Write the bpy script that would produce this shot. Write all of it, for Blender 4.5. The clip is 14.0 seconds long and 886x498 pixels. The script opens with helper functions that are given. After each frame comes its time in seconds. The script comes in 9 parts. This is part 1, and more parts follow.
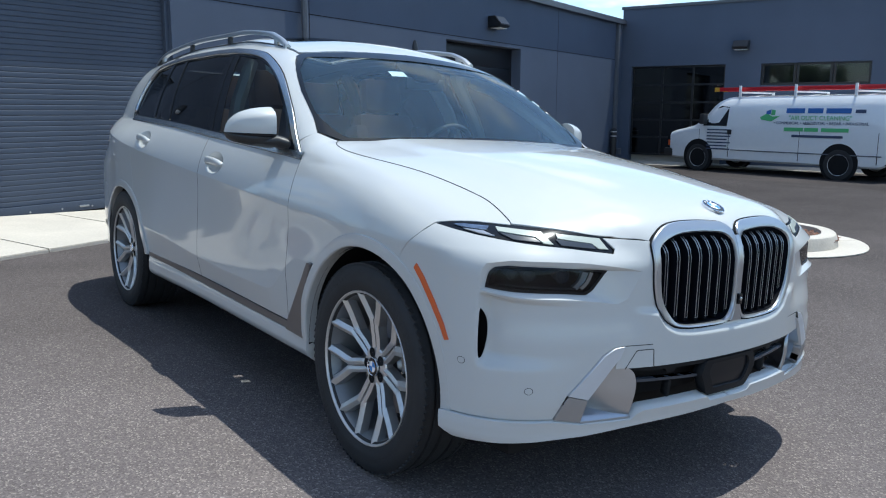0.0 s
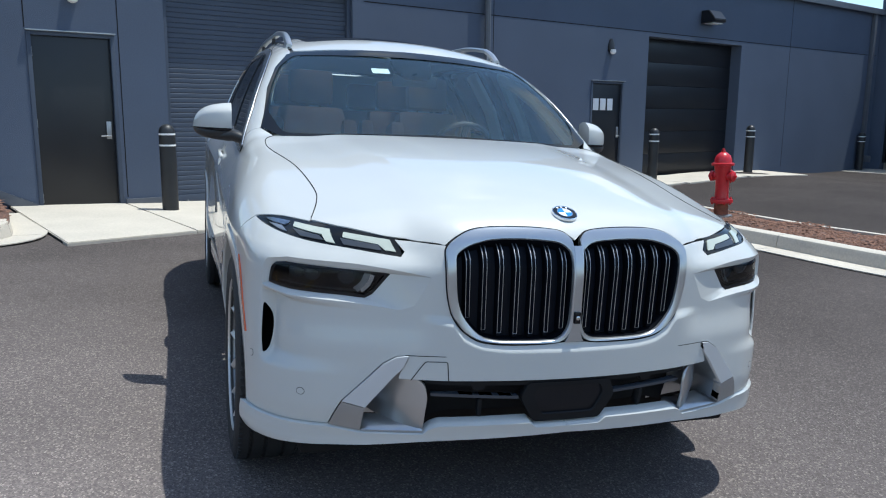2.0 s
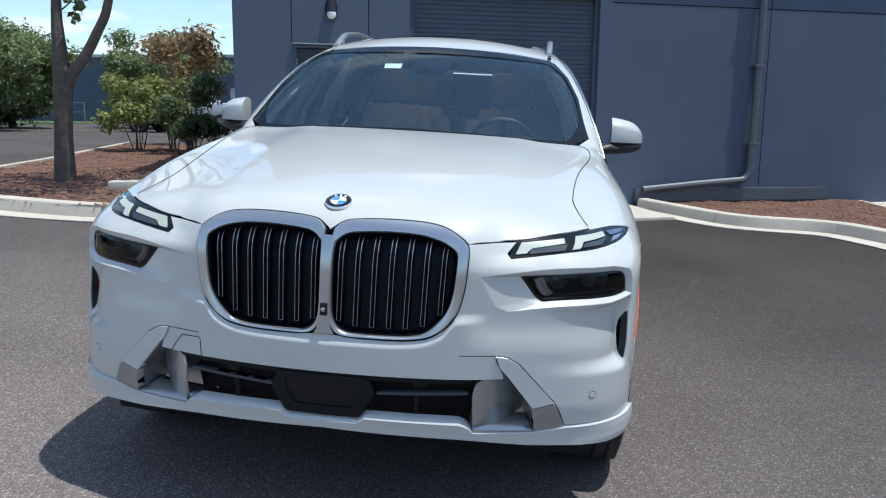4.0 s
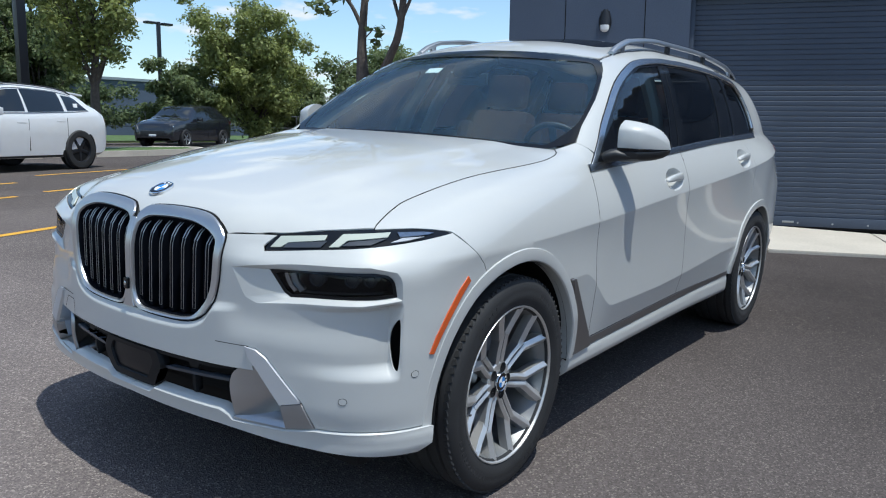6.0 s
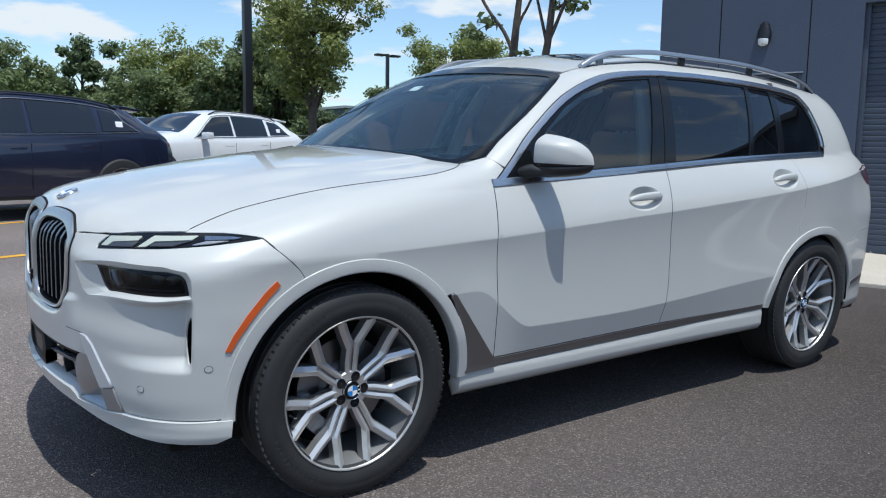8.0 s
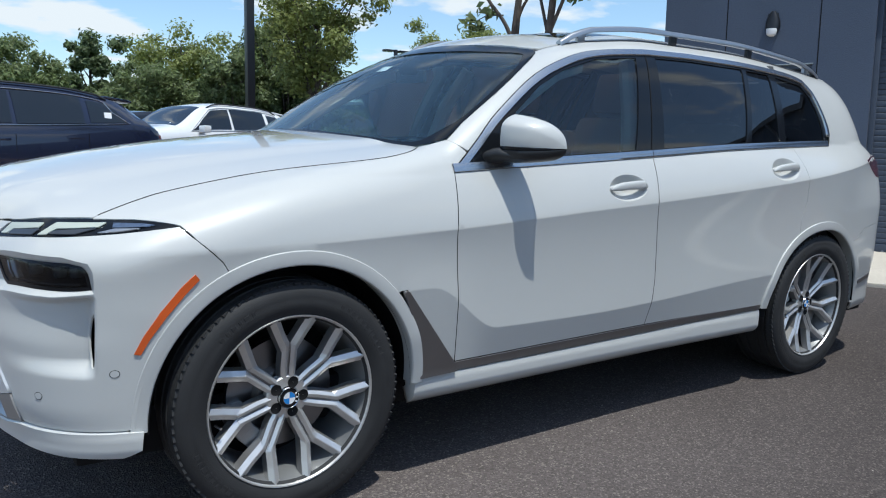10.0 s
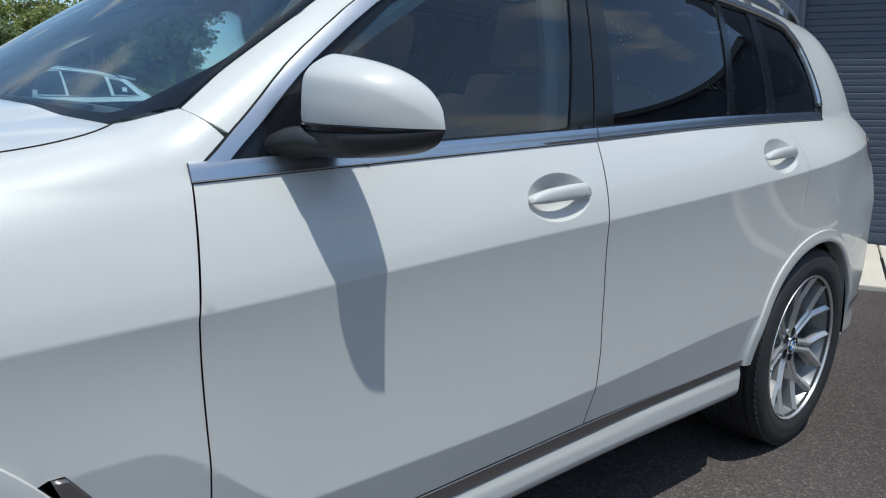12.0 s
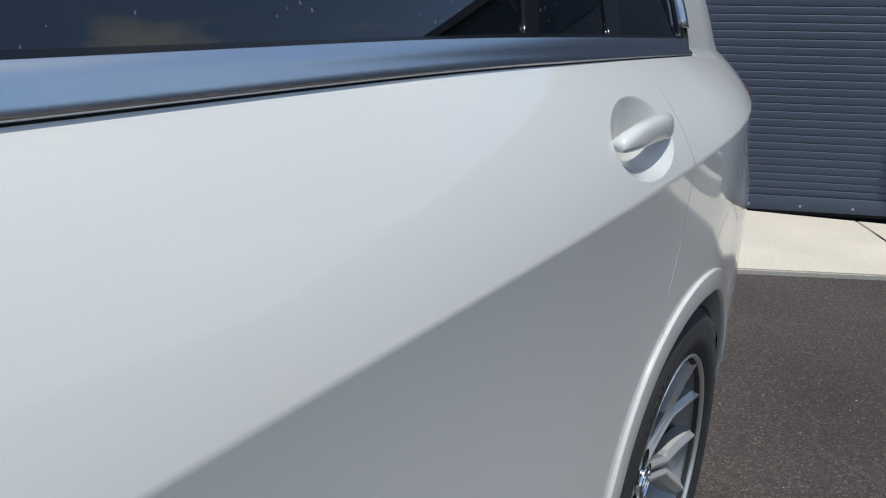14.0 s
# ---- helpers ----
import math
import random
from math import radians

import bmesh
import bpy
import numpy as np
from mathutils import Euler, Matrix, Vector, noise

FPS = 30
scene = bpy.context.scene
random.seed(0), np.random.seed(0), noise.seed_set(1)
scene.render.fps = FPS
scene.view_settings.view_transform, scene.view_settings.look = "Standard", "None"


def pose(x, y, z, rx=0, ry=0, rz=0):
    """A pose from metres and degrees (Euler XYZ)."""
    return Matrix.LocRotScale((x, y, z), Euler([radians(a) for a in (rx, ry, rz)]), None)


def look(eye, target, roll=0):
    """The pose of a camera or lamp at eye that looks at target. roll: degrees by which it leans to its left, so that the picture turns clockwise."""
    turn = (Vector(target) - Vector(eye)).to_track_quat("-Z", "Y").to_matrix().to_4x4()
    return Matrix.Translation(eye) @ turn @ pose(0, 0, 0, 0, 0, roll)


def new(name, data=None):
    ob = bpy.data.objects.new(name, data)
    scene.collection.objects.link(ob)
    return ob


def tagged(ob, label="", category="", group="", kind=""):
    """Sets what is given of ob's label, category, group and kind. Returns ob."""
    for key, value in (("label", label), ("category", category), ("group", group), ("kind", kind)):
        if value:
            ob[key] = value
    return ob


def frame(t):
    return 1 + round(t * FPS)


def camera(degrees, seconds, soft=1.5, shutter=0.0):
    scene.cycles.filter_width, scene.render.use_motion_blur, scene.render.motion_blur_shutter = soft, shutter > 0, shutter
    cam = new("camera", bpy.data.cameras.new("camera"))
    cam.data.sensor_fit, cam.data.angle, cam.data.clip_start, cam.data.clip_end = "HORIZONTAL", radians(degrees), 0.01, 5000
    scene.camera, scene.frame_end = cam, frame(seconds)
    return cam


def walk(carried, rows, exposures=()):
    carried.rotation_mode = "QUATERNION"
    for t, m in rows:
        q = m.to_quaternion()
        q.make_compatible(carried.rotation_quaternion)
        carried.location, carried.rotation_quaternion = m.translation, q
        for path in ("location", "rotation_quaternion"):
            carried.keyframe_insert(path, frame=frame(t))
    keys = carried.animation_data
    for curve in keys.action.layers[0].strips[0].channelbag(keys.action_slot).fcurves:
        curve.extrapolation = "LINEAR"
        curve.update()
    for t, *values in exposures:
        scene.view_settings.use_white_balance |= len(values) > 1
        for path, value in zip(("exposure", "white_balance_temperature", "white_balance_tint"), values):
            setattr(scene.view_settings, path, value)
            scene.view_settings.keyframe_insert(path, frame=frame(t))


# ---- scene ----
from mathutils import geometry

cam = camera(59.2, 14.0, soft=1.1)
PATH = [
    (0, (2.361, -2.361, 1.368), (0.788, -1.177, 1.017), 0.20),
    (0.5, (2.468, -2.125, 1.381), (0.834, -1.029, 1.025), 0.32),
    (1, (2.697, -1.839, 1.376), (0.985, -0.872, 1.016), 0.30),
    (1.5, (2.857, -1.487, 1.346), (1.06, -0.685, 0.988), 0.39),
    (2, (2.953, -1.088, 1.356), (1.084, -0.469, 1.004), 0.50),
    (2.5, (3.113, -0.658, 1.342), (1.189, -0.236, 0.995), 0.63),
    (3, (3.129, -0.227, 1.326), (1.171, -0.015, 0.981), 0.78),
    (3.2, (3.129, -0.058, 1.322), (1.163, 0.072, 0.98), 0.67),
    (3.5, (3.12, 0.231, 1.299), (1.15, 0.221, 0.955), 0.86),
    (3.7, (3.102, 0.406, 1.303), (1.135, 0.302, 0.96), 0.76),
    (5.8, (2.417, 2.197, 1.229), (0.765, 1.112, 0.925), 0.79),
    (6, (2.312, 2.35, 1.24), (0.71, 1.19, 0.939), 0.76),
    (6.5, (1.998, 2.616, 1.205), (0.52, 1.299, 0.92), 0.83),
    (7, (1.725, 2.928, 1.206), (0.365, 1.485, 0.937), 0.79),
    (7.5, (1.537, 3.25, 1.219), (0.277, 1.719, 0.965), 0.73),
    (8, (1.385, 3.336, 1.213), (0.198, 1.746, 0.967), 0.83),
    (8.2, (1.34, 3.384, 1.212), (0.173, 1.779, 0.968), 0.85),
    (10.3, (0.964, 3.116, 1.155), (-0.201, 1.51, 0.901), 1.15),
    (10.5, (0.895, 2.977, 1.163), (-0.314, 1.406, 0.896), 1.29),
    (11, (0.586, 2.742, 1.198), (-0.658, 1.2, 0.923), 1.24),
    (11.5, (0.275, 2.433, 1.195), (-1.017, 0.935, 0.902), 1.27),
    (12, (-0.075, 2.118, 1.185), (-1.443, 0.696, 0.86), 1.26),
    (12.5, (-0.421, 1.87, 1.213), (-1.86, 0.533, 0.843), 0.95),
    (13, (-0.793, 1.619, 1.219), (-2.326, 0.399, 0.816), 0.61),
    (13.5, (-1.202, 1.469, 1.235), (-2.809, 0.38, 0.751), 2.16),
    (14, (-1.62, 1.335, 1.184), (-3.287, 0.328, 0.727), 1.60),
]
walk(cam, [(t, look(eye, target, roll)) for t, eye, target, roll in PATH], [(0, 0.84, 6040, 3), (1.5, 0.78, 6070, 3), (3.5, 0.74, 6140, 4), (6, 0.54, 6110, 4), (8, 0.50, 6150, 5), (10.5, 0.55, 6180, 4), (12, 0.53, 6290, 4), (13.5, 0.58, 6480, 6), (14, 0.52, 6480, 6)])

# ---- light: a high sun from the car's left, blue sky with small clouds ----
SUN_WAY = Vector((0.01, 0.30, 0.954)).normalized()
world = bpy.data.worlds.new("sky")
scene.world = world
world.use_nodes = True
wn, wl = world.node_tree.nodes, world.node_tree.links
wn.clear()
w_out = wn.new("ShaderNodeOutputWorld")
w_bg = wn.new("ShaderNodeBackground")
w_sky = wn.new("ShaderNodeTexSky")
w_sky.sky_type = "NISHITA"
w_sky.sun_disc = False
w_sky.sun_elevation = math.asin(SUN_WAY.z)
w_sky.sun_rotation = math.atan2(SUN_WAY.x, SUN_WAY.y)
w_sky.air_density, w_sky.dust_density, w_sky.ozone_density = 1.0, 0.55, 3.0
w_co = wn.new("ShaderNodeTexCoord")
# the sky's direction laid out on a flat cloud deck
w_sep, w_low, w_div = wn.new("ShaderNodeSeparateXYZ"), wn.new("ShaderNodeMath"), wn.new("ShaderNodeVectorMath")
w_low.operation, w_div.operation = "MAXIMUM", "DIVIDE"
w_low.inputs[1].default_value = 0.0
w_add, w_all = wn.new("ShaderNodeMath"), wn.new("ShaderNodeCombineXYZ")
w_add.inputs[1].default_value = 0.16
w_noise = wn.new("ShaderNodeTexNoise")
w_noise.inputs["Scale"].default_value, w_noise.inputs["Detail"].default_value = 2.6, 12
w_ramp = wn.new("ShaderNodeValToRGB")
w_ramp.color_ramp.elements[0].position, w_ramp.color_ramp.elements[1].position = 0.53, 0.63
w_mix = wn.new("ShaderNodeMixRGB")
w_mix.inputs[2].default_value = (5.0, 5.2, 5.5, 1)
wl.new(w_co.outputs["Generated"], w_sep.inputs[0])
wl.new(w_sep.outputs["Z"], w_low.inputs[0])
wl.new(w_low.outputs[0], w_add.inputs[0])
for k in ("X", "Y", "Z"):
    wl.new(w_add.outputs[0], w_all.inputs[k])
wl.new(w_co.outputs["Generated"], w_div.inputs[0])
wl.new(w_all.outputs[0], w_div.inputs[1])
wl.new(w_div.outputs[0], w_noise.inputs["Vector"])
wl.new(w_noise.outputs["Fac"], w_ramp.inputs["Fac"])
wl.new(w_ramp.outputs["Color"], w_mix.inputs["Fac"])
wl.new(w_sky.outputs["Color"], w_mix.inputs[1])
wl.new(w_mix.outputs["Color"], w_bg.inputs["Color"])
w_bg.inputs["Strength"].default_value = 0.118
wl.new(w_bg.outputs["Background"], w_out.inputs["Surface"])
sun = new("sun", bpy.data.lights.new("sun", "SUN"))
sun.data.energy, sun.data.angle, sun.data.color = 2.95, radians(0.53), (1.0, 0.96, 0.90)
sun.matrix_world = look(SUN_WAY * 60, (0, 0, 0))

# ---- materials ----
def material(name):
    m = bpy.data.materials.new(name)
    m.use_nodes = True
    n, l = m.node_tree.nodes, m.node_tree.links
    return m, n, l, n["Principled BSDF"]


def rgb(c):
    return (*c, 1) if len(c) == 3 else c


def plain(name, colour, rough=0.5, metal=0.0, coat=0.0, vary=0.12, scale=9.0, bump=0.0, bump_scale=200.0, fine=0.0, fine_scale=120.0, each=0.0, spec=0.5):
    """Colour that wanders by 'vary' at one scale and 'fine' at a smaller one, with a little relief."""
    m, n, l, b = material(name)
    b.inputs["Roughness"].default_value, b.inputs["Metallic"].default_value = rough, metal
    b.inputs["Coat Weight"].default_value, b.inputs["Coat Roughness"].default_value = coat, 0.04
    b.inputs["Specular IOR Level"].default_value = spec
    co = n.new("ShaderNodeTexCoord")
    socket = None
    for amount, size in ((vary, scale), (fine, fine_scale)):
        if not amount:
            continue
        t = n.new("ShaderNodeTexNoise")
        t.inputs["Scale"].default_value, t.inputs["Detail"].default_value = size, 5
        l.new(co.outputs["Object"], t.inputs["Vector"])
        r = n.new("ShaderNodeMapRange")
        r.inputs["From Min"].default_value, r.inputs["From Max"].default_value = 0.25, 0.75
        r.inputs["To Min"].default_value, r.inputs["To Max"].default_value = 1 - amount, 1 + amount
        l.new(t.outputs["Fac"], r.inputs["Value"])
        mul = n.new("ShaderNodeMixRGB")
        mul.blend_type, mul.inputs["Fac"].default_value = "MULTIPLY", 1
        if socket:
            l.new(socket, mul.inputs[1])
        else:
            mul.inputs[1].default_value = rgb(colour)
        l.new(r.outputs["Result"], mul.inputs[2])
        socket = mul.outputs[0]
    if each:
        info = n.new("ShaderNodeObjectInfo")
        r = n.new("ShaderNodeMapRange")
        r.inputs["To Min"].default_value, r.inputs["To Max"].default_value = 1 - each, 1 + each
        l.new(info.outputs["Random"], r.inputs["Value"])
        mul = n.new("ShaderNodeMixRGB")
        mul.blend_type, mul.inputs["Fac"].default_value = "MULTIPLY", 1
        if socket:
            l.new(socket, mul.inputs[1])
        else:
            mul.inputs[1].default_value = rgb(colour)
        l.new(r.outputs["Result"], mul.inputs[2])
        socket = mul.outputs[0]
    if socket:
        l.new(socket, b.inputs["Base Color"])
    else:
        b.inputs["Base Color"].default_value = rgb(colour)
    if bump:
        t = n.new("ShaderNodeTexNoise")
        t.inputs["Scale"].default_value, t.inputs["Detail"].default_value = bump_scale, 4
        l.new(co.outputs["Object"], t.inputs["Vector"])
        k = n.new("ShaderNodeBump")
        k.inputs["Strength"].default_value, k.inputs["Distance"].default_value = bump, 0.01
        l.new(t.outputs["Fac"], k.inputs["Height"])
        l.new(k.outputs["Normal"], b.inputs["Normal"])
    return m


def glass(name, tint, rough=0.0, ior=1.5, dust_haze=0.0, haze_colour=(0.48, 0.62, 0.74), spots=0.0):
    """A thin pane: tinted and clear, with mirror gloss by Fresnel."""
    m, n, l, b = material(name)
    n.remove(b)
    out = n["Material Output"]
    clear, gloss, mix, fr = n.new("ShaderNodeBsdfTransparent"), n.new("ShaderNodeBsdfGlossy"), n.new("ShaderNodeMixShader"), n.new("ShaderNodeFresnel")
    clear.inputs["Color"].default_value = rgb(tint)
    gloss.inputs["Roughness"].default_value = rough
    fr.inputs["IOR"].default_value = ior
    l.new(fr.outputs[0], mix.inputs[0])
    l.new(clear.outputs[0], mix.inputs[1])
    l.new(gloss.outputs[0], mix.inputs[2])
    last = mix
    # diffuse haze: a little dust, and on the windshield painted sky reflection
    if dust_haze:
        haze, haze_mix = n.new("ShaderNodeBsdfDiffuse"), n.new("ShaderNodeMixShader")
        haze.inputs["Color"].default_value = rgb(haze_colour)
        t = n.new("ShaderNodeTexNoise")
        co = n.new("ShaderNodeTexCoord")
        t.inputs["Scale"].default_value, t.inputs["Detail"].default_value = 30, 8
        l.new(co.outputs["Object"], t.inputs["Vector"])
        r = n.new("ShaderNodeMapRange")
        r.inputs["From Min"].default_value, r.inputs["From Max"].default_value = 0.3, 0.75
        r.inputs["To Min"].default_value, r.inputs["To Max"].default_value = dust_haze * 0.6, dust_haze * 1.4
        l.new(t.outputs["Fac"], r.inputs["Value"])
        l.new(r.outputs["Result"], haze_mix.inputs[0])
        l.new(mix.outputs[0], haze_mix.inputs[1])
        l.new(haze.outputs[0], haze_mix.inputs[2])
        last = haze_mix
    if spots:
        # dried water spots: small pale dots, thicker in some patches
        co = n.new("ShaderNodeTexCoord")
        cell, patch = n.new("ShaderNodeTexVoronoi"), n.new("ShaderNodeTexNoise")
        cell.inputs["Scale"].default_value, patch.inputs["Scale"].default_value = 95, 7
        squash = n.new("ShaderNodeMapping")
        squash.inputs["Scale"].default_value = (1.0, 1.0, 0.55)
        l.new(co.outputs["Object"], squash.inputs["Vector"])
        l.new(squash.outputs[0], cell.inputs["Vector"])
        l.new(co.outputs["Object"], patch.inputs["Vector"])
        size = n.new("ShaderNodeMapRange")
        size.inputs["From Min"].default_value, size.inputs["From Max"].default_value = 0.42, 0.75
        size.inputs["To Min"].default_value, size.inputs["To Max"].default_value = 0.02, 0.22
        l.new(patch.outputs["Fac"], size.inputs["Value"])
        dot, much = n.new("ShaderNodeMath"), n.new("ShaderNodeMath")
        dot.operation, much.operation = "LESS_THAN", "MULTIPLY"
        much.inputs[1].default_value = spots
        l.new(cell.outputs["Distance"], dot.inputs[0])
        l.new(size.outputs["Result"], dot.inputs[1])
        l.new(dot.outputs[0], much.inputs[0])
        chalk, spot_mix = n.new("ShaderNodeBsdfDiffuse"), n.new("ShaderNodeMixShader")
        chalk.inputs["Color"].default_value = (0.75, 0.76, 0.76, 1)
        l.new(much.outputs[0], spot_mix.inputs[0])
        l.new(last.outputs[0], spot_mix.inputs[1])
        l.new(chalk.outputs[0], spot_mix.inputs[2])
        last = spot_mix
    l.new(last.outputs[0], out.inputs["Surface"])
    return m


M_LINE = plain("grille_line_metal", (0.42, 0.43, 0.45), 0.36, 1.0, vary=0.03)
M_PAINT = plain("pearl_white_paint", (0.510, 0.513, 0.498), 0.36, 0.0, 1.0, vary=0.015, scale=3, fine=0.03, fine_scale=900, spec=0.25)
M_PAINT.node_tree.nodes["Principled BSDF"].inputs["Coat Roughness"].default_value = 0.03
M_PAINT.node_tree.nodes["Principled BSDF"].inputs["Coat IOR"].default_value = 1.40
M_GAP = plain("panel_gap_black", (0.010, 0.010, 0.011), 0.8, vary=0.1, spec=0.2)
M_BLACK = plain("black_plastic", (0.018, 0.019, 0.021), 0.45, vary=0.15, bump=0.08, bump_scale=600)
M_INTAKE = plain("intake_plastic", (0.007, 0.008, 0.010), 0.5, vary=0.1, spec=0.2)
M_RIB = plain("grille_rib_black", (0.003, 0.004, 0.007), 0.6, vary=0.1, spec=0.05)
M_RADAR = plain("radar_cover_black", (0.007, 0.008, 0.011), 0.30, vary=0.05, spec=0.25)
M_GLOSS = plain("gloss_black", (0.007, 0.008, 0.010), 0.12, coat=0.0, vary=0.05, spec=0.3)
M_CHROME = plain("satin_chrome", (0.50, 0.515, 0.535), 0.27, 1.0, vary=0.03)
M_BRIGHT = plain("bright_chrome", (0.75, 0.77, 0.80), 0.10, 1.0, vary=0.02)
M_SURROUND = plain("satin_grey_chrome", (0.46, 0.475, 0.50), 0.28, 0.85, vary=0.03)
M_SCOOP = plain("satin_scoop_metal", (0.44, 0.45, 0.465), 0.30, 0.85, vary=0.03)
M_SATIN = plain("satin_aluminium", (0.54, 0.55, 0.565), 0.36, 0.25, vary=0.03)
# satin of the blade's foot, with the ground's brown reflection put into its colour
M_BLADEFOOT = plain("blade_foot_ground_tone", (0.30, 0.285, 0.275), 0.4, 0.3, vary=0.04)
M_DARKTRIM = plain("grey_metal_trim", (0.22, 0.21, 0.21), 0.38, 0.8, vary=0.04)
M_RIM = plain("bicolour_alloy", (0.62, 0.61, 0.595), 0.34, 0.7, vary=0.05, scale=30)
M_BARREL = plain("dark_wheel_barrel", (0.27, 0.275, 0.28), 0.40, 0.6, vary=0.08)
M_RIMDARK = plain("grey_alloy", (0.40, 0.395, 0.39), 0.38, 0.8, vary=0.05)
M_TYRE = plain("tyre_rubber", (0.020, 0.020, 0.021), 0.72, vary=0.2, scale=14, bump=0.1, bump_scale=300)
# the windshield's blue haze colour stands in for the sky it mirrors
M_GLASS = glass("windshield_glass", (0.80, 0.93, 0.94), ior=1.46, dust_haze=0.062, haze_colour=(0.22, 0.42, 0.64))
M_DOORGLASS = glass("door_glass", (0.56, 0.72, 0.76), ior=1.75, dust_haze=0.002)
M_TINT = glass("privacy_glass", (0.045, 0.05, 0.055), ior=1.75, dust_haze=0.002, spots=0.10)
M_ROOFGLASS = glass("panoramic_roof_glass", (0.17, 0.175, 0.18), ior=1.6)
M_LENS = glass("lamp_lens", (0.55, 0.59, 0.62), 0.01, ior=1.40)
M_ORANGE = plain("amber_plastic", (0.62, 0.10, 0.015), 0.25, coat=0.7, vary=0.06)
M_RED = plain("red_lens", (0.10, 0.006, 0.010), 0.15, coat=0.8, vary=0.1)
M_GUIDE = plain("light_guide", (0.44, 0.47, 0.41), 0.25, coat=0.5, vary=0.02)
M_LAMPGREY = plain("lamp_grey_plastic", (0.045, 0.052, 0.065), 0.2, vary=0.1)
M_TURN = plain("faceted_clear_plastic", (0.20, 0.25, 0.33), 0.12, 0.7, vary=0.35, scale=60)
M_BLUE = plain("enamel_blue", (0.02, 0.22, 0.62), 0.2, coat=0.8, vary=0.02)
M_WHITE = plain("white_enamel", (0.82, 0.82, 0.82), 0.3, vary=0.02)
M_LEATHER = plain("cognac_leather", (0.25, 0.14, 0.088), 0.5, vary=0.1, bump=0.15, bump_scale=250)
M_DASH = plain("black_dash", (0.045, 0.046, 0.050), 0.6, vary=0.1, bump=0.1, bump_scale=400)
M_LINING = plain("beige_lining", (0.75, 0.72, 0.66), 0.9, vary=0.05)
M_DISC = plain("brake_iron", (0.25, 0.25, 0.26), 0.35, 1.0, vary=0.1)
M_WALL = plain("charcoal_wall_paint", (0.070, 0.091, 0.136), 0.72, vary=0.10, scale=0.7, fine=0.10, fine_scale=60, bump=0.25, bump_scale=90)
M_SHUTTER_DARK = plain("grille_shutter", (0.004, 0.006, 0.012), 0.5, vary=0.1, spec=0.15)
M_SHUTTER = plain("charcoal_shutter_paint", (0.066, 0.082, 0.114), 0.55, vary=0.10, scale=1.5, fine=0.05, fine_scale=40, spec=0.25)
M_DOOR = plain("black_door_paint", (0.010, 0.011, 0.014), 0.35, vary=0.12, scale=3)
M_CONCRETE = plain("pale_concrete", (0.49, 0.445, 0.38), 0.85, vary=0.10, scale=1.3, fine=0.10, fine_scale=45, bump=0.2, bump_scale=120)
M_BED = plain("mulch_bed", (0.115, 0.062, 0.045), 0.95, vary=0.3, scale=12, fine=0.4, fine_scale=70, bump=1.0, bump_scale=60)
M_CHIP = plain("bark_chip", (0.20, 0.105, 0.072), 0.95, vary=0.45, scale=16)
M_HYDRANT = plain("red_hydrant_paint", (0.50, 0.010, 0.018), 0.35, coat=0.2, vary=0.12, scale=14)
M_STEEL = plain("galvanised_steel", (0.38, 0.39, 0.40), 0.4, 0.9, vary=0.1)
M_BARK = plain("tree_bark", (0.10, 0.08, 0.068), 0.9, vary=0.3, scale=12, fine=0.2, fine_scale=60, bump=0.8, bump_scale=40)
M_GRASS = plain("lawn", (0.07, 0.12, 0.03), 0.9, vary=0.25, scale=3, fine=0.3, fine_scale=60, bump=0.6, bump_scale=60)
M_YELLOW = plain("yellow_road_paint", (0.62, 0.33, 0.03), 0.75, vary=0.15, scale=4, fine=0.2, fine_scale=90)
M_PALEPIPE = plain("grey_conduit_paint", (0.09, 0.10, 0.12), 0.45, vary=0.08)
M_TUBE, *_, _b = material("tube_light")
_b.inputs["Emission Color"].default_value, _b.inputs["Emission Strength"].default_value = (1, 0.98, 0.95, 1), 6.0


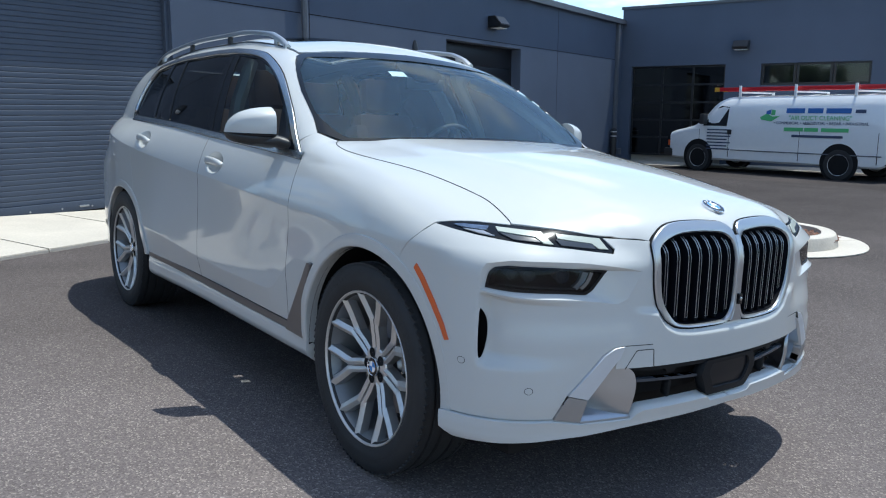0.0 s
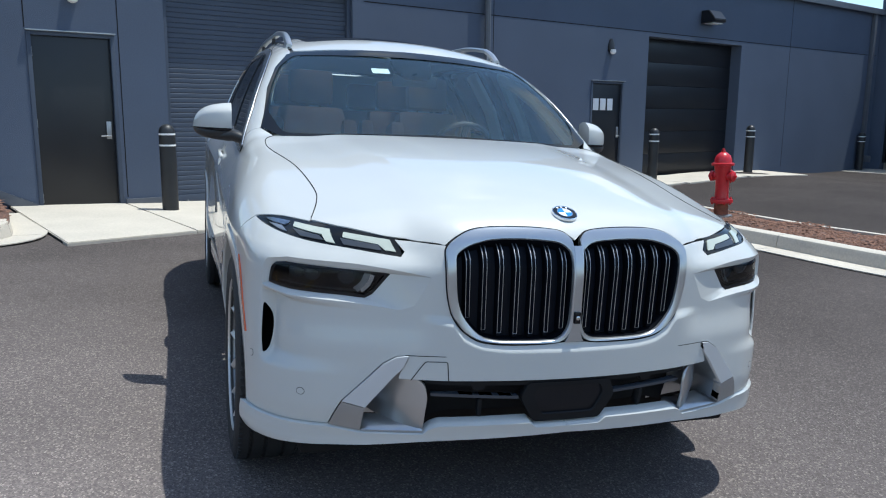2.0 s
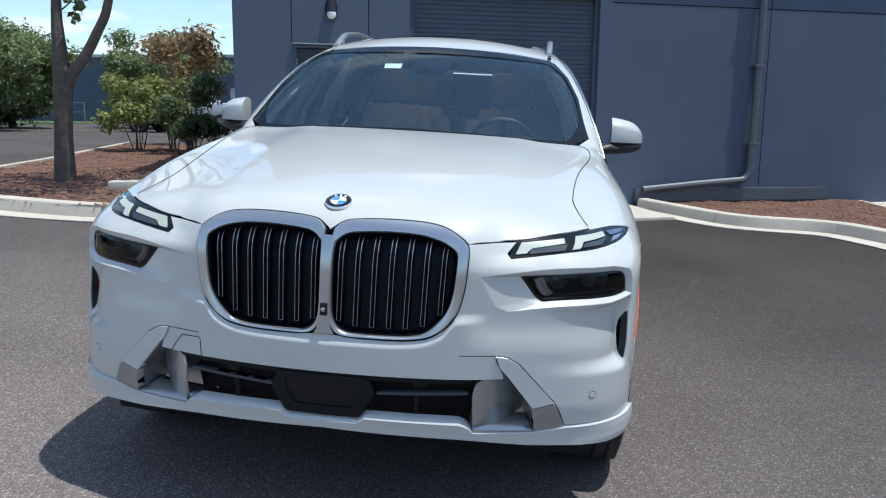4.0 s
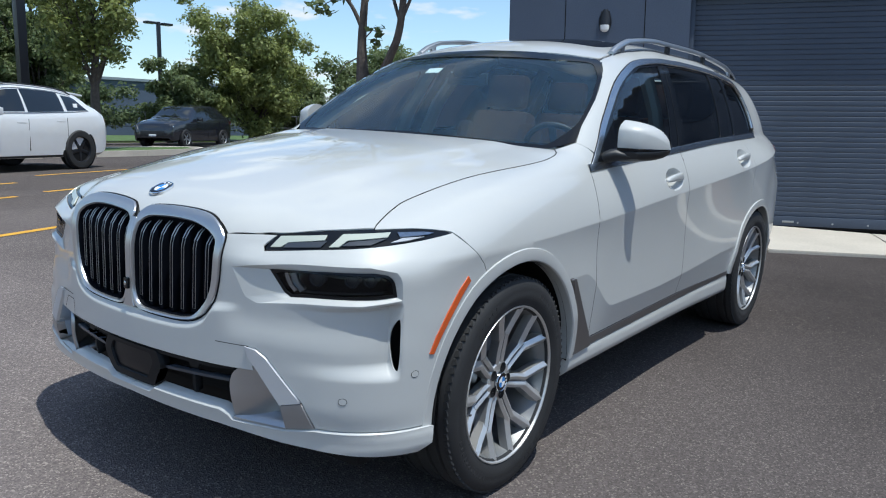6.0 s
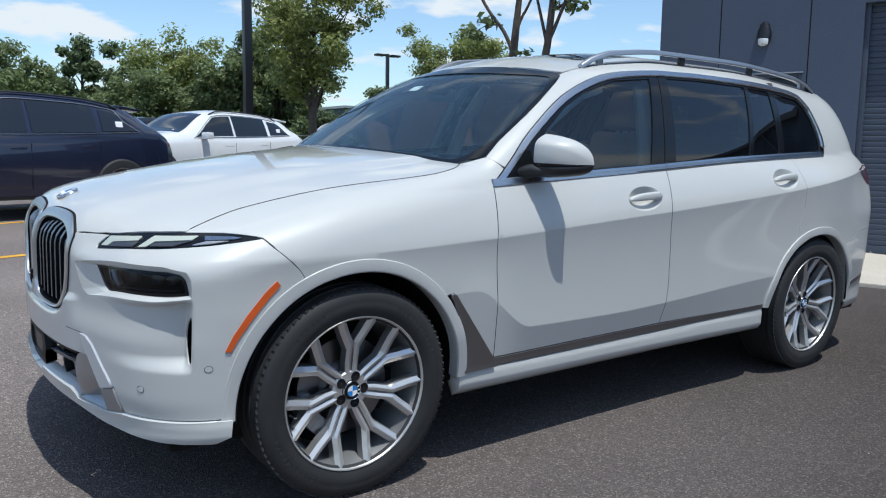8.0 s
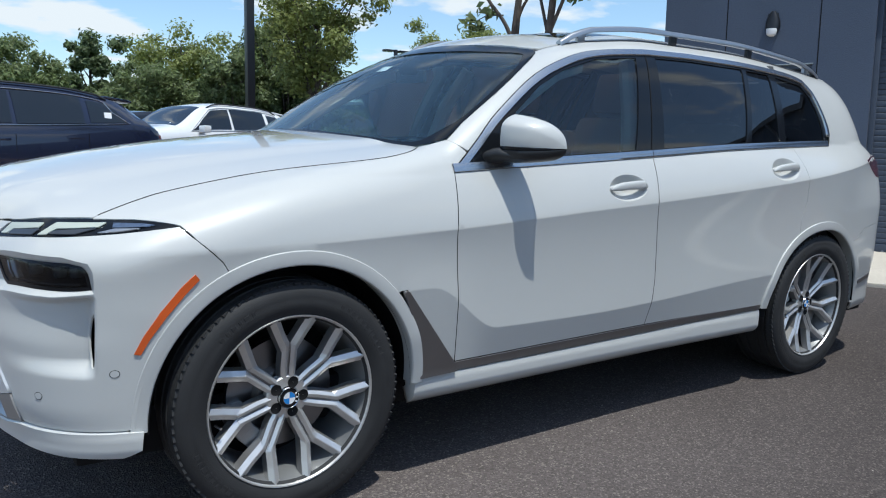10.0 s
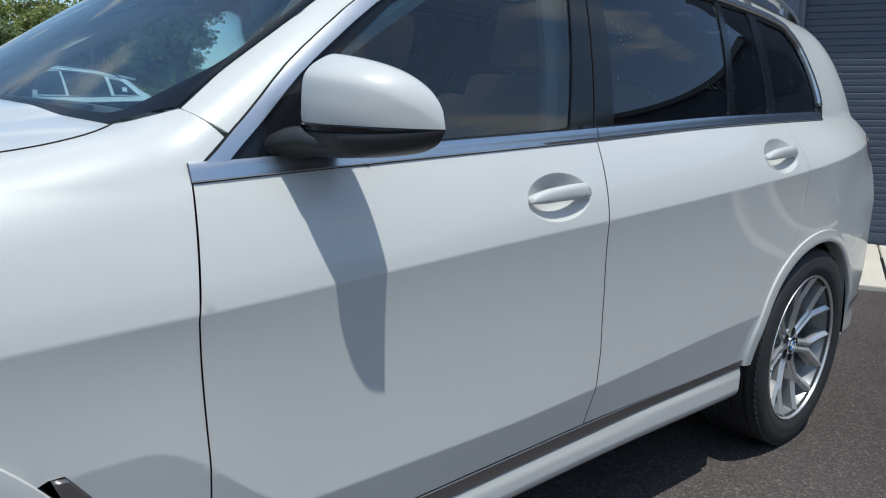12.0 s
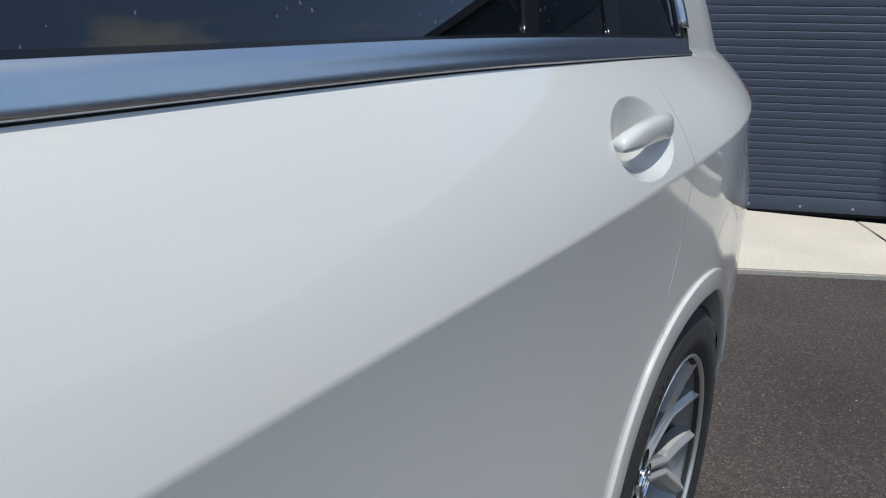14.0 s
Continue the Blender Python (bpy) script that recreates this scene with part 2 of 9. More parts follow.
def asphalt():
    """Dark asphalt with pale stone specks, coarse patches and faint pale scuffs."""
    m, n, l, b = material("asphalt")
    co = n.new("ShaderNodeTexCoord")
    speck = n.new("ShaderNodeTexVoronoi")
    speck.inputs["Scale"].default_value = 150
    l.new(co.outputs["Object"], speck.inputs["Vector"])
    tone = n.new("ShaderNodeSeparateColor")
    l.new(speck.outputs["Color"], tone.inputs[0])
    ramp = n.new("ShaderNodeValToRGB")
    e = ramp.color_ramp.elements
    e[0].position, e[0].color = 0.0, (0.062, 0.0535, 0.0515, 1)
    e[1].position, e[1].color = 0.86, (0.106, 0.091, 0.087, 1)
    k = e.new(0.955)
    k.color = (0.165, 0.145, 0.130, 1)
    l.new(tone.outputs[0], ramp.inputs["Fac"])
    patch = n.new("ShaderNodeTexNoise")
    patch.inputs["Scale"].default_value, patch.inputs["Detail"].default_value = 0.55, 6
    l.new(co.outputs["Object"], patch.inputs["Vector"])
    pr = n.new("ShaderNodeMapRange")
    pr.inputs["From Min"].default_value, pr.inputs["From Max"].default_value = 0.3, 0.7
    pr.inputs["To Min"].default_value, pr.inputs["To Max"].default_value = 0.82, 1.22
    l.new(patch.outputs["Fac"], pr.inputs["Value"])
    # lighter asphalt at low y, darker toward high y, along a wandering edge
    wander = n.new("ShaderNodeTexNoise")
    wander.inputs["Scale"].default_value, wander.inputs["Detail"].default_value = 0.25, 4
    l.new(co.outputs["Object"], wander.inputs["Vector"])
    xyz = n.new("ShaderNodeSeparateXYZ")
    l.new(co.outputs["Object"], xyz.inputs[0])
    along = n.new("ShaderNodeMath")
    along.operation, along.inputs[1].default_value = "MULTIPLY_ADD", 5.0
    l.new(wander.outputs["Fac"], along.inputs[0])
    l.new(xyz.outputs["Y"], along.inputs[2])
    y_tone = n.new("ShaderNodeMapRange")
    y_tone.interpolation_type = "SMOOTHSTEP"
    y_tone.inputs["From Min"].default_value, y_tone.inputs["From Max"].default_value = 0.5, 5.0
    y_tone.inputs["To Min"].default_value, y_tone.inputs["To Max"].default_value = 1.42, 0.82
    l.new(along.outputs[0], y_tone.inputs["Value"])
    # darkest along the apron (low x), lighter out on the open lot
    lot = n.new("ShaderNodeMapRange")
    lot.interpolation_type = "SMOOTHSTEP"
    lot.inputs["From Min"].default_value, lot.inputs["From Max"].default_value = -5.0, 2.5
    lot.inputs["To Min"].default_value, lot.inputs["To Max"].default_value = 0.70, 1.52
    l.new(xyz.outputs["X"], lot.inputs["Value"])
    both_tones, toned = n.new("ShaderNodeMath"), n.new("ShaderNodeMath")
    both_tones.operation = toned.operation = "MULTIPLY"
    l.new(y_tone.outputs["Result"], both_tones.inputs[0])
    l.new(lot.outputs["Result"], both_tones.inputs[1])
    l.new(pr.outputs["Result"], toned.inputs[0])
    l.new(both_tones.outputs[0], toned.inputs[1])
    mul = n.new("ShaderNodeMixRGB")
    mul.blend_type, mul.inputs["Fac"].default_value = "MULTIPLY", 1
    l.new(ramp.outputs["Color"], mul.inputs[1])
    l.new(toned.outputs[0], mul.inputs[2])
    # pale dust scuffs along thin wandering lines
    scuff = n.new("ShaderNodeTexNoise")
    scuff.inputs["Scale"].default_value, scuff.inputs["Detail"].default_value = 0.35, 3
    l.new(co.outputs["Object"], scuff.inputs["Vector"])
    band = n.new("ShaderNodeMapRange")
    band.interpolation_type = "SMOOTHSTEP"
    dist = n.new("ShaderNodeMath")
    dist.operation = "SUBTRACT"
    dist.inputs[1].default_value = 0.56
    ab = n.new("ShaderNodeMath")
    ab.operation = "ABSOLUTE"
    l.new(scuff.outputs["Fac"], dist.inputs[0])
    l.new(dist.outputs[0], ab.inputs[0])
    band.inputs["From Min"].default_value, band.inputs["From Max"].default_value = 0.0, 0.0028
    band.inputs["To Min"].default_value, band.inputs["To Max"].default_value = 0.14, 0.0
    l.new(ab.outputs[0], band.inputs["Value"])
    brk = n.new("ShaderNodeTexNoise")
    brk.inputs["Scale"].default_value = 6
    l.new(co.outputs["Object"], brk.inputs["Vector"])
    bm_ = n.new("ShaderNodeMath")
    bm_.operation = "MULTIPLY"
    l.new(band.outputs["Result"], bm_.inputs[0])
    l.new(brk.outputs["Fac"], bm_.inputs[1])
    mix = n.new("ShaderNodeMixRGB")
    mix.inputs[2].default_value = (0.24, 0.21, 0.18, 1)
    l.new(bm_.outputs[0], mix.inputs["Fac"])
    l.new(mul.outputs[0], mix.inputs[1])
    # loose pale grit, thicker in some places
    grit, where, few, dot = n.new("ShaderNodeTexVoronoi"), n.new("ShaderNodeTexNoise"), n.new("ShaderNodeMapRange"), n.new("ShaderNodeMath")
    grit.inputs["Scale"].default_value, where.inputs["Scale"].default_value = 16, 0.9
    l.new(co.outputs["Object"], grit.inputs["Vector"])
    l.new(co.outputs["Object"], where.inputs["Vector"])
    few.inputs["From Min"].default_value, few.inputs["From Max"].default_value = 0.45, 0.72
    few.inputs["To Min"].default_value, few.inputs["To Max"].default_value = 0.025, 0.085
    l.new(where.outputs["Fac"], few.inputs["Value"])
    dot.operation = "LESS_THAN"
    l.new(grit.outputs["Distance"], dot.inputs[0])
    l.new(few.outputs["Result"], dot.inputs[1])
    pale = n.new("ShaderNodeMixRGB")
    pale.inputs[2].default_value = (0.34, 0.31, 0.27, 1)
    l.new(dot.outputs[0], pale.inputs["Fac"])
    l.new(mix.outputs[0], pale.inputs[1])
    l.new(pale.outputs[0], b.inputs["Base Color"])
    b.inputs["Roughness"].default_value = 0.92
    b.inputs["Specular IOR Level"].default_value = 0.08
    bump = n.new("ShaderNodeBump")
    bump.inputs["Strength"].default_value, bump.inputs["Distance"].default_value = 0.8, 0.004
    l.new(speck.outputs["Distance"], bump.inputs["Height"])
    l.new(bump.outputs["Normal"], b.inputs["Normal"])
    return m


def leaf_material(name, colour, spread=0.35):
    m, n, l, b = material(name)
    geo = n.new("ShaderNodeNewGeometry")
    r = n.new("ShaderNodeMapRange")
    r.inputs["To Min"].default_value, r.inputs["To Max"].default_value = 1 - spread, 1 + spread
    l.new(geo.outputs["Random Per Island"], r.inputs["Value"])
    mul = n.new("ShaderNodeMixRGB")
    mul.blend_type, mul.inputs["Fac"].default_value = "MULTIPLY", 1
    mul.inputs[1].default_value = rgb(colour)
    l.new(r.outputs["Result"], mul.inputs[2])
    l.new(mul.outputs[0], b.inputs["Base Color"])
    b.inputs["Roughness"].default_value = 0.55
    trans = n.new("ShaderNodeBsdfTranslucent")
    l.new(mul.outputs[0], trans.inputs["Color"])
    mix = n.new("ShaderNodeMixShader")
    mix.inputs[0].default_value = 0.48
    l.new(b.outputs[0], mix.inputs[1])
    l.new(trans.outputs[0], mix.inputs[2])
    l.new(mix.outputs[0], n["Material Output"].inputs["Surface"])
    return m


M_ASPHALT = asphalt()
M_LEAF = leaf_material("green_leaf", (0.165, 0.210, 0.085))
M_LEAFDARK = leaf_material("dark_green_leaf", (0.130, 0.175, 0.078))
M_LEAFPALE = leaf_material("pale_green_leaf", (0.25, 0.285, 0.09))
M_LEAFRED = leaf_material("bronze_leaf", (0.30, 0.21, 0.11))


# ---- tools for building ----
def mesh_from(name, verts, faces, mat, normals=None, smooth=False):
    me = bpy.data.meshes.new(name)
    me.from_pydata([tuple(map(float, v)) for v in verts], [], [tuple(map(int, f)) for f in faces])
    me.materials.append(mat)
    if smooth or normals is not None:
        me.polygons.foreach_set("use_smooth", [True] * len(me.polygons))
    me.update()
    if normals is not None:
        me.normals_split_custom_set_from_vertices([tuple(map(float, v)) for v in normals])
    return me


def thing(name, label, category, group="", at=None, kind=""):
    """An Empty that stands for one thing; its parts hang from it."""
    ob = new(name)
    ob.empty_display_size = 0.1
    if at is not None:
        ob.matrix_world = at
    return tagged(ob, label, category, group, kind)


def part(name, shape, mat, parent, label="", smooth=True, angle=35.0):
    """Links a bmesh (or a ready mesh) as one mesh object under its thing or part."""
    if isinstance(shape, bmesh.types.BMesh):
        me = bpy.data.meshes.new(name)
        shape.to_mesh(me)
        shape.free()
        me.materials.append(mat)
        if smooth:
            me.polygons.foreach_set("use_smooth", [True] * len(me.polygons))
            me.set_sharp_from_angle(angle=radians(angle))
    else:
        me = shape
    ob = new(name, me)
    ob.parent = parent
    if label:
        tagged(ob, label)
    return ob


def box(x0, x1, y0, y1, z0, z1, bevel=0.0, m=None, bm=None):
    b = bm or bmesh.new()
    got = bmesh.ops.create_cube(b, size=1, matrix=(m or Matrix()) @ Matrix.Translation(((x0 + x1) / 2, (y0 + y1) / 2, (z0 + z1) / 2)) @ Matrix.Diagonal((x1 - x0, y1 - y0, z1 - z0, 1)))
    if bevel:
        edges = list({e for v in got["verts"] for e in v.link_edges})
        bmesh.ops.bevel(b, geom=edges, offset=bevel, segments=2, profile=0.6, affect="EDGES")
    return b


def rod(a, b_, r0, r1=None, sides=12, bm=None, caps=True):
    """A round bar from a to b_."""
    b = bm or bmesh.new()
    a, b_ = Vector(a), Vector(b_)
    d = b_ - a
    m = Matrix.Translation((a + b_) / 2) @ d.to_track_quat("Z", "Y").to_matrix().to_4x4()
    bmesh.ops.create_cone(b, cap_ends=caps, segments=sides, radius1=r0, radius2=r0 if r1 is None else r1, depth=d.length, matrix=m)
    return b


def lathe(profile, sides=32, m=None, bm=None):
    """Turns (radius, height) points round z."""
    b = bm or bmesh.new()
    m = m or Matrix()
    rings = []
    for r, h in profile:
        rings.append([b.verts.new(m @ Vector((r * math.cos(2 * math.pi * i / sides), r * math.sin(2 * math.pi * i / sides), h))) for i in range(sides)])
    for p, q in zip(rings, rings[1:]):
        for i in range(sides):
            b.faces.new((p[i], p[(i + 1) % sides], q[(i + 1) % sides], q[i]))
    return b


def prism(points, z0, z1, bm=None, m=None, bevel=0.0):
    """A flat outline (x, y) drawn up from z0 to z1."""
    b = bm or bmesh.new()
    m = m or Matrix()
    lo = [b.verts.new(m @ Vector((x, y, z0))) for x, y in points]
    hi = [b.verts.new(m @ Vector((x, y, z1))) for x, y in points]
    n = len(points)
    fs = [b.faces.new(lo[::-1]), b.faces.new(hi)]
    for i in range(n):
        fs.append(b.faces.new((lo[i], lo[(i + 1) % n], hi[(i + 1) % n], hi[i])))
    if bevel:
        bmesh.ops.bevel(b, geom=[e for e in fs[1].edges], offset=bevel, segments=2, affect="EDGES")
    bmesh.ops.recalc_face_normals(b, faces=b.faces)
    return b


def tube(points, r, sides=8, bm=None, closed=False):
    """A round tube along a line of points; r may be one radius or one for each point."""
    b = bm or bmesh.new()
    pts = [Vector(p) for p in points]
    n = len(pts)
    rs = [r] * n if isinstance(r, (int, float)) else list(r)
    rings, ref = [], Vector((0, 0, 1))
    for i, p in enumerate(pts):
        if closed:
            d = pts[(i + 1) % n] - pts[i - 1]
        else:
            d = pts[min(i + 1, n - 1)] - pts[max(i - 1, 0)]
        d.normalize()
        if i == 0:
            ref = Vector((0, 0, 1)) if abs(d.z) < 0.9 else Vector((1, 0, 0))
        s = d.cross(ref).normalized()
        u = s.cross(d).normalized()
        ref = u
        rings.append([b.verts.new(p + rs[i] * (math.cos(2 * math.pi * k / sides) * s + math.sin(2 * math.pi * k / sides) * u)) for k in range(sides)])
    for i in range(n if closed else n - 1):
        p, q = rings[i], rings[(i + 1) % n]
        for k in range(sides):
            b.faces.new((p[k], p[(k + 1) % sides], q[(k + 1) % sides], q[k]))
    if not closed:
        b.faces.new(rings[0][::-1]), b.faces.new(rings[-1])
    bmesh.ops.recalc_face_normals(b, faces=b.faces)
    return b


def spline(pts, n=8, closed=False):
    """A smooth line through the points."""
    p = [np.array(q, float) for q in pts]
    k = len(p)
    out = []
    for i in range(k if closed else k - 1):
        a, b, c, d = (p[(i + j) % k] if closed else p[min(max(i + j, 0), k - 1)] for j in (-1, 0, 1, 2))
        for t in np.arange(n) / n:
            out.append(0.5 * (2 * b + (c - a) * t + (2 * a - 5 * b + 4 * c - d) * t * t + (3 * b - a - 3 * c + d) * t ** 3))
    if not closed:
        out.append(p[-1])
    return out


def filleted(pts, r, n=4):
    """A closed outline with its corners rounded by r (one for all, or one each)."""
    out, k = [], len(pts)
    for i in range(k):
        a, b, c = (np.array(pts[(i + j) % k], float) for j in (-1, 0, 1))
        rr = r if isinstance(r, (int, float)) else r[i]
        u, v = a - b, c - b
        lu, lv = np.linalg.norm(u), np.linalg.norm(v)
        t = min(rr, 0.45 * lu, 0.45 * lv)
        if t < 1e-4:
            out.append(b)
            continue
        s, e = b + u / lu * t, b + v / lv * t
        for q in np.linspace(0, 1, n + 1):
            out.append((1 - q) ** 2 * s + 2 * q * (1 - q) * b + q * q * e)
    return out


def inside(q, loop):
    x, y = q[:, 0], q[:, 1]
    r = np.zeros(len(q), bool)
    for a, b in zip(loop, np.roll(loop, -1, 0)):
        c = (a[1] > y) != (b[1] > y)
        r ^= c & (x < (b[0] - a[0]) * (y - a[1]) / (b[1] - a[1] + 1e-15) + a[0])
    return r


def dense(loop, gap, closed=True):
    loop = np.array(loop, float)
    ends = np.roll(loop, -1, 0) if closed else loop[1:]
    out = []
    for a, b in zip(loop, ends):
        n = max(1, int(np.ceil(np.linalg.norm(b - a) / gap)))
        out += [a + (b - a) * i / n for i in range(n)]
    if not closed:
        out.append(loop[-1])
    return np.array(out)


def trimmed(loop, gap):
    """The outline drawn in by gap metres, for the joint between panels."""
    p = np.array(loop, float)
    a, c = np.roll(p, 1, 0), np.roll(p, -1, 0)
    area = np.sum(p[:, 0] * c[:, 1] - c[:, 0] * p[:, 1])
    t1, t2 = p - a, c - p
    t1 /= np.maximum(np.linalg.norm(t1, axis=1, keepdims=True), 1e-9)
    t2 /= np.maximum(np.linalg.norm(t2, axis=1, keepdims=True), 1e-9)
    n = (t1 + t2)[:, ::-1] * (-1, 1)
    n /= np.maximum(np.linalg.norm(n, axis=1, keepdims=True), 1e-9)
    k = 1 / np.clip(np.sum(n * (t1[:, ::-1] * (-1, 1)), 1), 0.5, 1)
    return p + n * (gap * k)[:, None] * (1 if area > 0 else -1)


# ---- the lot: ground level, and the dark building behind the car ----
def level(x, y):
    """Height of the asphalt: the stall falls gently to the car's left."""
    return np.where(y < 0, 0.5 * np.tanh(0.0454 * np.abs(y) / 0.5), -0.0454 * y * np.exp(-(y / 6.0) ** 2) - 0.27 * np.clip((y - 10.5) / 5.5, 0, 1) ** 2 * (3 - 2 * np.clip((y - 10.5) / 5.5, 0, 1)))


def near_far(lim, fine, far):
    a = np.arange(-lim, lim + fine, fine)
    b = np.geomspace(lim + fine * 2, far, 14)
    return np.concatenate([-b[::-1], a, b])


gx, gy = near_far(14, 0.5, 900), near_far(14, 0.5, 900)
X, Y = np.meshgrid(gx, gy)
Z = level(X, Y)
n = len(gx)
faces = [(j * n + i, j * n + i + 1, (j + 1) * n + i + 1, (j + 1) * n + i) for j in range(len(gy) - 1) for i in range(n - 1)]
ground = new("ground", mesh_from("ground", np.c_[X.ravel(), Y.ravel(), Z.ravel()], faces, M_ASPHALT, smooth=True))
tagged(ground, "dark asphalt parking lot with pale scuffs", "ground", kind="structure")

# local frame of the long wall: x along it (away to the far end), y into the building, z up
WALL = Matrix(((-0.3345, -0.9424, 0, -8.6), (0.9424, -0.3345, 0, 0.0), (0, 0, 1, 0), (0, 0, 0, 1)))


def setting(name, bm, mat, label, m=None, smooth=False, category=""):
    ob = part(name, bm, mat, None, smooth=smooth)
    if m is not None:
        ob.matrix_world = m
    return tagged(ob, label, category, kind="structure")


def wall_with_openings(s0, s1, z0, z1, thick, openings):
    """Blocks round the openings (s0, s1, top), butted end to end."""
    bm = bmesh.new()
    at = s0
    for a, b, top in sorted(openings):
        box(at, a, 0, thick, z0, z1, bm=bm)
        box(a, b, 0, thick, top, z1, bm=bm)
        at = b
    box(at, s1, 0, thick, z0, z1, bm=bm)
    return bm


END = 19.0
DOOR_A, SHUT, DOOR_B, GARAGE = (-2.97, -1.97, 2.25), (-1.34, 1.52, 3.02), (6.92, 7.90, 1.95), (8.63, 12.05, 2.88)
wall_1 = setting("wall_1", wall_with_openings(-3.76, END, -0.5, 4.12, 0.34, [DOOR_A, SHUT, DOOR_B, GARAGE]), M_WALL, "charcoal painted precast wall of a commercial building", WALL, category="wall")
# shallow joints between the wall's panels
for a, b, z in ((-3.76, -2.99, None), (1.72, 18.9, 2.97)):
    if z:
        setting("wall_joint", box(a, b, -0.002, 0.01, z - 0.007, z + 0.007), M_GAP, "dark joint line in the charcoal wall", WALL, category="trim")
for s, z0, z1 in ((-2.98, 2.27, 4.1), (-1.92, 0.2, 4.1), (4.36, 0.2, 4.1), (14.2, 0.0, 4.1)):
    setting("wall_joint", box(s - 0.006, s + 0.006, -0.002, 0.01, z0, z1), M_GAP, "dark joint line in the charcoal wall", WALL, category="trim")
bm = box(2.05, END + 0.1, -0.10, 0.36, 4.12, 4.24, 0.01)
box(2.05, END + 0.1, -0.13, -0.10, 4.08, 4.20, bm=bm)
setting("eaves", bm, M_PALEPIPE, "grey metal gutter along the roof edge", WALL, category="gutter")
setting("roof_deck", box(-3.76, END + 12, 0.34, 14.0, 4.0, 4.12), M_WALL, "dark flat roof of the commercial building", WALL, category="roof")
setting("parapet", box(-3.76, 2.0, 0, 0.34, 4.12, 5.60), M_WALL, "charcoal raised parapet over the roller shutter", WALL, category="wall")
setting("wall_2", box(-3.76, -3.42, 0.34, 14.0, -0.5, 5.60), M_WALL, "charcoal end wall of the commercial building", WALL, category="wall")
setting("wall_3", box(-3.42, END + 12, 13.7, 14.0, -0.5, 4.0), M_WALL, "charcoal back wall of the commercial building", WALL, category="wall")
# metal base flashing: level beside the door, rising with the planting bed toward the corner
bm = box(-1.95, -1.36, -0.035, -0.003, 0.03, 0.175, 0.004)
setting("base_flashing", bm, M_PALEPIPE, "grey metal flashing at the wall foot", WALL, category="trim")
bm = bmesh.new()
for a, b in (((-3.74, 0.40), (-2.99, 0.035)),):
    vs = [bm.verts.new((x, y, z)) for y in (-0.035, -0.003) for x, z in ((a[0], a[1]), (b[0], b[1]), (b[0], b[1] + 0.14), (a[0], a[1] + 0.14))]
    for f in ((0, 1, 2, 3), (7, 6, 5, 4), (3, 2, 6, 7), (0, 4, 5, 1), (0, 3, 7, 4), (1, 5, 6, 2)):
        bm.faces.new([vs[i] for i in f])
setting("base_flashing", bm, M_PALEPIPE, "grey metal flashing sloping down to the door", WALL, category="trim")
setting("base_flashing", box(2.2, 5.6, -0.05, -0.003, 0.0, 0.20, 0.006), M_PALEPIPE, "grey metal flashing at the wall foot", WALL, category="trim")


def entrance(name, s0, s1, top, foot, label, digits=False):
    """A steel door in its frame: leaf, hinges, lever plate, threshold."""
    d = thing(name, label, "door", kind="structure", at=WALL)
    bm = box(s0, s0 + 0.05, -0.012, 0.12, foot, top, 0.003)
    box(s1 - 0.05, s1, -0.012, 0.12, foot, top, 0.003, bm=bm)
    box(s0 + 0.05, s1 - 0.05, -0.012, 0.12, top - 0.06, top, 0.003, bm=bm)
    part("door_frame", bm, M_SHUTTER, d)
    part("door_leaf", box(s0 + 0.053, s1 - 0.053, 0.03, 0.075, foot + 0.012, top - 0.063, 0.002), M_DOOR, d)
    part("threshold", box(s0, s1, -0.06, 0.12, foot - 0.03, foot + 0.010, 0.003), M_STEEL, d)
    part("drip_cap", box(s0 - 0.01, s1 + 0.01, -0.045, -0.012, top - 0.012, top + 0.004, 0.002), M_STEEL, d)
    for z in (foot + 0.2, (foot + top) / 2, top - 0.25):
        part("hinge", rod((s0 + 0.05, 0.022, z - 0.055), (s0 + 0.05, 0.022, z + 0.055), 0.010, sides=10), M_STEEL, d)
    hz = foot + 1.0
    plate = part("lever_plate", box(s1 - 0.155, s1 - 0.095, 0.012, 0.03, hz - 0.09, hz + 0.13, 0.006), M_STEEL, d)
    part("lever", tube([(s1 - 0.125, 0.02, hz - 0.05), (s1 - 0.125, -0.04, hz - 0.05), (s1 - 0.16, -0.05, hz - 0.05), (s1 - 0.24, -0.048, hz - 0.052)], 0.010, 8), M_STEEL, plate)
    if digits:
        for i in range(3):
            x = s0 + 0.11 + i * 0.21
            part("number_bar", box(x, x + 0.16, 0.024, 0.031, 1.37, 1.60, 0.002), M_WHITE, d)
    return d


entrance("door_1", DOOR_A[0], DOOR_A[1], DOOR_A[2], 0.04, "plain black steel door with a silver lever")
entrance("door_2", DOOR_B[0], DOOR_B[1], DOOR_B[2], -0.09, "black steel door with three white number blocks", True)

# roller shutter: separate interlocking slats between side guides
shutter = thing("roller_shutter", "charcoal steel roller shutter, closed down to the apron", "shutter", kind="structure", at=WALL)
sl = bmesh.new()
prof = [(0.1345, 0.0), (0.1290, 0.0022), (0.1277, 0.012), (0.1274, 0.032), (0.1277, 0.052), (0.1287, 0.0610), (0.1340, 0.0636), (0.150, 0.063)]
rows = [[sl.verts.new((s, y, z)) for y, z in prof] for s in (SHUT[0] + 0.03, SHUT[1] - 0.03)]
for k in range(len(prof) - 1):
    sl.faces.new((rows[0][k], rows[1][k], rows[1][k + 1], rows[0][k + 1]))
slat_mesh = bpy.data.meshes.new("slat")
sl.to_mesh(slat_mesh)
sl.free()
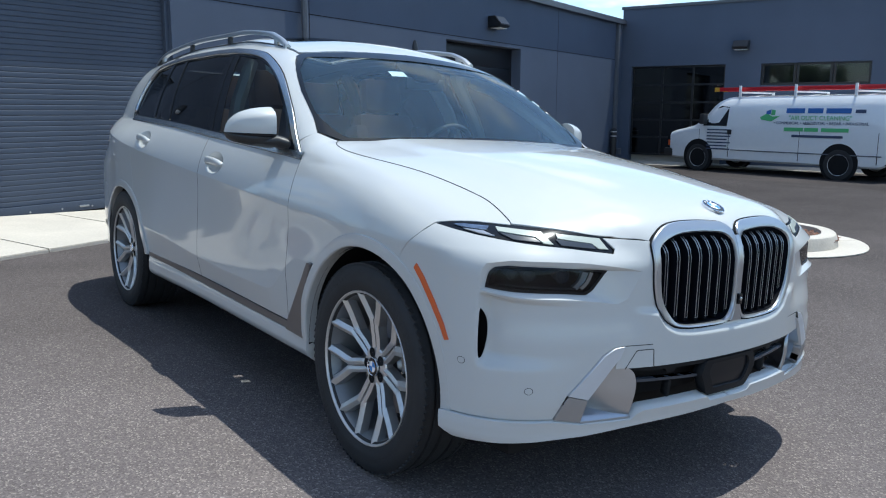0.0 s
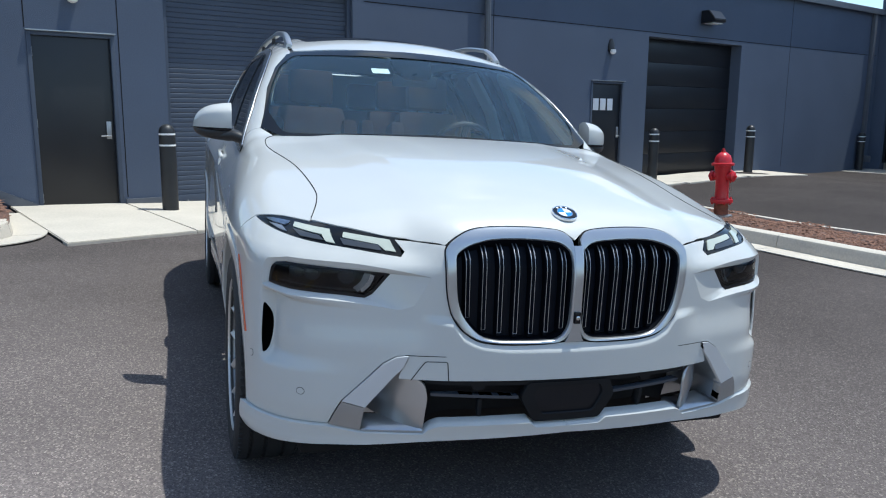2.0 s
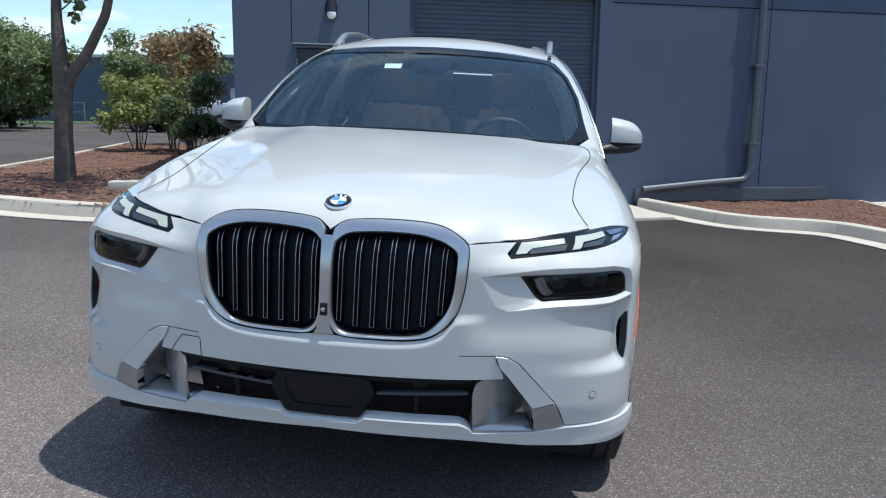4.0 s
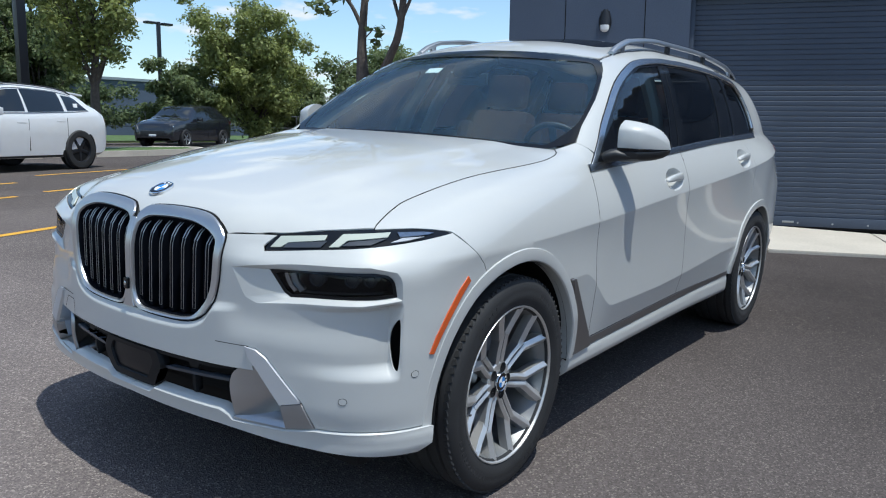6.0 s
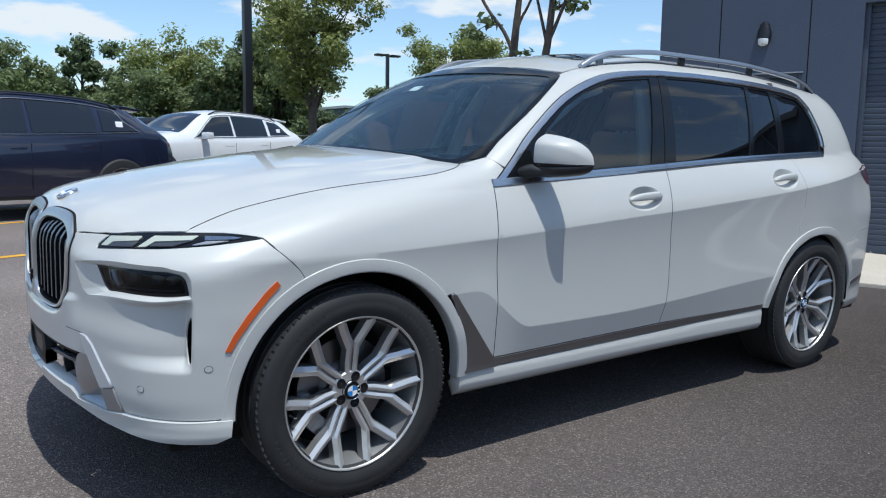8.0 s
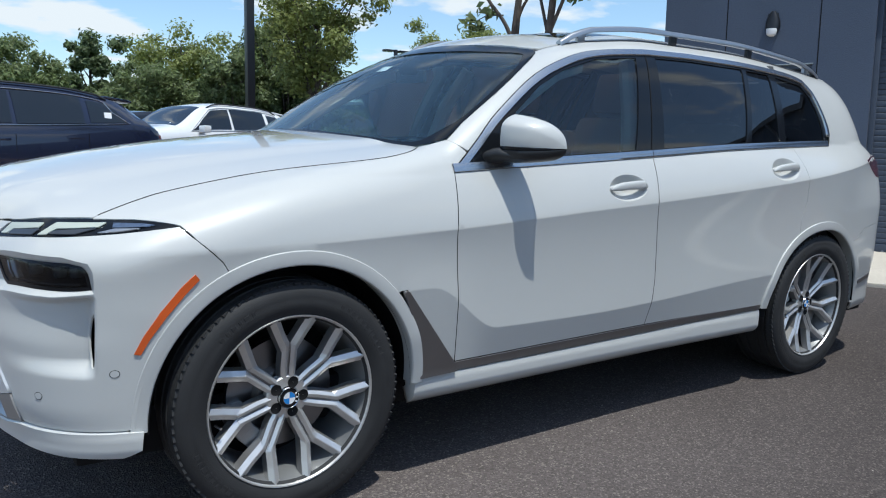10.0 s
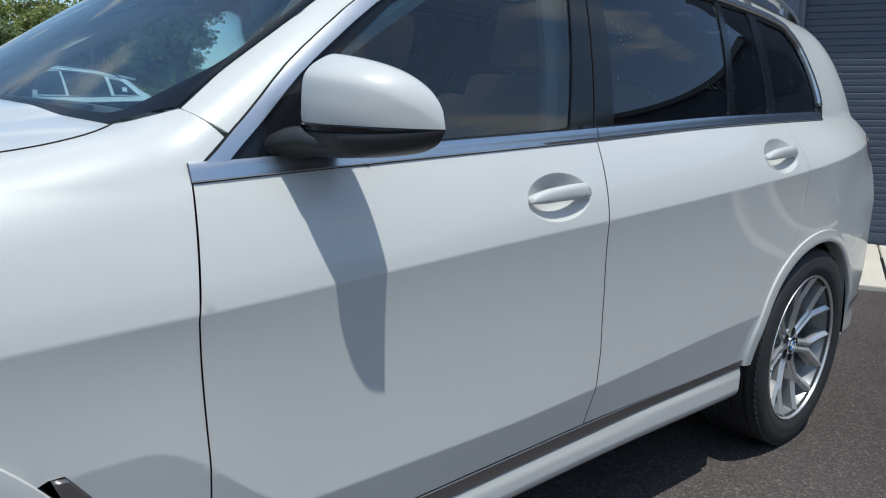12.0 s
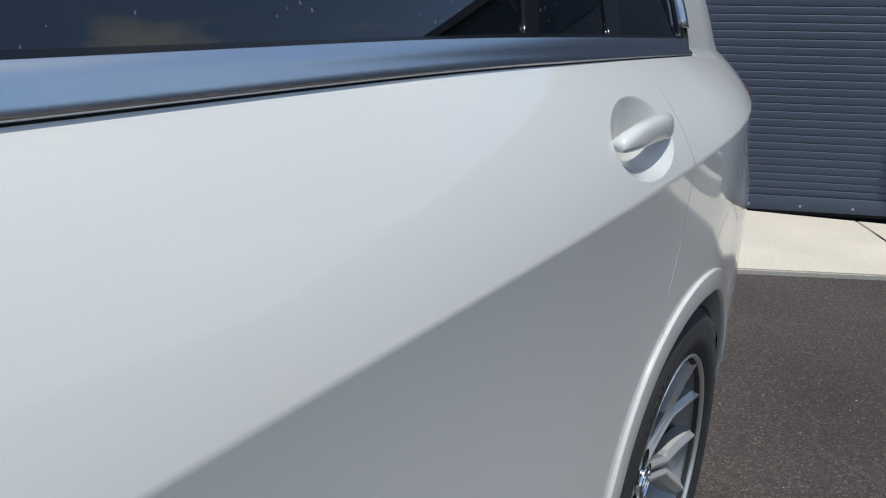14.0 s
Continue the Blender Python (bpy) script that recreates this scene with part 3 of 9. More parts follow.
slat_mesh.materials.append(M_SHUTTER)
slat_mesh.polygons.foreach_set("use_smooth", [True] * len(slat_mesh.polygons))
for i in range(44):
    ob = new("slat", slat_mesh)
    ob.parent = shutter
    ob.matrix_basis = Matrix.Translation((0, 0, 0.17 + 0.0655 * i))
part("bottom_bar", box(SHUT[0] + 0.03, SHUT[1] - 0.03, 0.105, 0.16, 0.045, 0.17, 0.006), M_SHUTTER, shutter)
part("bottom_seal", box(SHUT[0] + 0.03, SHUT[1] - 0.03, 0.115, 0.15, 0.02, 0.045), M_GAP, shutter)
for s in np.arange(SHUT[0] + 0.25, SHUT[1], 0.42):
    part("bolt", lathe([(0.012, 0), (0.012, 0.006), (0.001, 0.008)], 8, Matrix.Translation((s, 0.105, 0.09)) @ pose(0, 0, 0, 90, 0, 0)), M_STEEL, shutter)
part("lift_handle", box(-0.02, 0.12, 0.085, 0.106, 0.09, 0.115, 0.004), M_STEEL, shutter)
for s in (SHUT[0], SHUT[1] - 0.06):
    part("side_guide", box(s, s + 0.06, 0.06, 0.20, 0.02, SHUT[2], 0.004), M_SHUTTER, shutter)
part("backing", box(SHUT[0], SHUT[1], 0.20, 0.24, -0.2, SHUT[2]), M_GAP, shutter)

# dark recessed garage opening with a flat panelled door
garage = thing("garage_door", "dark charcoal sectional garage door, closed and recessed", "garage door", kind="structure", at=WALL)
for i in range(6):
    z = -0.05 + 0.488 * i
    part("door_panel", box(GARAGE[0] + 0.01, GARAGE[1] - 0.01, 0.26, 0.30, z + 0.004, z + 0.484, 0.005), M_DOOR, garage)
part("backing", box(GARAGE[0], GARAGE[1], 0.31, 0.34, -0.3, GARAGE[2]), M_GAP, garage)


def sconce(m, label):
    """A half-dome wall lamp with a pale diffuser below."""
    l = thing("wall_lamp", label, "wall lamp", "wall lamps", at=m)
    bm = bmesh.new()
    rows = []
    for i in range(9):
        t = i / 8
        r = 0.085 * math.sin(math.pi * min(1, 0.08 + t * 0.62)) ** 0.8
        z = 0.14 - 0.24 * t
        rows.append([bm.verts.new((r * math.cos(a), -0.09 * math.sin(a) * (0.35 + 0.65 * t) - 0.004, z)) for a in np.linspace(0, math.pi, 12)])
    for p_, q_ in zip(rows, rows[1:]):
        for k in range(11):
            bm.faces.new((p_[k], q_[k], q_[k + 1], p_[k + 1]))
    part("shade", bm, M_DOOR, l)
    part("back_plate", box(-0.06, 0.06, -0.012, -0.002, -0.12, 0.12, 0.004), M_DOOR, l)
    part("diffuser", lathe([(0.001, -0.16), (0.03, -0.155), (0.055, -0.135), (0.062, -0.10), (0.06, -0.07)], 16, Matrix.Translation((0, -0.06, 0))), M_WHITE, l)


def wall_pack(m, label):
    l = thing("wall_pack_lamp", label, "wall lamp", at=m)
    bm = bmesh.new()
    vs = [bm.verts.new((x, y, z)) for x in (-0.22, 0.22) for y, z in ((-0.003, -0.14), (-0.34, -0.12), (-0.36, -0.06), (-0.20, 0.13), (-0.003, 0.13))]
    bm.faces.new(vs[:5]), bm.faces.new(vs[5:][::-1])
    for i in range(5):
        bm.faces.new((vs[i], vs[5 + i], vs[5 + (i + 1) % 5], vs[(i + 1) % 5]))
    bmesh.ops.recalc_face_normals(bm, faces=bm.faces)
    bmesh.ops.bevel(bm, geom=list(bm.edges), offset=0.012, segments=2, affect="EDGES")
    part("housing", bm, M_DOOR, l)
    part("lens", box(-0.17, 0.17, -0.30, -0.06, -0.150, -0.136, 0.004), M_WHITE, l)


sconce(WALL @ Matrix.Translation((-2.44, 0, 2.74)), "small black half-dome wall lamp above the plain door")
sconce(WALL @ Matrix.Translation((7.45, 0, 2.62)), "small black half-dome wall lamp above the numbered door")
wall_pack(WALL @ Matrix.Translation((10.6, 0, 3.40)), "dark slanted wall-pack lamp above the garage")

# painted conduit that runs down the wall and turns along its foot
pipe = thing("wall_conduit", "grey painted conduit running down the wall and along its foot", "pipe", at=WALL)
line = [(4.15, -0.09, 4.1), (4.15, -0.09, 2.0), (4.13, -0.09, 0.55)] + [(4.13 - 0.16 * (1 - math.cos(a)), -0.09, 0.55 - 0.16 * math.sin(a) * 1.4) for a in np.linspace(0.2, math.pi / 2, 6)] + [(3.2, -0.09, 0.27), (2.3, -0.09, 0.19)]
part("conduit_run", tube(line, 0.055, 10), M_PALEPIPE, pipe)
for z in (3.4, 2.1, 0.9):
    part("conduit_strap", box(4.06, 4.24, -0.15, -0.003, z - 0.02, z + 0.02, 0.003), M_PALEPIPE, pipe)
spout = thing("downspout", "grey metal downspout at the inner corner of the building", "downspout", at=WALL)
part("spout_run", box(18.42, 18.54, -0.11, -0.004, 0.15, 4.10, 0.012), M_PALEPIPE, spout)
part("spout_shoe", box(18.42, 18.54, -0.30, -0.06, -0.02, 0.16, 0.012), M_PALEPIPE, spout)

# the far wing, square to the long wall, with a glazed garage door and a window band
FAR = WALL @ Matrix(((0, 1, 0, END), (-1, 0, 0, 0), (0, 0, 1, 0), (0, 0, 0, 1)))
GATE, WIN = (0.35, 3.30, 2.76), (4.32, 7.22)
bm = box(0.0, GATE[0], 0, 0.3, -0.5, 4.55)
box(GATE[0], GATE[1], 0, 0.3, GATE[2], 4.55, bm=bm)
box(GATE[1], WIN[0], 0, 0.3, -0.5, 4.55, bm=bm)
box(WIN[0], WIN[1], 0, 0.3, -0.5, 2.12, bm=bm)
box(WIN[0], WIN[1], 0, 0.3, 2.75, 4.55, bm=bm)
box(WIN[1], 26.0, 0, 0.3, -0.5, 4.55, bm=bm)
setting("wall_4", bm, M_WALL, "charcoal wall of the far wing", FAR, category="wall")
setting("parapet_cap", box(-0.05, 26, -0.04, 0.34, 4.55, 4.64, 0.01), M_PALEPIPE, "grey metal parapet cap", FAR, category="trim")
setting("hall_floor", box(-2, 26, 0.3, 12, -0.30, -0.05), M_CONCRETE, "bare concrete floor inside the far wing", FAR, category="floor")
setting("hall_ceiling", box(-2, 26, 0.3, 12, 3.6, 3.7), M_WALL, "dark ceiling inside the far wing", FAR, category="ceiling")
setting("hall_back", box(-2, 26, 11.7, 12, -0.3, 4.5), M_WALL, "dark back wall inside the far wing", FAR, category="wall")
gate = thing("glazed_garage_door", "black-framed glazed garage door, dark inside", "garage door", kind="structure", at=FAR)
for x in np.linspace(GATE[0], GATE[1] - 0.06, 4):
    part("stile", box(x, x + 0.06, 0.14, 0.20, -0.05, GATE[2]), M_DOOR, gate)
for z in np.linspace(-0.05, GATE[2] - 0.06, 6):
    part("rail", box(GATE[0], GATE[1], 0.145, 0.195, z, z + 0.06), M_DOOR, gate)
part("glazing", box(GATE[0], GATE[1], 0.165, 0.172, -0.05, GATE[2]), M_TINT, gate)
wnd = thing("window_1", "window band of three panes in black frames", "window", kind="structure", at=FAR)
for i in range(3):
    x = WIN[0] + 0.02 + i * (WIN[1] - WIN[0]) / 3
    w_ = (WIN[1] - WIN[0]) / 3 - 0.03
    fr_ = part("window_frame", box(x, x + w_, 0.05, 0.12, 2.13, 2.19), M_DOOR, wnd)
    for a in ((x, x + 0.06, 2.19, 2.69), (x + w_ - 0.06, x + w_, 2.19, 2.69), (x, x + w_, 2.69, 2.74)):
        part("frame_bar", box(a[0], a[1], 0.05, 0.12, a[2], a[3]), M_DOOR, fr_)
    part("pane", box(x + 0.06, x + w_ - 0.06, 0.08, 0.086, 2.19, 2.69), glass("hall_window_glass", (0.55, 0.62, 0.64)) if i == 0 else bpy.data.materials["hall_window_glass"], wnd)
for x in (1.2, 4.8, 8.4):
    for y in (2.5, 6.0, 9.5):
        tl = thing("ceiling_tube_lamp", "white fluorescent tube lamp under the dark ceiling", "ceiling lamp", "tube lamps in the hall", at=FAR @ Matrix.Translation((x, y, 3.35)))
        part("tray", box(-0.75, 0.75, -0.08, 0.08, 0.0, 0.05, 0.005), M_WHITE, tl)
        part("tube", rod((-0.7, 0, -0.02), (0.7, 0, -0.02), 0.02), M_TUBE, tl)
        for hx in (-0.5, 0.5):
            part("hanger", rod((hx, 0, 0.04), (hx, 0, 0.30), 0.008, sides=6), M_STEEL, tl)
wall_pack(FAR @ Matrix.Translation((3.75, 0, 3.30)), "dark slanted wall-pack lamp on the far wing")


# concrete apron at the shutter and door, pavement at the numbered door
def slab(name, pts, top, deep, label, bevel=0.012, mat=None, category="pavement"):
    """A slab on the ground under world points (x, y); its top follows the ground, raised by top."""
    bm = bmesh.new()
    q = [(x, y) for x, y in pts]
    hi = [bm.verts.new((x, y, float(level(x, y)) + top)) for x, y in q]
    lo = [bm.verts.new((x, y, float(level(x, y)) - deep)) for x, y in q]
    f = bm.faces.new(hi)
    for i in range(len(q)):
        bm.faces.new((lo[i], lo[(i + 1) % len(q)], hi[(i + 1) % len(q)], hi[i]))
    bmesh.ops.recalc_face_normals(bm, faces=bm.faces)
    if f.normal.z < 0:
        bmesh.ops.reverse_faces(bm, faces=bm.faces)
    if bevel:
        bmesh.ops.bevel(bm, geom=list(f.edges), offset=bevel, segments=2, affect="EDGES")
    return setting(name, bm, mat or M_CONCRETE, label, category=category)


def from_wall(s, q):
    p = WALL @ Vector((s, -q, 0))
    return p.x, p.y


cuts = [-3.30, -1.95, -0.42, 1.05, 2.15]
apron_edge = lambda s: 2.0 - 0.27 * s
for i, (a, b) in enumerate(zip(cuts, cuts[1:])):
    a, b = a + 0.006, b - 0.006
    n_ = 5
    pts = [from_wall(a, -0.10)] + [from_wall(s, apron_edge(s)) for s in np.linspace(a, b, n_)] + [from_wall(b, -0.10)]
    slab("apron_slab", pts, 0.035, 0.15, "pale concrete apron slab along the wall foot", 0.008)
slab("apron_bed", [from_wall(-3.3, -0.1), from_wall(-3.3, 2.7), from_wall(2.1, 1.35), from_wall(2.1, -0.1)], 0.02, 0.2, "dark joint filler between apron slabs", 0, M_GAP)
for a, b in ((6.3, 8.4), (8.412, 10.6), (10.612, 13.2)):
    slab("pavement_slab", [from_wall(a, -0.06), from_wall(a, 1.35), from_wall(b, 1.25), from_wall(b, -0.06)], 0.03, 0.2, "pale concrete pavement at the doors", 0.008)
slab("pavement_slab", [from_wall(17.5, -0.06), from_wall(17.5, 1.2), from_wall(END - 0.02, 1.2), from_wall(END - 0.02, -0.06)], 0.03, 0.2, "pale concrete pad at the inner corner", 0.008)
far_pad = [FAR @ Vector(v) for v in ((0.1, -0.02, 0), (0.1, -1.6, 0), (12, -1.6, 0), (12, -0.02, 0))]
slab("pavement_slab", [(p.x, p.y) for p in far_pad], 0.03, 0.2, "pale concrete pavement along the far wing", 0.008)


# kerbs: a swept section along a line, in pieces with joints
def kerb(line, label, high=0.15, wide=0.16, gutter=0.32, side=1, piece=1.6):
    """side +1: the road lies to the left of the line's run."""
    p = dense(np.array(line, float), 0.12, False)
    seg = np.concatenate([[0], np.cumsum(np.linalg.norm(np.diff(p, axis=0), axis=1))])
    t = np.gradient(p, axis=0)
    t /= np.linalg.norm(t, axis=1, keepdims=True)
    nrm = t[:, ::-1] * (-1, 1) * side
    prof = [(gutter, 0.004), (gutter, 0.014), (0.02, 0.010), (0.0, high - 0.035), (-0.012, high - 0.010), (-0.035, high), (-wide, high), (-wide - 0.005, -0.2)]
    k0 = 0
    stops = list(np.arange(piece, seg[-1] - 0.3, piece)) + [seg[-1] + 1]
    for stop in stops:
        idx = [i for i in range(len(p)) if seg[i] <= stop + 0.07 and i >= k0]
        if len(idx) < 2:
            continue
        bm = bmesh.new()
        rows = []
        for j, i in enumerate(idx):
            q = p[i] + (t[i] * 0.004 if j == 0 else -t[i] * 0.004 if j == len(idx) - 1 else 0)
            z = float(level(q[0], q[1]))
            rows.append([bm.verts.new((q[0] + nrm[i][0] * a, q[1] + nrm[i][1] * a, z + h)) for a, h in prof])
        for a, b in zip(rows, rows[1:]):
            for k in range(len(prof) - 1):
                bm.faces.new((a[k], a[k + 1], b[k + 1], b[k]))
        bm.faces.new(rows[0]), bm.faces.new(rows[-1][::-1])
        bmesh.ops.recalc_face_normals(bm, faces=bm.faces)
        setting("kerb", bm, M_CONCRETE, label, smooth=True, category="kerb")
        k0 = idx[-1]


kerb_right = [tuple(q) for q in spline([from_wall(2.2, 0.15), from_wall(2.35, 0.9), (-7.55, 3.2), (-7.18, 4.15), (-6.6, 4.52), (-5.5, 4.83), (-4.0, 5.03), (-2.6, 5.20), (-1.95, 5.42), (-1.72, 5.95), (-2.0, 6.45), (-2.5, 6.62)], 5)]
kerb(kerb_right, "pale concrete kerb with a gutter along the mulch strip", side=-1)
kerb_back = [(-2.5, 6.62), (-3.1, 6.6), (-4.8, 6.25), (-6.4, 6.12), (-8.1, 6.1), (-9.6, 5.9), from_wall(6.15, 0.3)]
kerb(kerb_back, "thin concrete edging behind the mulch strip", high=0.10, wide=0.12, gutter=0.02, side=-1)
kerb_left = [tuple(q) for q in spline([(-6.9, -3.15), (-5.75, -2.78), (-5.15, -2.75), (-4.82, -3.15), (-4.68, -3.8), (-4.66, -4.8), (-4.95, -6.0), (-5.7, -6.9), (-7.5, -7.6), (-9.8, -8.2), (-11.95, -8.85), (-16.7, -10.35)], 5)]
kerb(kerb_left, "pale rounded concrete kerb round the planting bed", side=1)


# mulch beds: a dark sheet with loose bark chips on it
def bed(name, pts, rise, label, chips, inner=None):
    loop = dense(np.array(pts, float), 0.25)
    lo, hi = loop.min(0), loop.max(0)
    gx_, gy_ = np.meshgrid(np.arange(lo[0], hi[0], 0.28), np.arange(lo[1], hi[1], 0.28))
    q = np.c_[gx_.ravel(), gy_.ravel()]
    q = q[inside(q, loop)]
    d = np.min(np.linalg.norm(q[:, None] - loop[None], axis=2), axis=1)
    q, d = q[d > 0.12], d[d > 0.12]
    allp = np.concatenate([loop, q])
    got = geometry.delaunay_2d_cdt([Vector(a) for a in allp], [(i, (i + 1) % len(loop)) for i in range(len(loop))], [], 0, 1e-5)
    uv = np.array([tuple(v) for v in got[0]])
    tri = np.array([f for f in got[2] if len(f) == 3])
    tri = tri[inside(uv[tri].mean(1), loop)]
    height = lambda a: level(a[:, 0], a[:, 1]) + rise(a)
    z = height(uv) + 0.02 * np.sin(uv[:, 0] * 5.1) * np.sin(uv[:, 1] * 4.3)
    v = np.c_[uv, z]
    fn = np.cross(v[tri[:, 1]] - v[tri[:, 0]], v[tri[:, 2]] - v[tri[:, 0]])
    tri[fn[:, 2] < 0] = tri[fn[:, 2] < 0][:, ::-1]
    ob = new(name, mesh_from(name, v, tri, M_BED, smooth=True))
    tagged(ob, label, "planting bed", kind="structure")
    rng = np.random.default_rng(3)
    pick = lo + rng.random((chips * 3, 2)) * (hi - lo)
    pick = pick[inside(pick, loop)][:chips]
    zz = height(pick) + 0.006 + 0.02 * np.sin(pick[:, 0] * 5.1) * np.sin(pick[:, 1] * 4.3)
    verts, faces = [], []
    for (x, y), z_ in zip(pick, zz):
        a, l_, w_, tip = rng.random() * 6.283, 0.014 + 0.030 * rng.random(), 0.005 + 0.009 * rng.random(), 0.02 * (rng.random() - 0.3)
        c_, s_ = math.cos(a), math.sin(a)
        k = len(verts)
        for u, v_, h in ((-l_, -w_, 0), (l_, -w_ * 0.6, tip), (l_ * 0.9, w_, tip), (-l_ * 0.8, w_, 0), (0, 0, 0.009 + abs(tip) * 0.6)):
            verts.append((x + u * c_ - v_ * s_, y + u * s_ + v_ * c_, z_ + h))
        faces += [(k, k + 1, k + 4), (k + 1, k + 2, k + 4), (k + 2, k + 3, k + 4), (k + 3, k, k + 4)]
    ch = new("bark_mulch", mesh_from("bark_mulch", verts, faces, M_CHIP))
    tagged(ch, "loose red-brown bark mulch chips on the planting bed", "mulch", kind="stuff")
# ---- the form of the big car's body: x ahead from the front axle, y to its left, z up ----
def curve(xs, ys):
    """A smooth curve through the points (monotone cubic)."""
    xs, ys = np.array(xs, float), np.array(ys, float)
    h = np.diff(xs)
    d = np.diff(ys) / h
    m = np.concatenate([[d[0]], np.where(d[:-1] * d[1:] > 0, 2 * d[:-1] * d[1:] / (d[:-1] + d[1:] + 1e-12), 0), [d[-1]]])

    def f(x):
        x = np.clip(np.asarray(x, float), xs[0], xs[-1])
        i = np.clip(np.searchsorted(xs, x) - 1, 0, len(xs) - 2)
        t = (x - xs[i]) / h[i]
        return (ys[i] * (1 + 2 * t) * (1 - t) ** 2 + m[i] * h[i] * t * (1 - t) ** 2
                + ys[i + 1] * t * t * (3 - 2 * t) + m[i + 1] * h[i] * t * t * (t - 1))
    return f


def smax(a, b, r):
    """The larger of the two, rounded over about r."""
    k = np.clip(r - np.abs(a - b), 0, None)
    return np.maximum(a, b) + k * k / (4 * r)


def smin(a, b, r):
    return -smax(-a, -b, r)


def step(x, a, b):
    t = np.clip((x - a) / (b - a), 0, 1)
    return t * t * (3 - 2 * t)


WIDE = curve([-4.3, -3.9, -3.5, -3.1, -2.6, -1.8, -0.6, 0.0, 0.3, 0.55, 0.9], [0.80, 0.885, 0.957, 0.988, 0.982, 0.965, 0.976, 0.985, 0.972, 0.95, 0.90])
CREASE = curve([-4.3, -3.6, -2.86, -2.17, -1.74, -1.37, -0.96, -0.62, 0.2, 0.9], [1.25, 1.175, 1.084, 1.024, 0.993, 0.971, 0.945, 0.925, 0.90, 0.90])
LOWER = curve([-4.3, -3.0, -2.58, -1.7, -1.36, -0.83, -0.52, 0.9], [0.62, 0.61, 0.60, 0.545, 0.535, 0.54, 0.72, 0.72])
BELT = curve([-4.3, -3.3, -2.4, -1.75, -0.66, 0.0, 0.9], [1.30, 1.268, 1.233, 1.192, 1.129, 1.08, 1.0])
BELT_IN = curve([-4.3, -3.75, -3.3, -2.5, -1.7, -0.66, 0.0, 0.5, 0.9], [0.05, 0.085, 0.135, 0.10, 0.085, 0.075, 0.06, 0.06, 0.06])
HOOD = curve([-0.9, -0.6, -0.3, 0.0, 0.3, 0.55, 0.68, 0.76, 0.82, 0.87, 0.95], [1.255, 1.235, 1.21, 1.178, 1.137, 1.09, 1.058, 1.026, 0.99, 0.945, 0.85])
HOOD_FALL = curve([-0.9, -0.6, -0.4, 0.0, 0.55, 0.9], [0.015, 0.020, 0.040, 0.06, 0.10, 0.10])
ROOF = curve([-4.3, -3.75, -3.3, -2.6, -2.0, -1.6, -1.2, -0.8], [1.60, 1.695, 1.745, 1.79, 1.79, 1.75, 1.675, 1.58])

SILL = curve([-4.3, -2.6, -1.73, -0.65, 0.9], [0.448, 0.420, 0.399, 0.390, 0.390])
LEDGE = curve([0.0, 0.2, 0.285, 0.349, 0.393, 0.6], [0.622, 0.624, 0.632, 0.657, 0.705, 0.72])


TAIL = curve([0.5, 0.90, 1.0, 1.08, 1.17, 1.26, 1.36, 1.50], [0.026, 0.026, 0.008, -0.018, -0.044, -0.048, -0.042, -0.036])


def half_width(x, z):
    w, zc, zl, zb, bi = WIDE(x), CREASE(x), LOWER(x), BELT(x), BELT_IN(x)
    t = np.clip((z - zc) / (zb - zc), 0, 1)
    up = -bi * (0.55 * t + 0.45 * t * t)
    s = np.clip((z - zb) / (1.70 - zb), 0, 1.4)
    glass = -bi - 0.13 * s - 0.085 * s * s
    m = np.clip((zc - z) / (zc - zl), 0, 1)
    hollow = 0.0070 * step(-x, 0.3, 0.9) * (1 - step(-x, 2.7, 3.2)) + 0.004
    mid = -hollow * (4 * m * (1 - m)) * (0.55 + 0.45 * (1 - m))
    lo = np.clip((zl - z) / np.maximum(zl - 0.41, 0.1), 0, 1)
    low = -0.027 * lo * (1 - step(x, -0.36, -0.05))
    edge = SILL(x)
    sill = 0.006 * step(z, edge + 0.002, edge - 0.03) - 0.10 * np.clip((0.34 - z) / 0.08, 0, 2) ** 2
    w = w + step(-x, 3.30, 3.95) * TAIL(z)
    return w + np.where(z > zb, glass, np.where(z > zc, up, np.where(z > zl, mid, low + sill)))


def front(y, z):
    f = 0.868 - 0.235 * y * y
    f = f - 0.03 * step(z, 0.86, 0.93) * step(np.abs(y), 0.40, 0.52) - 0.10 * np.clip((z - 0.86) / 0.2, 0, 1.5) ** 2 * step(np.abs(y), 0.35, 0.55)
    low = LEDGE(np.abs(y))
    f = f + 0.014 * step(z, low + 0.030, low) * (1 - step(np.abs(y), 0.40, 0.50)) + 0.012 * step(z, 0.72, 0.62) * step(np.abs(y), 0.40, 0.50) - 0.02 * step(z, 0.46, 0.34)
    return f


def hood(x, y):
    a = np.abs(y)
    edge = 0.40 + 0.13 * np.clip((0.8 - x) / 1.4, 0, 1)
    return HOOD(x) - HOOD_FALL(x) * (a / 0.78) ** 2.3 - 0.010 * step(a, edge - 0.05, edge + 0.10)


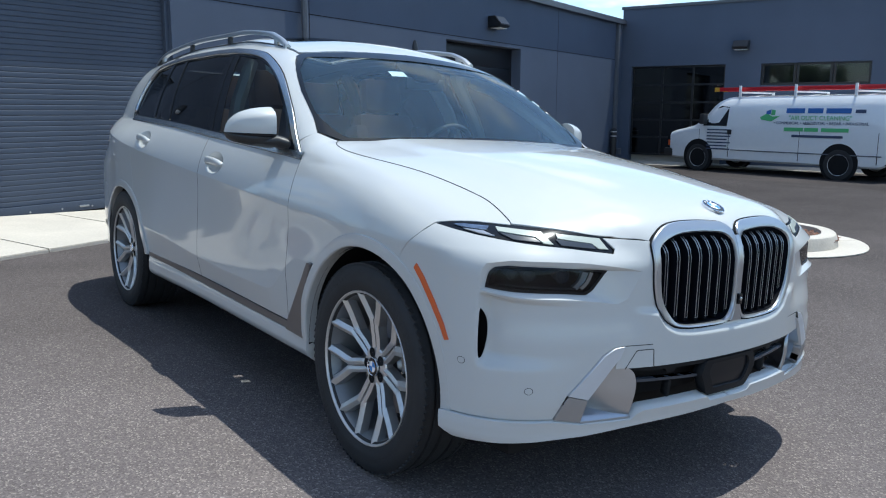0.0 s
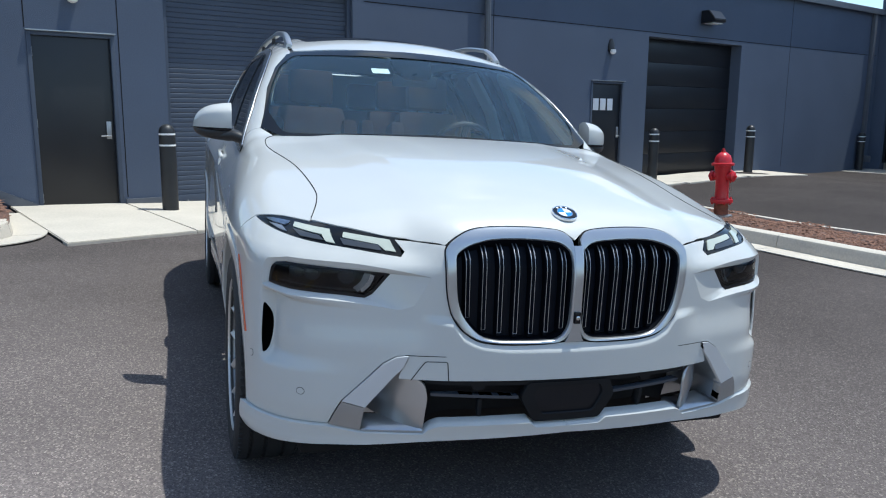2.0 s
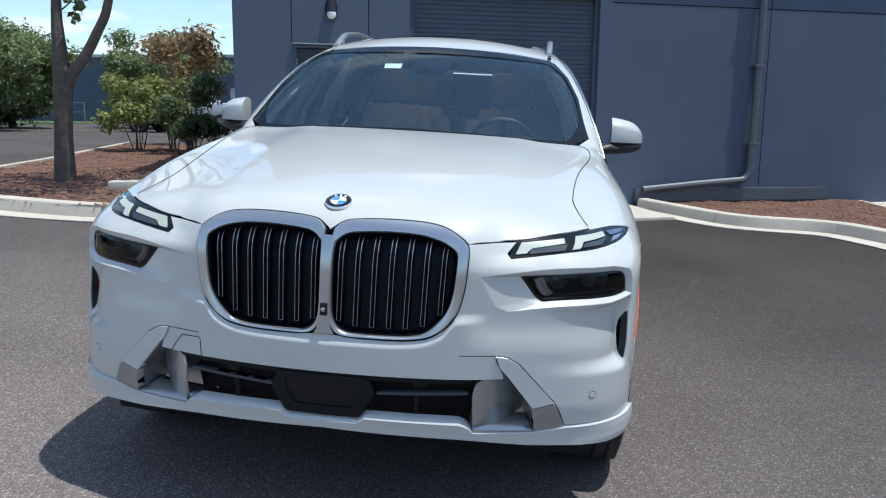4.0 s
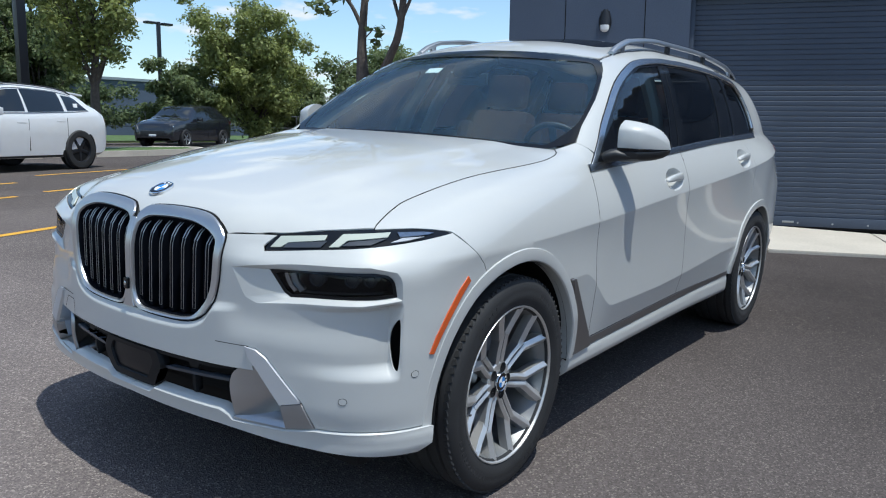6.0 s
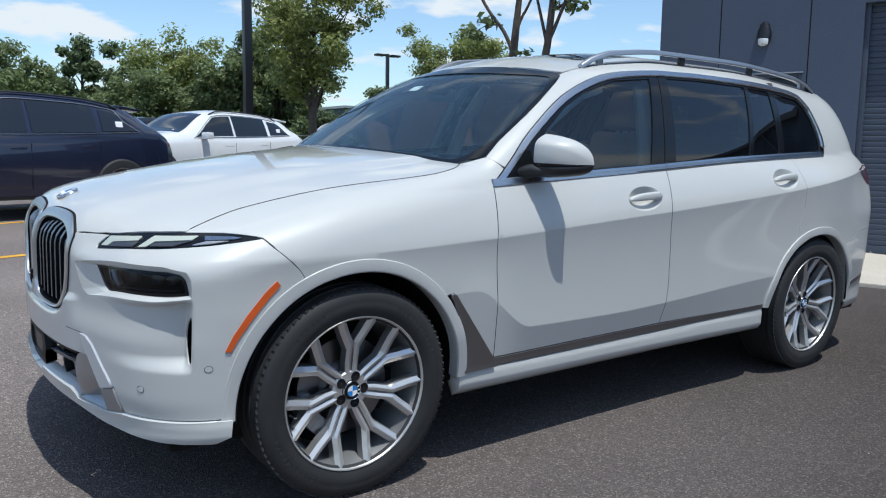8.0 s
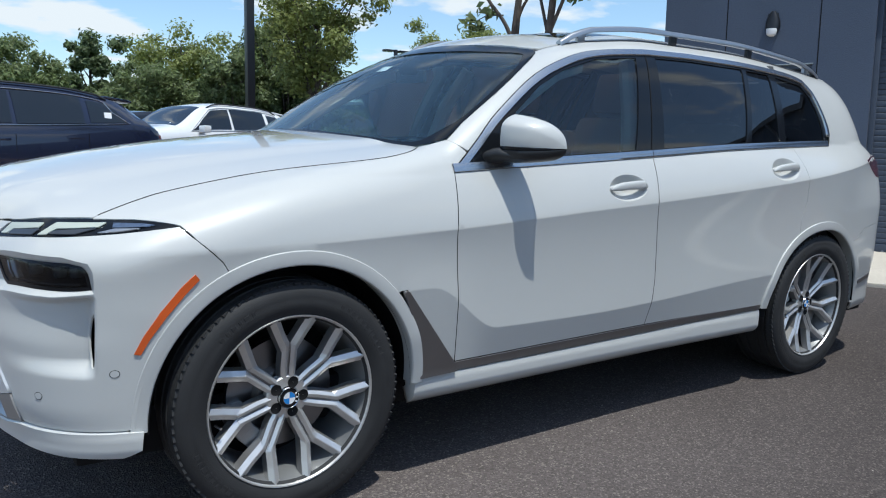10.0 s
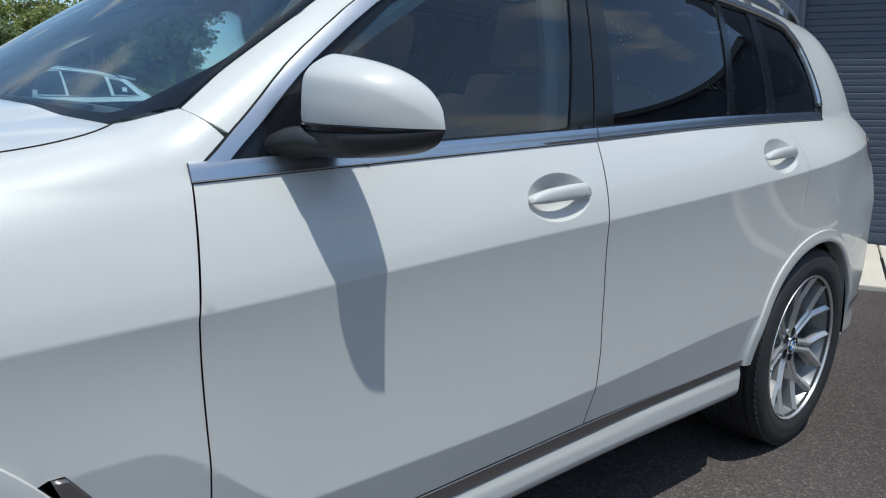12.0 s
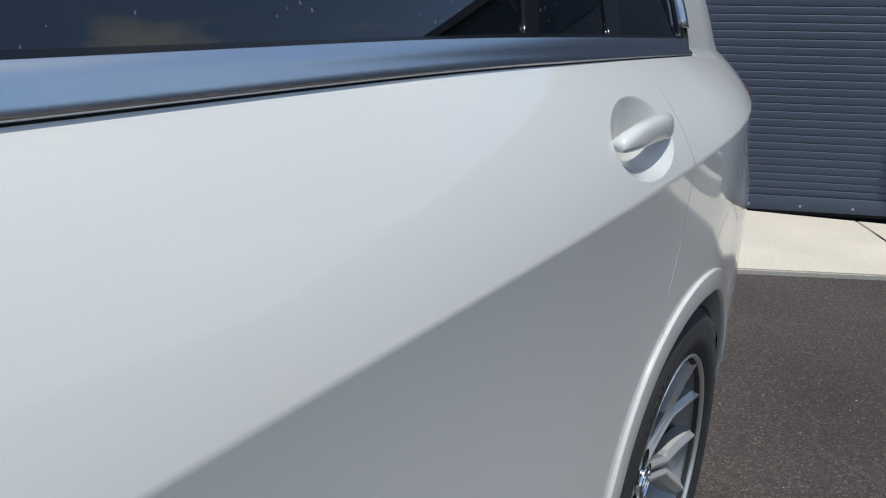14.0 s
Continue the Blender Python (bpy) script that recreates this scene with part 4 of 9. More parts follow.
def body_gap(p, no_hood=False, no_cabin=False):
    """Below zero inside the body, about the distance outside it."""
    x, y, z = p[..., 0], np.abs(p[..., 1]), p[..., 2]
    side = y - half_width(x, z)
    side = smax(side, (x - front(y, z)) * 0.93, 0.20)
    top = (z - hood(x, y)) * 0.97
    roof = z - (ROOF(x) - 0.075 * (y / 0.65) ** 2.2)
    shield = ((x + 0.47 + 0.20 * y * y) * 0.55 + (z - 1.20) * 0.835)
    back = -((x + 3.80 - 0.30 * y * y) * 0.80 - (z - 1.66) * 0.45)
    cabin = smax(smax(roof, shield, 0.10), back, 0.10)
    rear = -(x + 4.26 - 0.42 * y ** 2.4)
    g = smax(side, cabin if no_hood else top if no_cabin else smin(top, cabin, 0.02), 0.10)
    return smax(g, rear, 0.14)


# ---- sheet-metal panels: an outline on a chart, laid onto the body's form ----
class Chart:
    """Rays that meet the body once: along one way ('side', 'top', 'front', 'back', 'slant'), or outward from an upright axis ('round')."""

    def __init__(self, kind, no_hood=False, no_cabin=False):
        self.kind, self.no_hood, self.no_cabin = kind, no_hood, no_cabin

    def flat(self, p):
        p = np.atleast_2d(np.array(p, float))
        x, y, z = p.T
        k = self.kind
        if k == "side":
            return np.c_[x, z]
        if k == "top":
            return np.c_[x, y]
        if k in ("front", "back"):
            return np.c_[y, z]
        if k == "slant":
            return np.c_[x, 0.8 * z - 0.6 * y]
        return np.c_[0.95 * np.arctan2(y, x + 0.1), z]

    def rays(self, uv):
        u, v = uv.T
        o = np.zeros(len(u))
        k = self.kind
        if k == "side":
            return np.c_[u, o + 1.3, v], np.tile((0.0, -1.0, 0.0), (len(u), 1)), 1.25
        if k == "top":
            return np.c_[u, v, o + 2.0], np.tile((0.0, 0.0, -1.0), (len(u), 1)), 1.6
        if k == "front":
            return np.c_[o + 1.1, u, v], np.tile((-1.0, 0.0, 0.0), (len(u), 1)), 3.2
        if k == "back":
            return np.c_[o - 4.8, u, v], np.tile((1.0, 0.0, 0.0), (len(u), 1)), 2.0
        if k == "slant":
            q = np.c_[u, -0.6 * v, 0.8 * v] + np.array((0, 0.8, 0.6)) * 2.2
            return q, np.tile((0.0, -0.8, -0.6), (len(u), 1)), 2.2
        a = u / 0.95
        d = np.c_[-np.cos(a), -np.sin(a), o]
        return np.c_[-0.1 - 1.4 * d[:, 0], -1.4 * d[:, 1], v], d, 1.35

    def solid(self, uv):
        """Places on the body and the normals there."""
        uv = np.asarray(uv, float)
        start, way, length = self.rays(uv)
        ks = np.linspace(0, length, 140)
        near = np.full(len(uv), length)
        found = np.zeros(len(uv), bool)
        for k in ks:
            g = body_gap(start + k * way, self.no_hood, self.no_cabin)
            hit = (~found) & (g < 0)
            near[hit], found[hit] = k, True
        lo, hi = near - ks[1], near.copy()
        for _ in range(18):
            mid = (lo + hi) / 2
            g = body_gap(start + mid[:, None] * way, self.no_hood, self.no_cabin) < 0
            hi, lo = np.where(g, mid, hi), np.where(g, lo, mid)
        p = start + hi[:, None] * way
        return p, normals_at(p, self.no_hood, self.no_cabin)


def normals_at(p, no_hood=False, no_cabin=False, h=0.004):
    n = np.stack([body_gap(p + np.eye(3)[i] * h, no_hood, no_cabin) - body_gap(p - np.eye(3)[i] * h, no_hood, no_cabin) for i in range(3)], 1)
    return n / np.maximum(np.linalg.norm(n, axis=1, keepdims=True), 1e-9)


SIDE, TOP, FRONT, BACK, SLANT, ROUND = (Chart(k) for k in ("side", "top", "front", "back", "slant", "round"))
SHIELD = Chart("front", True)
HOOD_TOP = Chart("top", False, True)


def panel_data(chart, loop, holes=(), grid=0.03, lift=0.0, rim=0.014, creases=(), joint=0.0):
    """Vertices, faces and normals of the sheet inside the outline. lift: out from the body, metres or a function of (uv). rim: how far its edges turn in."""
    loop = trimmed(dense(loop, grid * 0.7), joint) if joint else dense(loop, grid * 0.7)
    holes = [dense(h, grid * 0.5) for h in holes]
    rings = [loop, *holes]
    pts, edges = [], []
    for r in rings:
        k = len(pts)
        pts += list(r)
        edges += [(k + i, k + (i + 1) % len(r)) for i in range(len(r))]
    lo, hi = loop.min(0), loop.max(0)
    gx, gy = np.meshgrid(np.arange(lo[0] + grid / 2, hi[0], grid), np.arange(lo[1] + grid / 2, hi[1], grid))
    gx = gx + (np.arange(gy.shape[0]) % 2)[:, None] * grid / 2
    q = np.c_[gx.ravel(), gy.ravel()]
    keep = inside(q, loop)
    for h in holes:
        keep &= ~inside(q, h)
    q = q[keep]
    lines = []
    for c in creases:
        c = np.array(c, float)
        ok = inside(c, loop)
        for h in holes:
            ok &= ~inside(c, h)
        lines.append((c, ok))
    bound = np.concatenate([*rings, *[c[ok] for c, ok in lines if ok.any()]])
    if len(q):
        d = np.min(np.linalg.norm(q[:, None] - bound[None], axis=2), axis=1)
        q = q[d > grid * 0.42]
    for c, ok in lines:
        rim_d = np.min(np.linalg.norm(c[:, None] - np.concatenate(rings)[None], axis=2), axis=1)
        ok = ok & (rim_d > 0.006)
        ids = {}
        for i in np.where(ok)[0]:
            ids[i] = len(pts)
            pts.append(c[i])
        edges += [(ids[i], ids[i + 1]) for i in ids if i + 1 in ids]
    pts += list(q)
    got = geometry.delaunay_2d_cdt([Vector(p) for p in pts], edges, [], 0, 1e-6)
    uv = np.array([tuple(v) for v in got[0]])
    tri = np.array([f for f in got[2] if len(f) == 3])
    mid = uv[tri].mean(1)
    keep = inside(mid, loop)
    for h in holes:
        keep &= ~inside(mid, h)
    tri = tri[keep]
    p, n = chart.solid(uv)
    up = lift(uv) if callable(lift) else lift
    p = p + n * np.reshape(up, (-1, 1))
    if callable(lift):
        e = 0.004
        du, dv = np.array((e, 0)), np.array((0, e))
        place = lambda w: (lambda a: a[0] + a[1] * lift(w)[:, None])(chart.solid(w))
        m = np.cross(place(uv + du) - place(uv - du), place(uv + dv) - place(uv - dv))
        m /= np.maximum(np.linalg.norm(m, axis=1, keepdims=True), 1e-9)
        n = m * np.sign(np.sum(m * n, 1, keepdims=True))
    fn = np.cross(p[tri[:, 1]] - p[tri[:, 0]], p[tri[:, 2]] - p[tri[:, 0]])
    flip = np.sum(fn * n[tri].mean(1), 1) < 0
    tri[flip] = tri[flip][:, ::-1]
    verts, norms, faces = list(p), list(n), [tuple(t) for t in tri]
    if rim:
        count = {}
        for a, b, c in tri:
            for e in ((a, b), (b, c), (c, a)):
                count[e] = 1
        border = [e for e in count if (e[1], e[0]) not in count]
        made = {}
        for a, b in border:
            t = p[b] - p[a]
            out = np.cross(t, (n[a] + n[b]) / 2)
            out /= max(np.linalg.norm(out), 1e-9)
            for v in (a, b):
                made.setdefault(v, []).append(out)
        low = {}
        for v, outs in made.items():
            o = np.mean(outs, 0)
            o /= max(np.linalg.norm(o), 1e-9)
            low[v] = len(verts)
            verts += [p[v], p[v] - n[v] * rim]
            norms += [0.75 * o + 0.65 * n[v], o]
        for a, b in border:
            faces.append((low[b], low[a], low[a] + 1, low[b] + 1))
    return np.array(verts), faces, np.array(norms)


def flipped(data):
    v, f, n = data
    return v * (1, -1, 1), [q[::-1] for q in f], n * (1, -1, 1)


def sheet(name, parent, mat, data, label=""):
    v, f, n = data
    return part(name, mesh_from(name, v, f, mat, n), mat, parent, label)


def both(name, parent, mat, data, label=""):
    """The part on the car's left and its mirror image on the right."""
    return sheet(name, parent, mat, data, label), sheet(name, parent, mat, flipped(data), label)


def band(line, half):
    """An outline round a line (u, v), half as wide to each side."""
    p = np.array(line, float)
    t = np.gradient(p, axis=0)
    t /= np.linalg.norm(t, axis=1, keepdims=True)
    n = t[:, ::-1] * (-1, 1)
    h = np.reshape(half, (-1, 1)) if np.ndim(half) else half
    return np.concatenate([p + n * h, (p - n * h)[::-1]])


def loft(rings, closed=True):
    """Faces between rings of equal length, with smooth normals from the faces."""
    k = len(rings[0])
    verts = np.concatenate([np.array(r, float) for r in rings])
    faces = []
    for j in range(len(rings) - 1):
        for i in range(k if closed else k - 1):
            a, b = j * k + i, j * k + (i + 1) % k
            faces.append((a, b, b + k, a + k))
    return verts, faces


def loft_part(name, parent, mat, rings, closed=True, mirror=True, label="", angle=40.0, turn=False):
    v, f = loft(rings, closed)
    if turn:
        f = [q[::-1] for q in f]
    made = []
    for s in ((1, -1) if mirror else (1,)):
        bm = bmesh.new()
        vs = [bm.verts.new((x, y * s, z)) for x, y, z in v]
        for q in f:
            bm.faces.new([vs[i] for i in (q if s == 1 else q[::-1])])
        made.append(part(name, bm, mat, parent, label, angle=angle))
    return made


def laid(chart, uv, lift=0.0):
    """Places on the body under chart points, moved out by lift."""
    p, n = chart.solid(np.array(uv, float))
    return p + n * np.reshape(lift, (-1, 1)) if np.ndim(lift) else p + n * lift


# ---- the white SUV ----
CAR = pose(0, 0, 0, -2.6, 0, 0)
suv = thing("large_suv", "pearl white large SUV with twin-kidney chrome grille, parked on asphalt", "car", at=CAR)


def arch(c, angles, more=0.0):
    """Points on the outer edge of a wheel arch; the rear one is a little wider than high."""
    rx, rz = ((0.500, 0.502) if c[0] > -1 else (0.510, 0.474))
    return [(c[0] + (rx + more) * math.cos(radians(a)), c[1] + (rz + more) * math.sin(radians(a))) for a in angles]


def crease_lines(f, x0, x1):
    xs = np.arange(x0, x1, 0.03)
    return [np.c_[xs, f(xs) + 0.004], np.c_[xs, f(xs) - 0.004]]


SIDE_CREASES = crease_lines(CREASE, -4.1, -0.3) + crease_lines(LOWER, -2.9, -0.35)
belt_x = np.arange(-2.86, -0.66, 0.03)
SIDE_CREASES += [np.c_[belt_x, BELT(belt_x) - d] for d in (0.020, 0.034)]
JOINT = 0.0013
FA, RA = (0.0, 0.385), (-3.105, 0.385)          # wheel centres, x and z
TUCK = -0.016

# hood
hood_front = spline([(0.832, 0.0), (0.806, 0.06), (0.790, 0.20), (0.785, 0.31), (0.795, 0.372), (0.803, 0.413)], 5)
hood_side = spline([(0.736, 0.517), (0.700, 0.601), (0.626, 0.705), (0.546, 0.770)], 5)
shut_line = spline([(0.546, 0.770), (0.42, 0.733), (0.30, 0.722), (0.0, 0.748), (-0.30, 0.80), (-0.43, 0.812), (-0.52, 0.803), (-0.573, 0.765)], 6)
half_hood = hood_front + hood_side + shut_line[1:] + spline([(-0.573, 0.765), (-0.556, 0.65), (-0.528, 0.45), (-0.512, 0.22), (-0.507, 0.0)], 5)[1:]
hood_loop = [np.array(q) for q in half_hood]
hood_loop = hood_loop + [q * (1, -1) for q in hood_loop[-2:0:-1]]
xs = np.arange(-0.5, 0.75, 0.03)
dome = 0.40 + 0.13 * np.clip((0.8 - xs) / 1.4, 0, 1)
sheet("hood", suv, M_PAINT, panel_data(HOOD_TOP, hood_loop, grid=0.03, joint=JOINT, rim=0.006,
      creases=[np.c_[xs, s * (dome + d)] for s in (1, -1) for d in (-0.03, 0.02, 0.07)]))

# front fenders
SHUT_FRONT = [(0.307, 0.930), (0.274, 0.900), (0.237, 0.864), (0.221, 0.838)]
fender = ([(0.546, 0.770, 0.979), (0.44, 0.835, 0.982), (0.34, 0.908, 0.970)]
          + [(x, 0.97, z) for x, z in SHUT_FRONT]
          + [(x, 0.98, z) for x, z in arch(FA, np.linspace(63.5, 138, 22), TUCK)]
          + [(-0.388, 0.978, 0.722), (-0.41, 0.977, 0.722), (-0.648, 0.945, 0.420), (-0.633, 0.968, 0.69), (-0.617, 0.981, 0.915), (-0.642, 0.905, 1.122), (-0.680, 0.89, 1.157), (-0.716, 0.87, 1.187)])
shut3 = laid(TOP, shut_line)
lamp_side = laid(ROUND, ROUND.flat(fender[:3]))
low_side = laid(SIDE, [(a, c) for a, b, c in fender[3:]])
fender_uv = np.concatenate([SLANT.flat(lamp_side), SLANT.flat(low_side), SLANT.flat(laid(SIDE, [(-0.664, 1.234)])), SLANT.flat(shut3[::-1][:-1])])
fender_creases = [SLANT.flat(laid(SIDE, q)) for q in crease_lines(LOWER, -0.645, -0.36) + crease_lines(CREASE, -0.61, -0.05)]
both("fender", suv, M_PAINT, panel_data(SLANT, fender_uv, grid=0.02, joint=JOINT, rim=0.006, creases=fender_creases))

both("hood_seal", suv, M_GAP, panel_data(SLANT, band(SLANT.flat(shut3[1:]), 0.0012), grid=0.02, lift=0.0014, rim=0.003))

# doors
door_a = [(-0.642, 1.124), (-1.10, 1.150), (-1.748, 1.186), (-1.718, 0.993), (-1.738, 0.80), (-1.742, 0.64), (-1.715, 0.440), (-1.15, 0.434), (-0.648, 0.427), (-0.633, 0.69), (-0.617, 0.915)]
door_b = ([(-1.748, 1.186), (-2.39, 1.227), (-2.872, 1.249), (-2.885, 1.10), (-2.893, 0.97), (-2.862, 0.87)]
          + arch(RA, np.linspace(61, 7, 14), TUCK) + [(-1.715, 0.440), (-1.742, 0.64), (-1.738, 0.80), (-1.718, 0.993)])
grip_a, grip_b = (-1.538, 1.060), (-2.705, 1.140)


def ellipse(c, a, b, tilt, n=28):
    t = np.linspace(0, 2 * math.pi, n, endpoint=False)
    q = np.c_[a * np.cos(t), b * np.sin(t)]
    s, k = math.sin(radians(tilt)), math.cos(radians(tilt))
    return q @ np.array(((k, s), (-s, k))) + c


for name, loop, grip, tilt in (("front_door", door_a, grip_a, -3), ("rear_door", door_b, grip_b, -4)):
    bowl = ellipse((grip[0], grip[1] - 0.003), 0.118, 0.055, tilt, 64)
    doors = both(name, suv, M_PAINT, panel_data(SIDE, loop, [bowl], grid=0.022, joint=0.0019, rim=0.0, creases=SIDE_CREASES))
    rings = [laid(SIDE, ellipse((grip[0], grip[1] - 0.003), 0.118 * f, 0.055 * f ** 0.95, tilt, 64), -0.034 * (1 - f ** 2) ** 1.2) for f in (1.0, 0.985, 0.965, 0.94, 0.91, 0.87, 0.82, 0.76, 0.68, 0.58, 0.45, 0.30, 0.15, 0.02)]
    for side, bowl_ob in zip((1, -1), loft_part("handle_bowl", suv, M_PAINT, rings, angle=60)):
        d = doors[0] if side == 1 else doors[1]
        bowl_ob.parent = d
        # the grip: a bar that bows out over the bowl, slim ahead and blunt behind
        t = np.linspace(-1, 1, 21)
        line = np.c_[grip[0] - 0.114 * t, grip[1] + 0.114 * t * math.tan(radians(-tilt)) + 0.003 * (1 - t * t)]
        out = laid(SIDE, line, 0.0005 + 0.0125 * (1 - np.abs(t) ** 3.2))
        high = np.interp(t, (-1, -0.85, -0.5, 0.4, 0.8, 0.95, 1), (0.004, 0.011, 0.016, 0.0185, 0.0195, 0.016, 0.008))
        bm = bmesh.new()
        rows = []
        for q, h in zip(out, high):
            row = []
            for k in range(16):
                a = 2 * math.pi * k / 16
                ca, sa = math.cos(a), math.sin(a)
                row.append(bm.verts.new((q[0], (q[1] + 0.0105 * math.copysign(abs(ca) ** 0.7, ca)) * side, q[2] + h * math.copysign(abs(sa) ** 0.75, sa) - 0.003 * ca)))
            rows.append(row)
        for p_, q_ in zip(rows, rows[1:]):
            for k in range(16):
                bm.faces.new((p_[k], p_[(k + 1) % 16], q_[(k + 1) % 16], q_[k]))
        bm.faces.new(rows[0]), bm.faces.new(rows[-1][::-1])
        bmesh.ops.recalc_face_normals(bm, faces=bm.faces)
        grip_ob = part("handle", bm, M_PAINT, d, angle=60)
        q = out[17]
        way = Vector((0, side, 0.12)).to_track_quat("Z", "Y").to_matrix().to_4x4()
        key_m = Matrix.Translation((q[0], side * (q[1] + 0.0080), q[2])) @ way
        if name == "front_door":
            part("key_cap", lathe([(0.0118, -0.003), (0.0118, 0.0015), (0.0105, 0.0024), (0.001, 0.0026)], 24, key_m), M_PAINT, grip_ob)
            part("key_ring", lathe([(0.0132, -0.002), (0.0128, 0.0012), (0.0118, 0.0008)], 24, key_m), M_GAP, grip_ob)

# side frame: windscreen pillar, roof edge, rear pillar and rear wing in one
roof_y = 0.605
rx = np.linspace(-1.30, -3.62, 22)
roof_p = laid(TOP, np.c_[rx, np.full(22, roof_y)])
dlo = (spline([(-0.63, 1.113), (-0.76, 1.225), (-0.90, 1.345), (-1.14, 1.50), (-1.40, 1.600), (-1.62, 1.642), (-1.88, 1.665)], 4)
       + spline([(-2.2, 1.672), (-2.68, 1.664), (-3.05, 1.643), (-3.20, 1.615)], 4) + spline([(-3.265, 1.545), (-3.30, 1.44), (-3.315, 1.35), (-3.295, 1.28), (-3.25, 1.260)], 4))
wing = ([(-0.664, 1.234), (-0.756, 1.303), (-0.93, 1.418), (-1.10, 1.525), (-1.255, 1.612)] + [(a, b) for a, b in zip(roof_p[:, 0], roof_p[:, 2])]
        + [(-3.74, 1.655), (-3.80, 1.55), (-3.88, 1.38), (-3.96, 1.20), (-4.00, 1.02), (-3.99, 0.84), (-3.62, 0.80)]
        + arch(RA, np.linspace(134, 61, 20), TUCK)
        + [(-2.862, 0.87), (-2.893, 0.97), (-2.885, 1.10), (-2.872, 1.253)]
        + [tuple(q) for q in dlo[::-1] if q[0] < -0.718])
both("body_side", suv, M_PAINT, panel_data(SIDE, wing, grid=0.025, joint=JOINT, rim=0.006, creases=SIDE_CREASES))

# rear bumper and tailgate
bumper_r = ([(-3.62, 0.80), (-3.99, 0.84), (-4.06, 0.60), (-4.06, 0.34), (-3.62, 0.30)]
            + arch(RA, np.linspace(184, 134, 12), TUCK))
both("rear_bumper_corner", suv, M_PAINT, panel_data(SIDE, bumper_r, grid=0.04, joint=JOINT))
sheet("tailgate", suv, M_PAINT, panel_data(BACK, [(-0.86, 0.34), (0.86, 0.34), (0.84, 1.2), (0.60, 1.66), (-0.60, 1.66), (-0.84, 1.2)], grid=0.05, lift=-0.01))
both("tail_lamp", suv, M_RED, panel_data(SIDE, [(-3.60, 1.185), (-3.72, 1.21), (-3.97, 1.205), (-3.98, 1.07), (-3.80, 1.09)], grid=0.03, lift=0.002))
both("rear_side_trim", suv, M_DARKTRIM, panel_data(SIDE, band([(-3.64, 0.475), (-3.72, 0.487), (-3.80, 0.50)], 0.013), grid=0.03, lift=0.007))

# roof with its dark glass panel
roof_loop = [(-1.215, 0.0), (-1.225, 0.25), (-1.262, 0.52), (-1.29, 0.597)] + [(a, 0.597) for a in rx[1:]] + [(-3.72, 0.50), (-3.76, 0.0)]
roof_loop = roof_loop + [(a, -b) for a, b in roof_loop[-2:0:-1]]
pane = filleted([(-1.50, 0.50), (-2.95, 0.50), (-2.95, -0.50), (-1.50, -0.50)], 0.08)
sheet("roof", suv, M_PAINT, panel_data(TOP, roof_loop, [pane], grid=0.05, joint=0.004))
sheet("roof_glass", suv, M_ROOFGLASS, panel_data(TOP, pane, grid=0.06, joint=0.004, lift=-0.003))

# windscreen with its black border, and the wiper sill
pillar = laid(SIDE, [(-0.66, 1.235), (-0.756, 1.303), (-0.93, 1.418), (-1.10, 1.525), (-1.235, 1.600)])
shield = [(0.0, 1.200), (0.40, 1.193), (0.68, 1.188), (0.742, 1.206)] + [(q[1] + 0.004, q[2]) for q in pillar] + [(0.59, 1.617), (0.25, 1.650), (0.0, 1.657)]
shield = shield + [(-a, b) for a, b in shield[-2:0:-1]]
clear = [(0.0, 1.236), (0.40, 1.227), (0.60, 1.217), (0.722, 1.216)] + [(q[1] - 0.011, q[2] + 0.003) for q in pillar[1:-1]] + [(pillar[-1][1] - 0.022, 1.592), (0.56, 1.600), (0.25, 1.615), (0.0, 1.62)]
clear = clear + [(-a, b) for a, b in clear[-2:0:-1]]
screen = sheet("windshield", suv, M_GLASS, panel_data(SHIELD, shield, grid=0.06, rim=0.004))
sheet("frit_border", screen, M_GLOSS, panel_data(SHIELD, shield, [filleted(clear, 0.03)], grid=0.04, lift=0.0025, rim=0.0))
sheet("sensor_cover", screen, M_GLOSS, panel_data(SHIELD, filleted([(-0.11, 1.63), (0.11, 1.63), (0.085, 1.545), (-0.085, 1.545)], 0.02), grid=0.03, lift=-0.008, rim=0.04))
sheet("window_sticker", screen, M_WHITE, panel_data(SHIELD, [(-0.235, 1.528), (-0.145, 1.531), (-0.147, 1.557), (-0.237, 1.554)], grid=0.02, lift=-0.004, rim=0.0))
both("windshield_seal", suv, M_BLACK, panel_data(SIDE, band([(-0.645, 1.216), (-0.756, 1.298), (-0.93, 1.413), (-1.10, 1.519), (-1.255, 1.607), (-1.33, 1.645)], 0.008), grid=0.03, lift=-0.005, rim=0.03))

